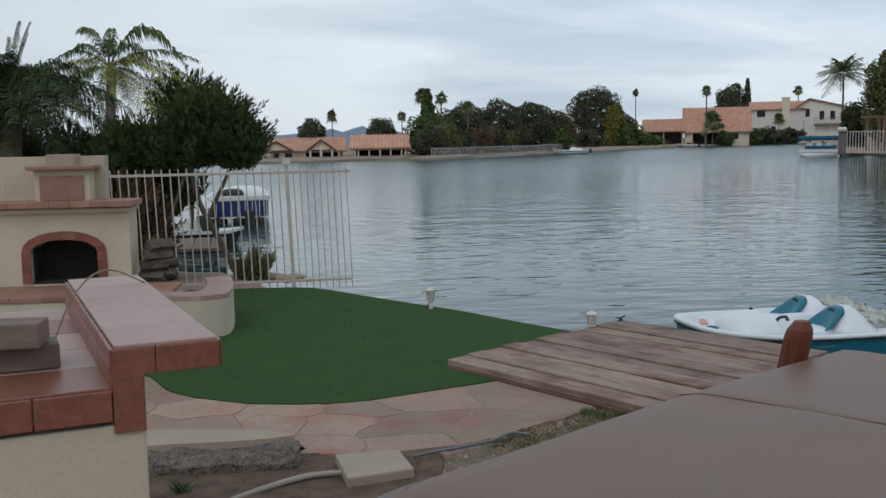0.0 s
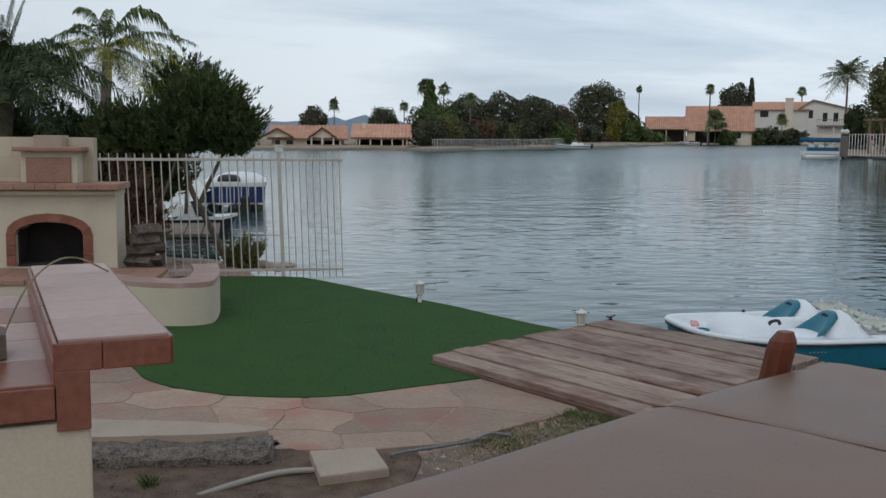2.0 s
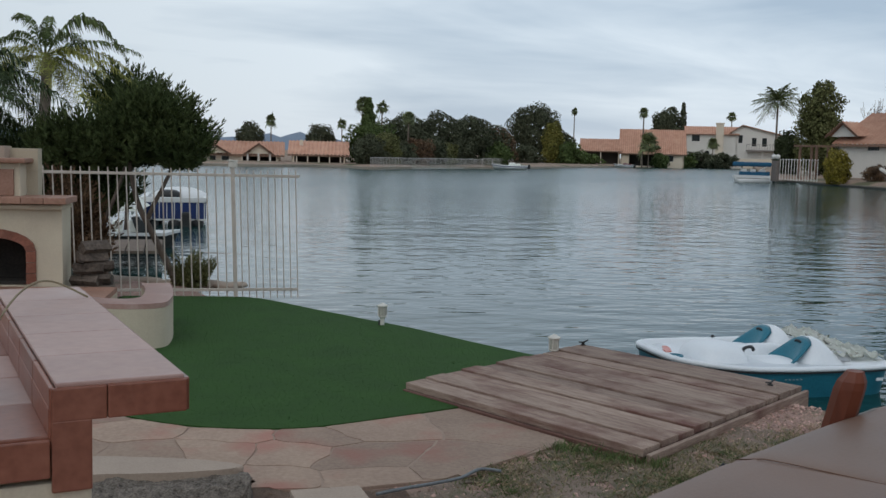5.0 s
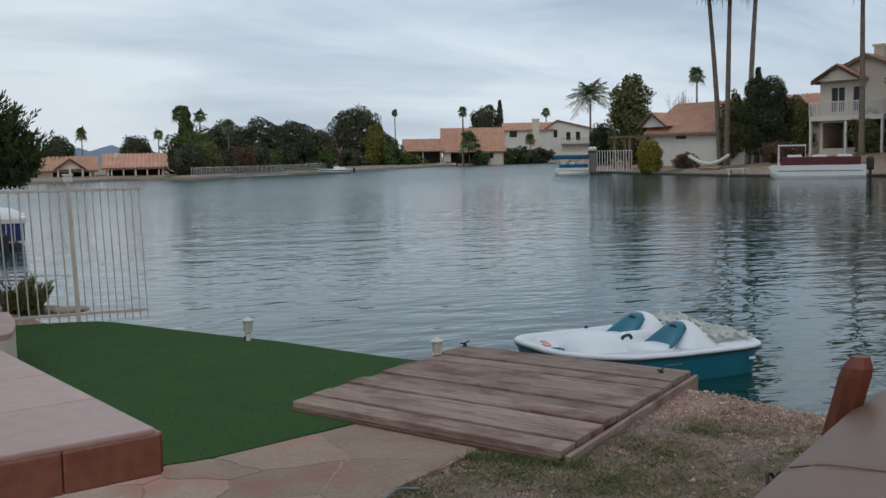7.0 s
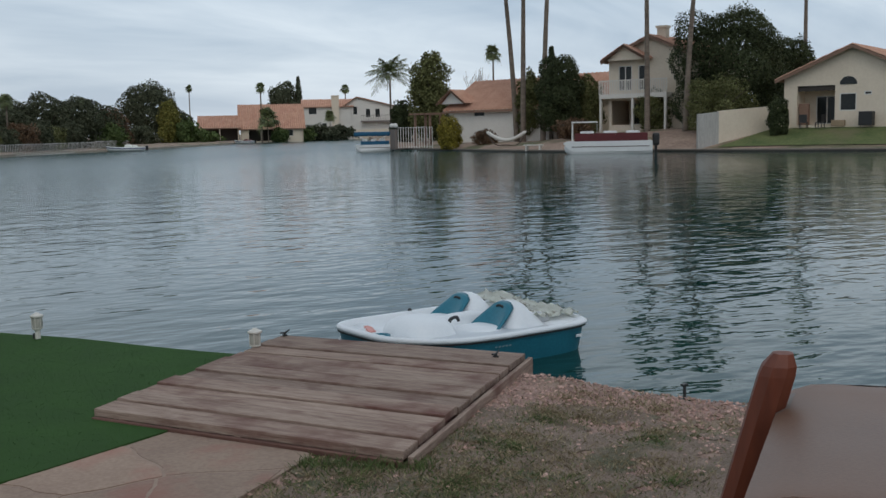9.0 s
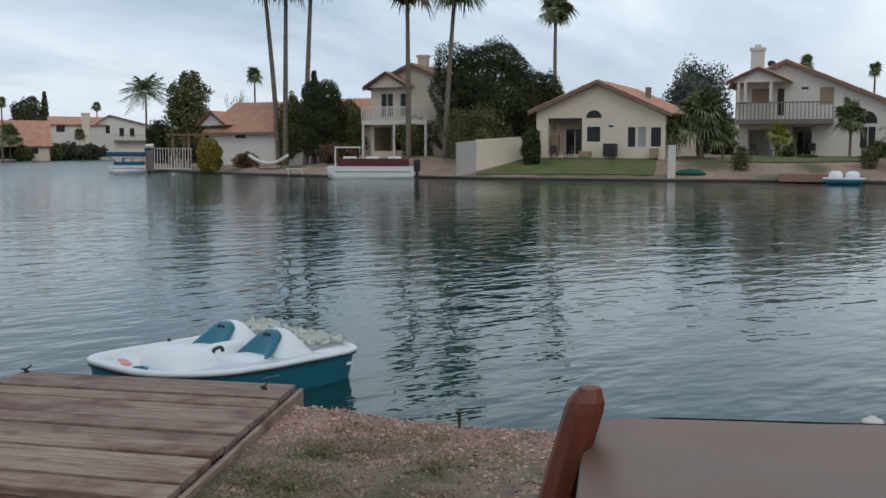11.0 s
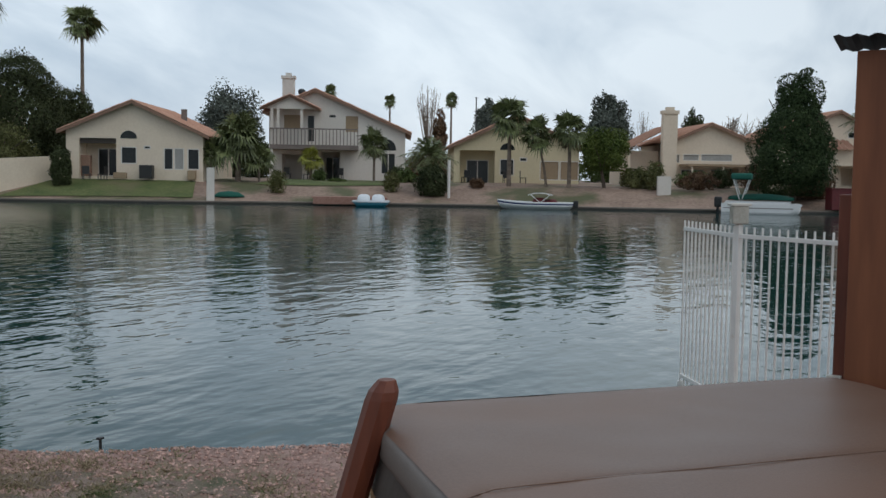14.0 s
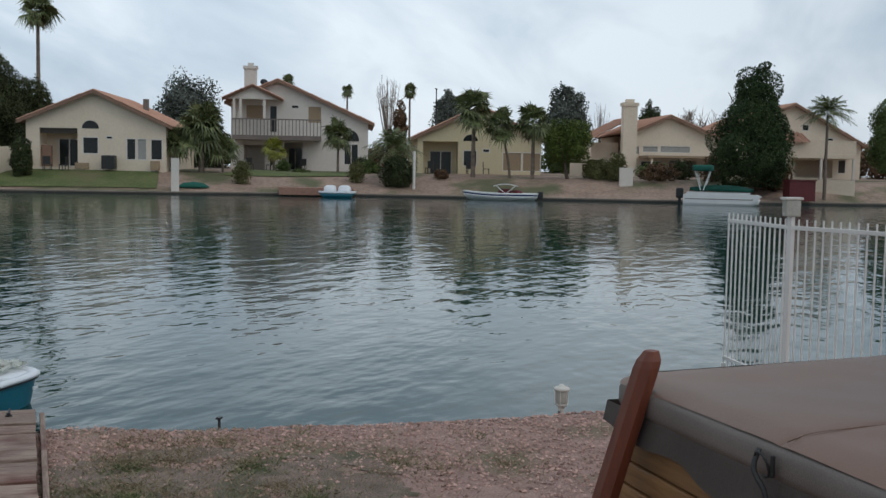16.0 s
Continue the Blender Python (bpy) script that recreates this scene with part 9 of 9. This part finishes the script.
def blades(name, spots, material, label, h0, h1, seed, spread=0.5):
    g = random.Random(seed)
    vs, fs = [], []
    for cx, cy, r, n in spots:
        for _ in range(n):
            a, q = g.uniform(0, math.tau), r * abs(g.gauss(0, 0.5))
            x, y = cx + q * math.cos(a), cy + q * math.sin(a)
            if inside((x, y), DOCK_POLY) or inside((x, y), WALKWAY):
                continue
            z = ground_z(x, y) - 0.005
            h = g.uniform(h0, h1)
            b = g.uniform(0, math.tau)
            wx, wy = 0.0035 * math.cos(b), 0.0035 * math.sin(b)
            lx, ly = g.gauss(0, spread * h), g.gauss(0, spread * h)
            i = len(vs)
            vs += [(x - wx, y - wy, z), (x + wx, y + wy, z), (x + lx * 0.5 + wx * 0.6, y + ly * 0.5 + wy * 0.6, z + h * 0.65), (x + lx, y + ly, z + h), (x + lx * 0.5 - wx * 0.6, y + ly * 0.5 - wy * 0.6, z + h * 0.65)]
            fs += [(i, i + 1, i + 2, i + 3, i + 4)]
    me = bpy.data.meshes.new(name)
    me.from_pydata(vs, [], fs)
    me.materials.append(material)
    return tagged(new(name, me), label, "grass", kind="stuff")


# thin worn grass beside the dock
WORN_EDGE = smooth_line([(-0.1, 4.25), (0.2, 4.38), (0.55, 4.66), (0.98, 4.98), (1.26, 4.66), (1.62, 4.86), (2.0, 5.2), (2.45, 5.15), (2.9, 4.75), (2.75, 4.2), (3.1, 3.75), (2.6, 3.3), (2.1, 3.05), (1.6, 2.6), (1.0, 2.55), (0.3, 2.8), (-0.3, 2.9), (-0.2, 3.6)], 4, True)
bm = nb()
for i9 in range(54):
    for j9 in range(44):
        x, y = -0.4 + 0.065 * i9, 2.5 + 0.065 * j9
        q = [(x + dx, y + dy) for dx, dy in ((0, 0), (0.065, 0), (0.065, 0.065), (0, 0.065))]
        wob = 0.16 * noise.noise((x * 3.1, y * 3.1, 7)) + 0.10 * noise.noise((x * 9, y * 9, 9))
        if inside((x + wob, y + wob), WORN_EDGE) and noise.noise((x * 5, y * 5, 2)) > -0.32:
            bm.faces.new([bm.verts.new((a, b, ground_z(a, b) + 0.006)) for a, b in q])
bmesh.ops.remove_doubles(bm, verts=bm.verts[:], dist=0.002)
solo("worn_grass", bm, WORN, "thin patchy worn grass beside the dock", "grass", kind="structure", smooth=True)
g8 = random.Random(18)
edge_spots = [(0.78 + 0.56 * k / 7, 4.98 - 0.43 * k / 7, 0.13, 90) for k in range(8)]
patch = [(x, y, r, int(n * (0.2 if x > 2.8 or y < 3.65 else 1.35))) for x, y, r, n in [(0.95, 4.55, 0.30, 500), (1.35, 4.25, 0.35, 600), (1.9, 4.55, 0.35, 500), (2.35, 4.9, 0.3, 350), (1.55, 3.7, 0.4, 500), (2.6, 4.25, 0.3, 300), (2.2, 3.7, 0.35, 300), (3.0, 3.5, 0.3, 260), (2.9, 5.0, 0.25, 180), (3.4, 4.3, 0.2, 150), (3.7, 3.2, 0.25, 200), (0.4, 4.2, 0.3, 260)]]
patch += [(g8.uniform(0.0, 2.1), g8.uniform(3.0, 5.1), 0.34, 150) for _ in range(44)]
dry = patch + [(g8.uniform(0.6, 3.1), g8.uniform(2.8, 5.3), 0.36, 170) for _ in range(40)]
blades("weeds", edge_spots, WEED, "bright green weeds along the dock's edge", 0.02, 0.08, 31)
blades("weed_patches", patch, WEED, "short sparse green weeds in the gravel", 0.012, 0.035, 32, 0.9)
blades("dry_grass", [(x + 0.1, y + 0.08, r * 1.3, int(n * 1.5)) for x, y, r, n in dry], DRYGRASS, "short dry grass stems in the gravel", 0.010, 0.035, 33, 1.0)
blades("corner_weeds", [(-1.55, 3.5, 0.08, 60), (-1.5, 3.85, 0.08, 70)], WEED, "green weeds growing beside the counter wall", 0.04, 0.10, 34)
g9 = random.Random(5)
vs9, fs9 = [], []
for _ in range(420):
    x, y = g9.uniform(-1.9, 0.2), g9.uniform(2.9, 4.6)
    if not inside((x, y), DIRT_BED):
        continue
    a, s9 = g9.uniform(0, math.tau), g9.uniform(0.006, 0.018)
    i = len(vs9)
    for q in range(4):
        b = a + q * math.pi / 2
        vs9.append((x + s9 * math.cos(b) * (1 if q % 2 else 0.45), y + s9 * math.sin(b) * (1 if q % 2 else 0.45), -0.016 + g9.uniform(0, 0.012)))
    fs9.append((i, i + 1, i + 2, i + 3))
me9 = bpy.data.meshes.new("leaf_litter")
me9.from_pydata(vs9, [], fs9)
me9.materials.append(LEAF_BROWN)
tagged(new("leaf_litter", me9), "dry brown leaves scattered on the soil", "leaves", kind="stuff")
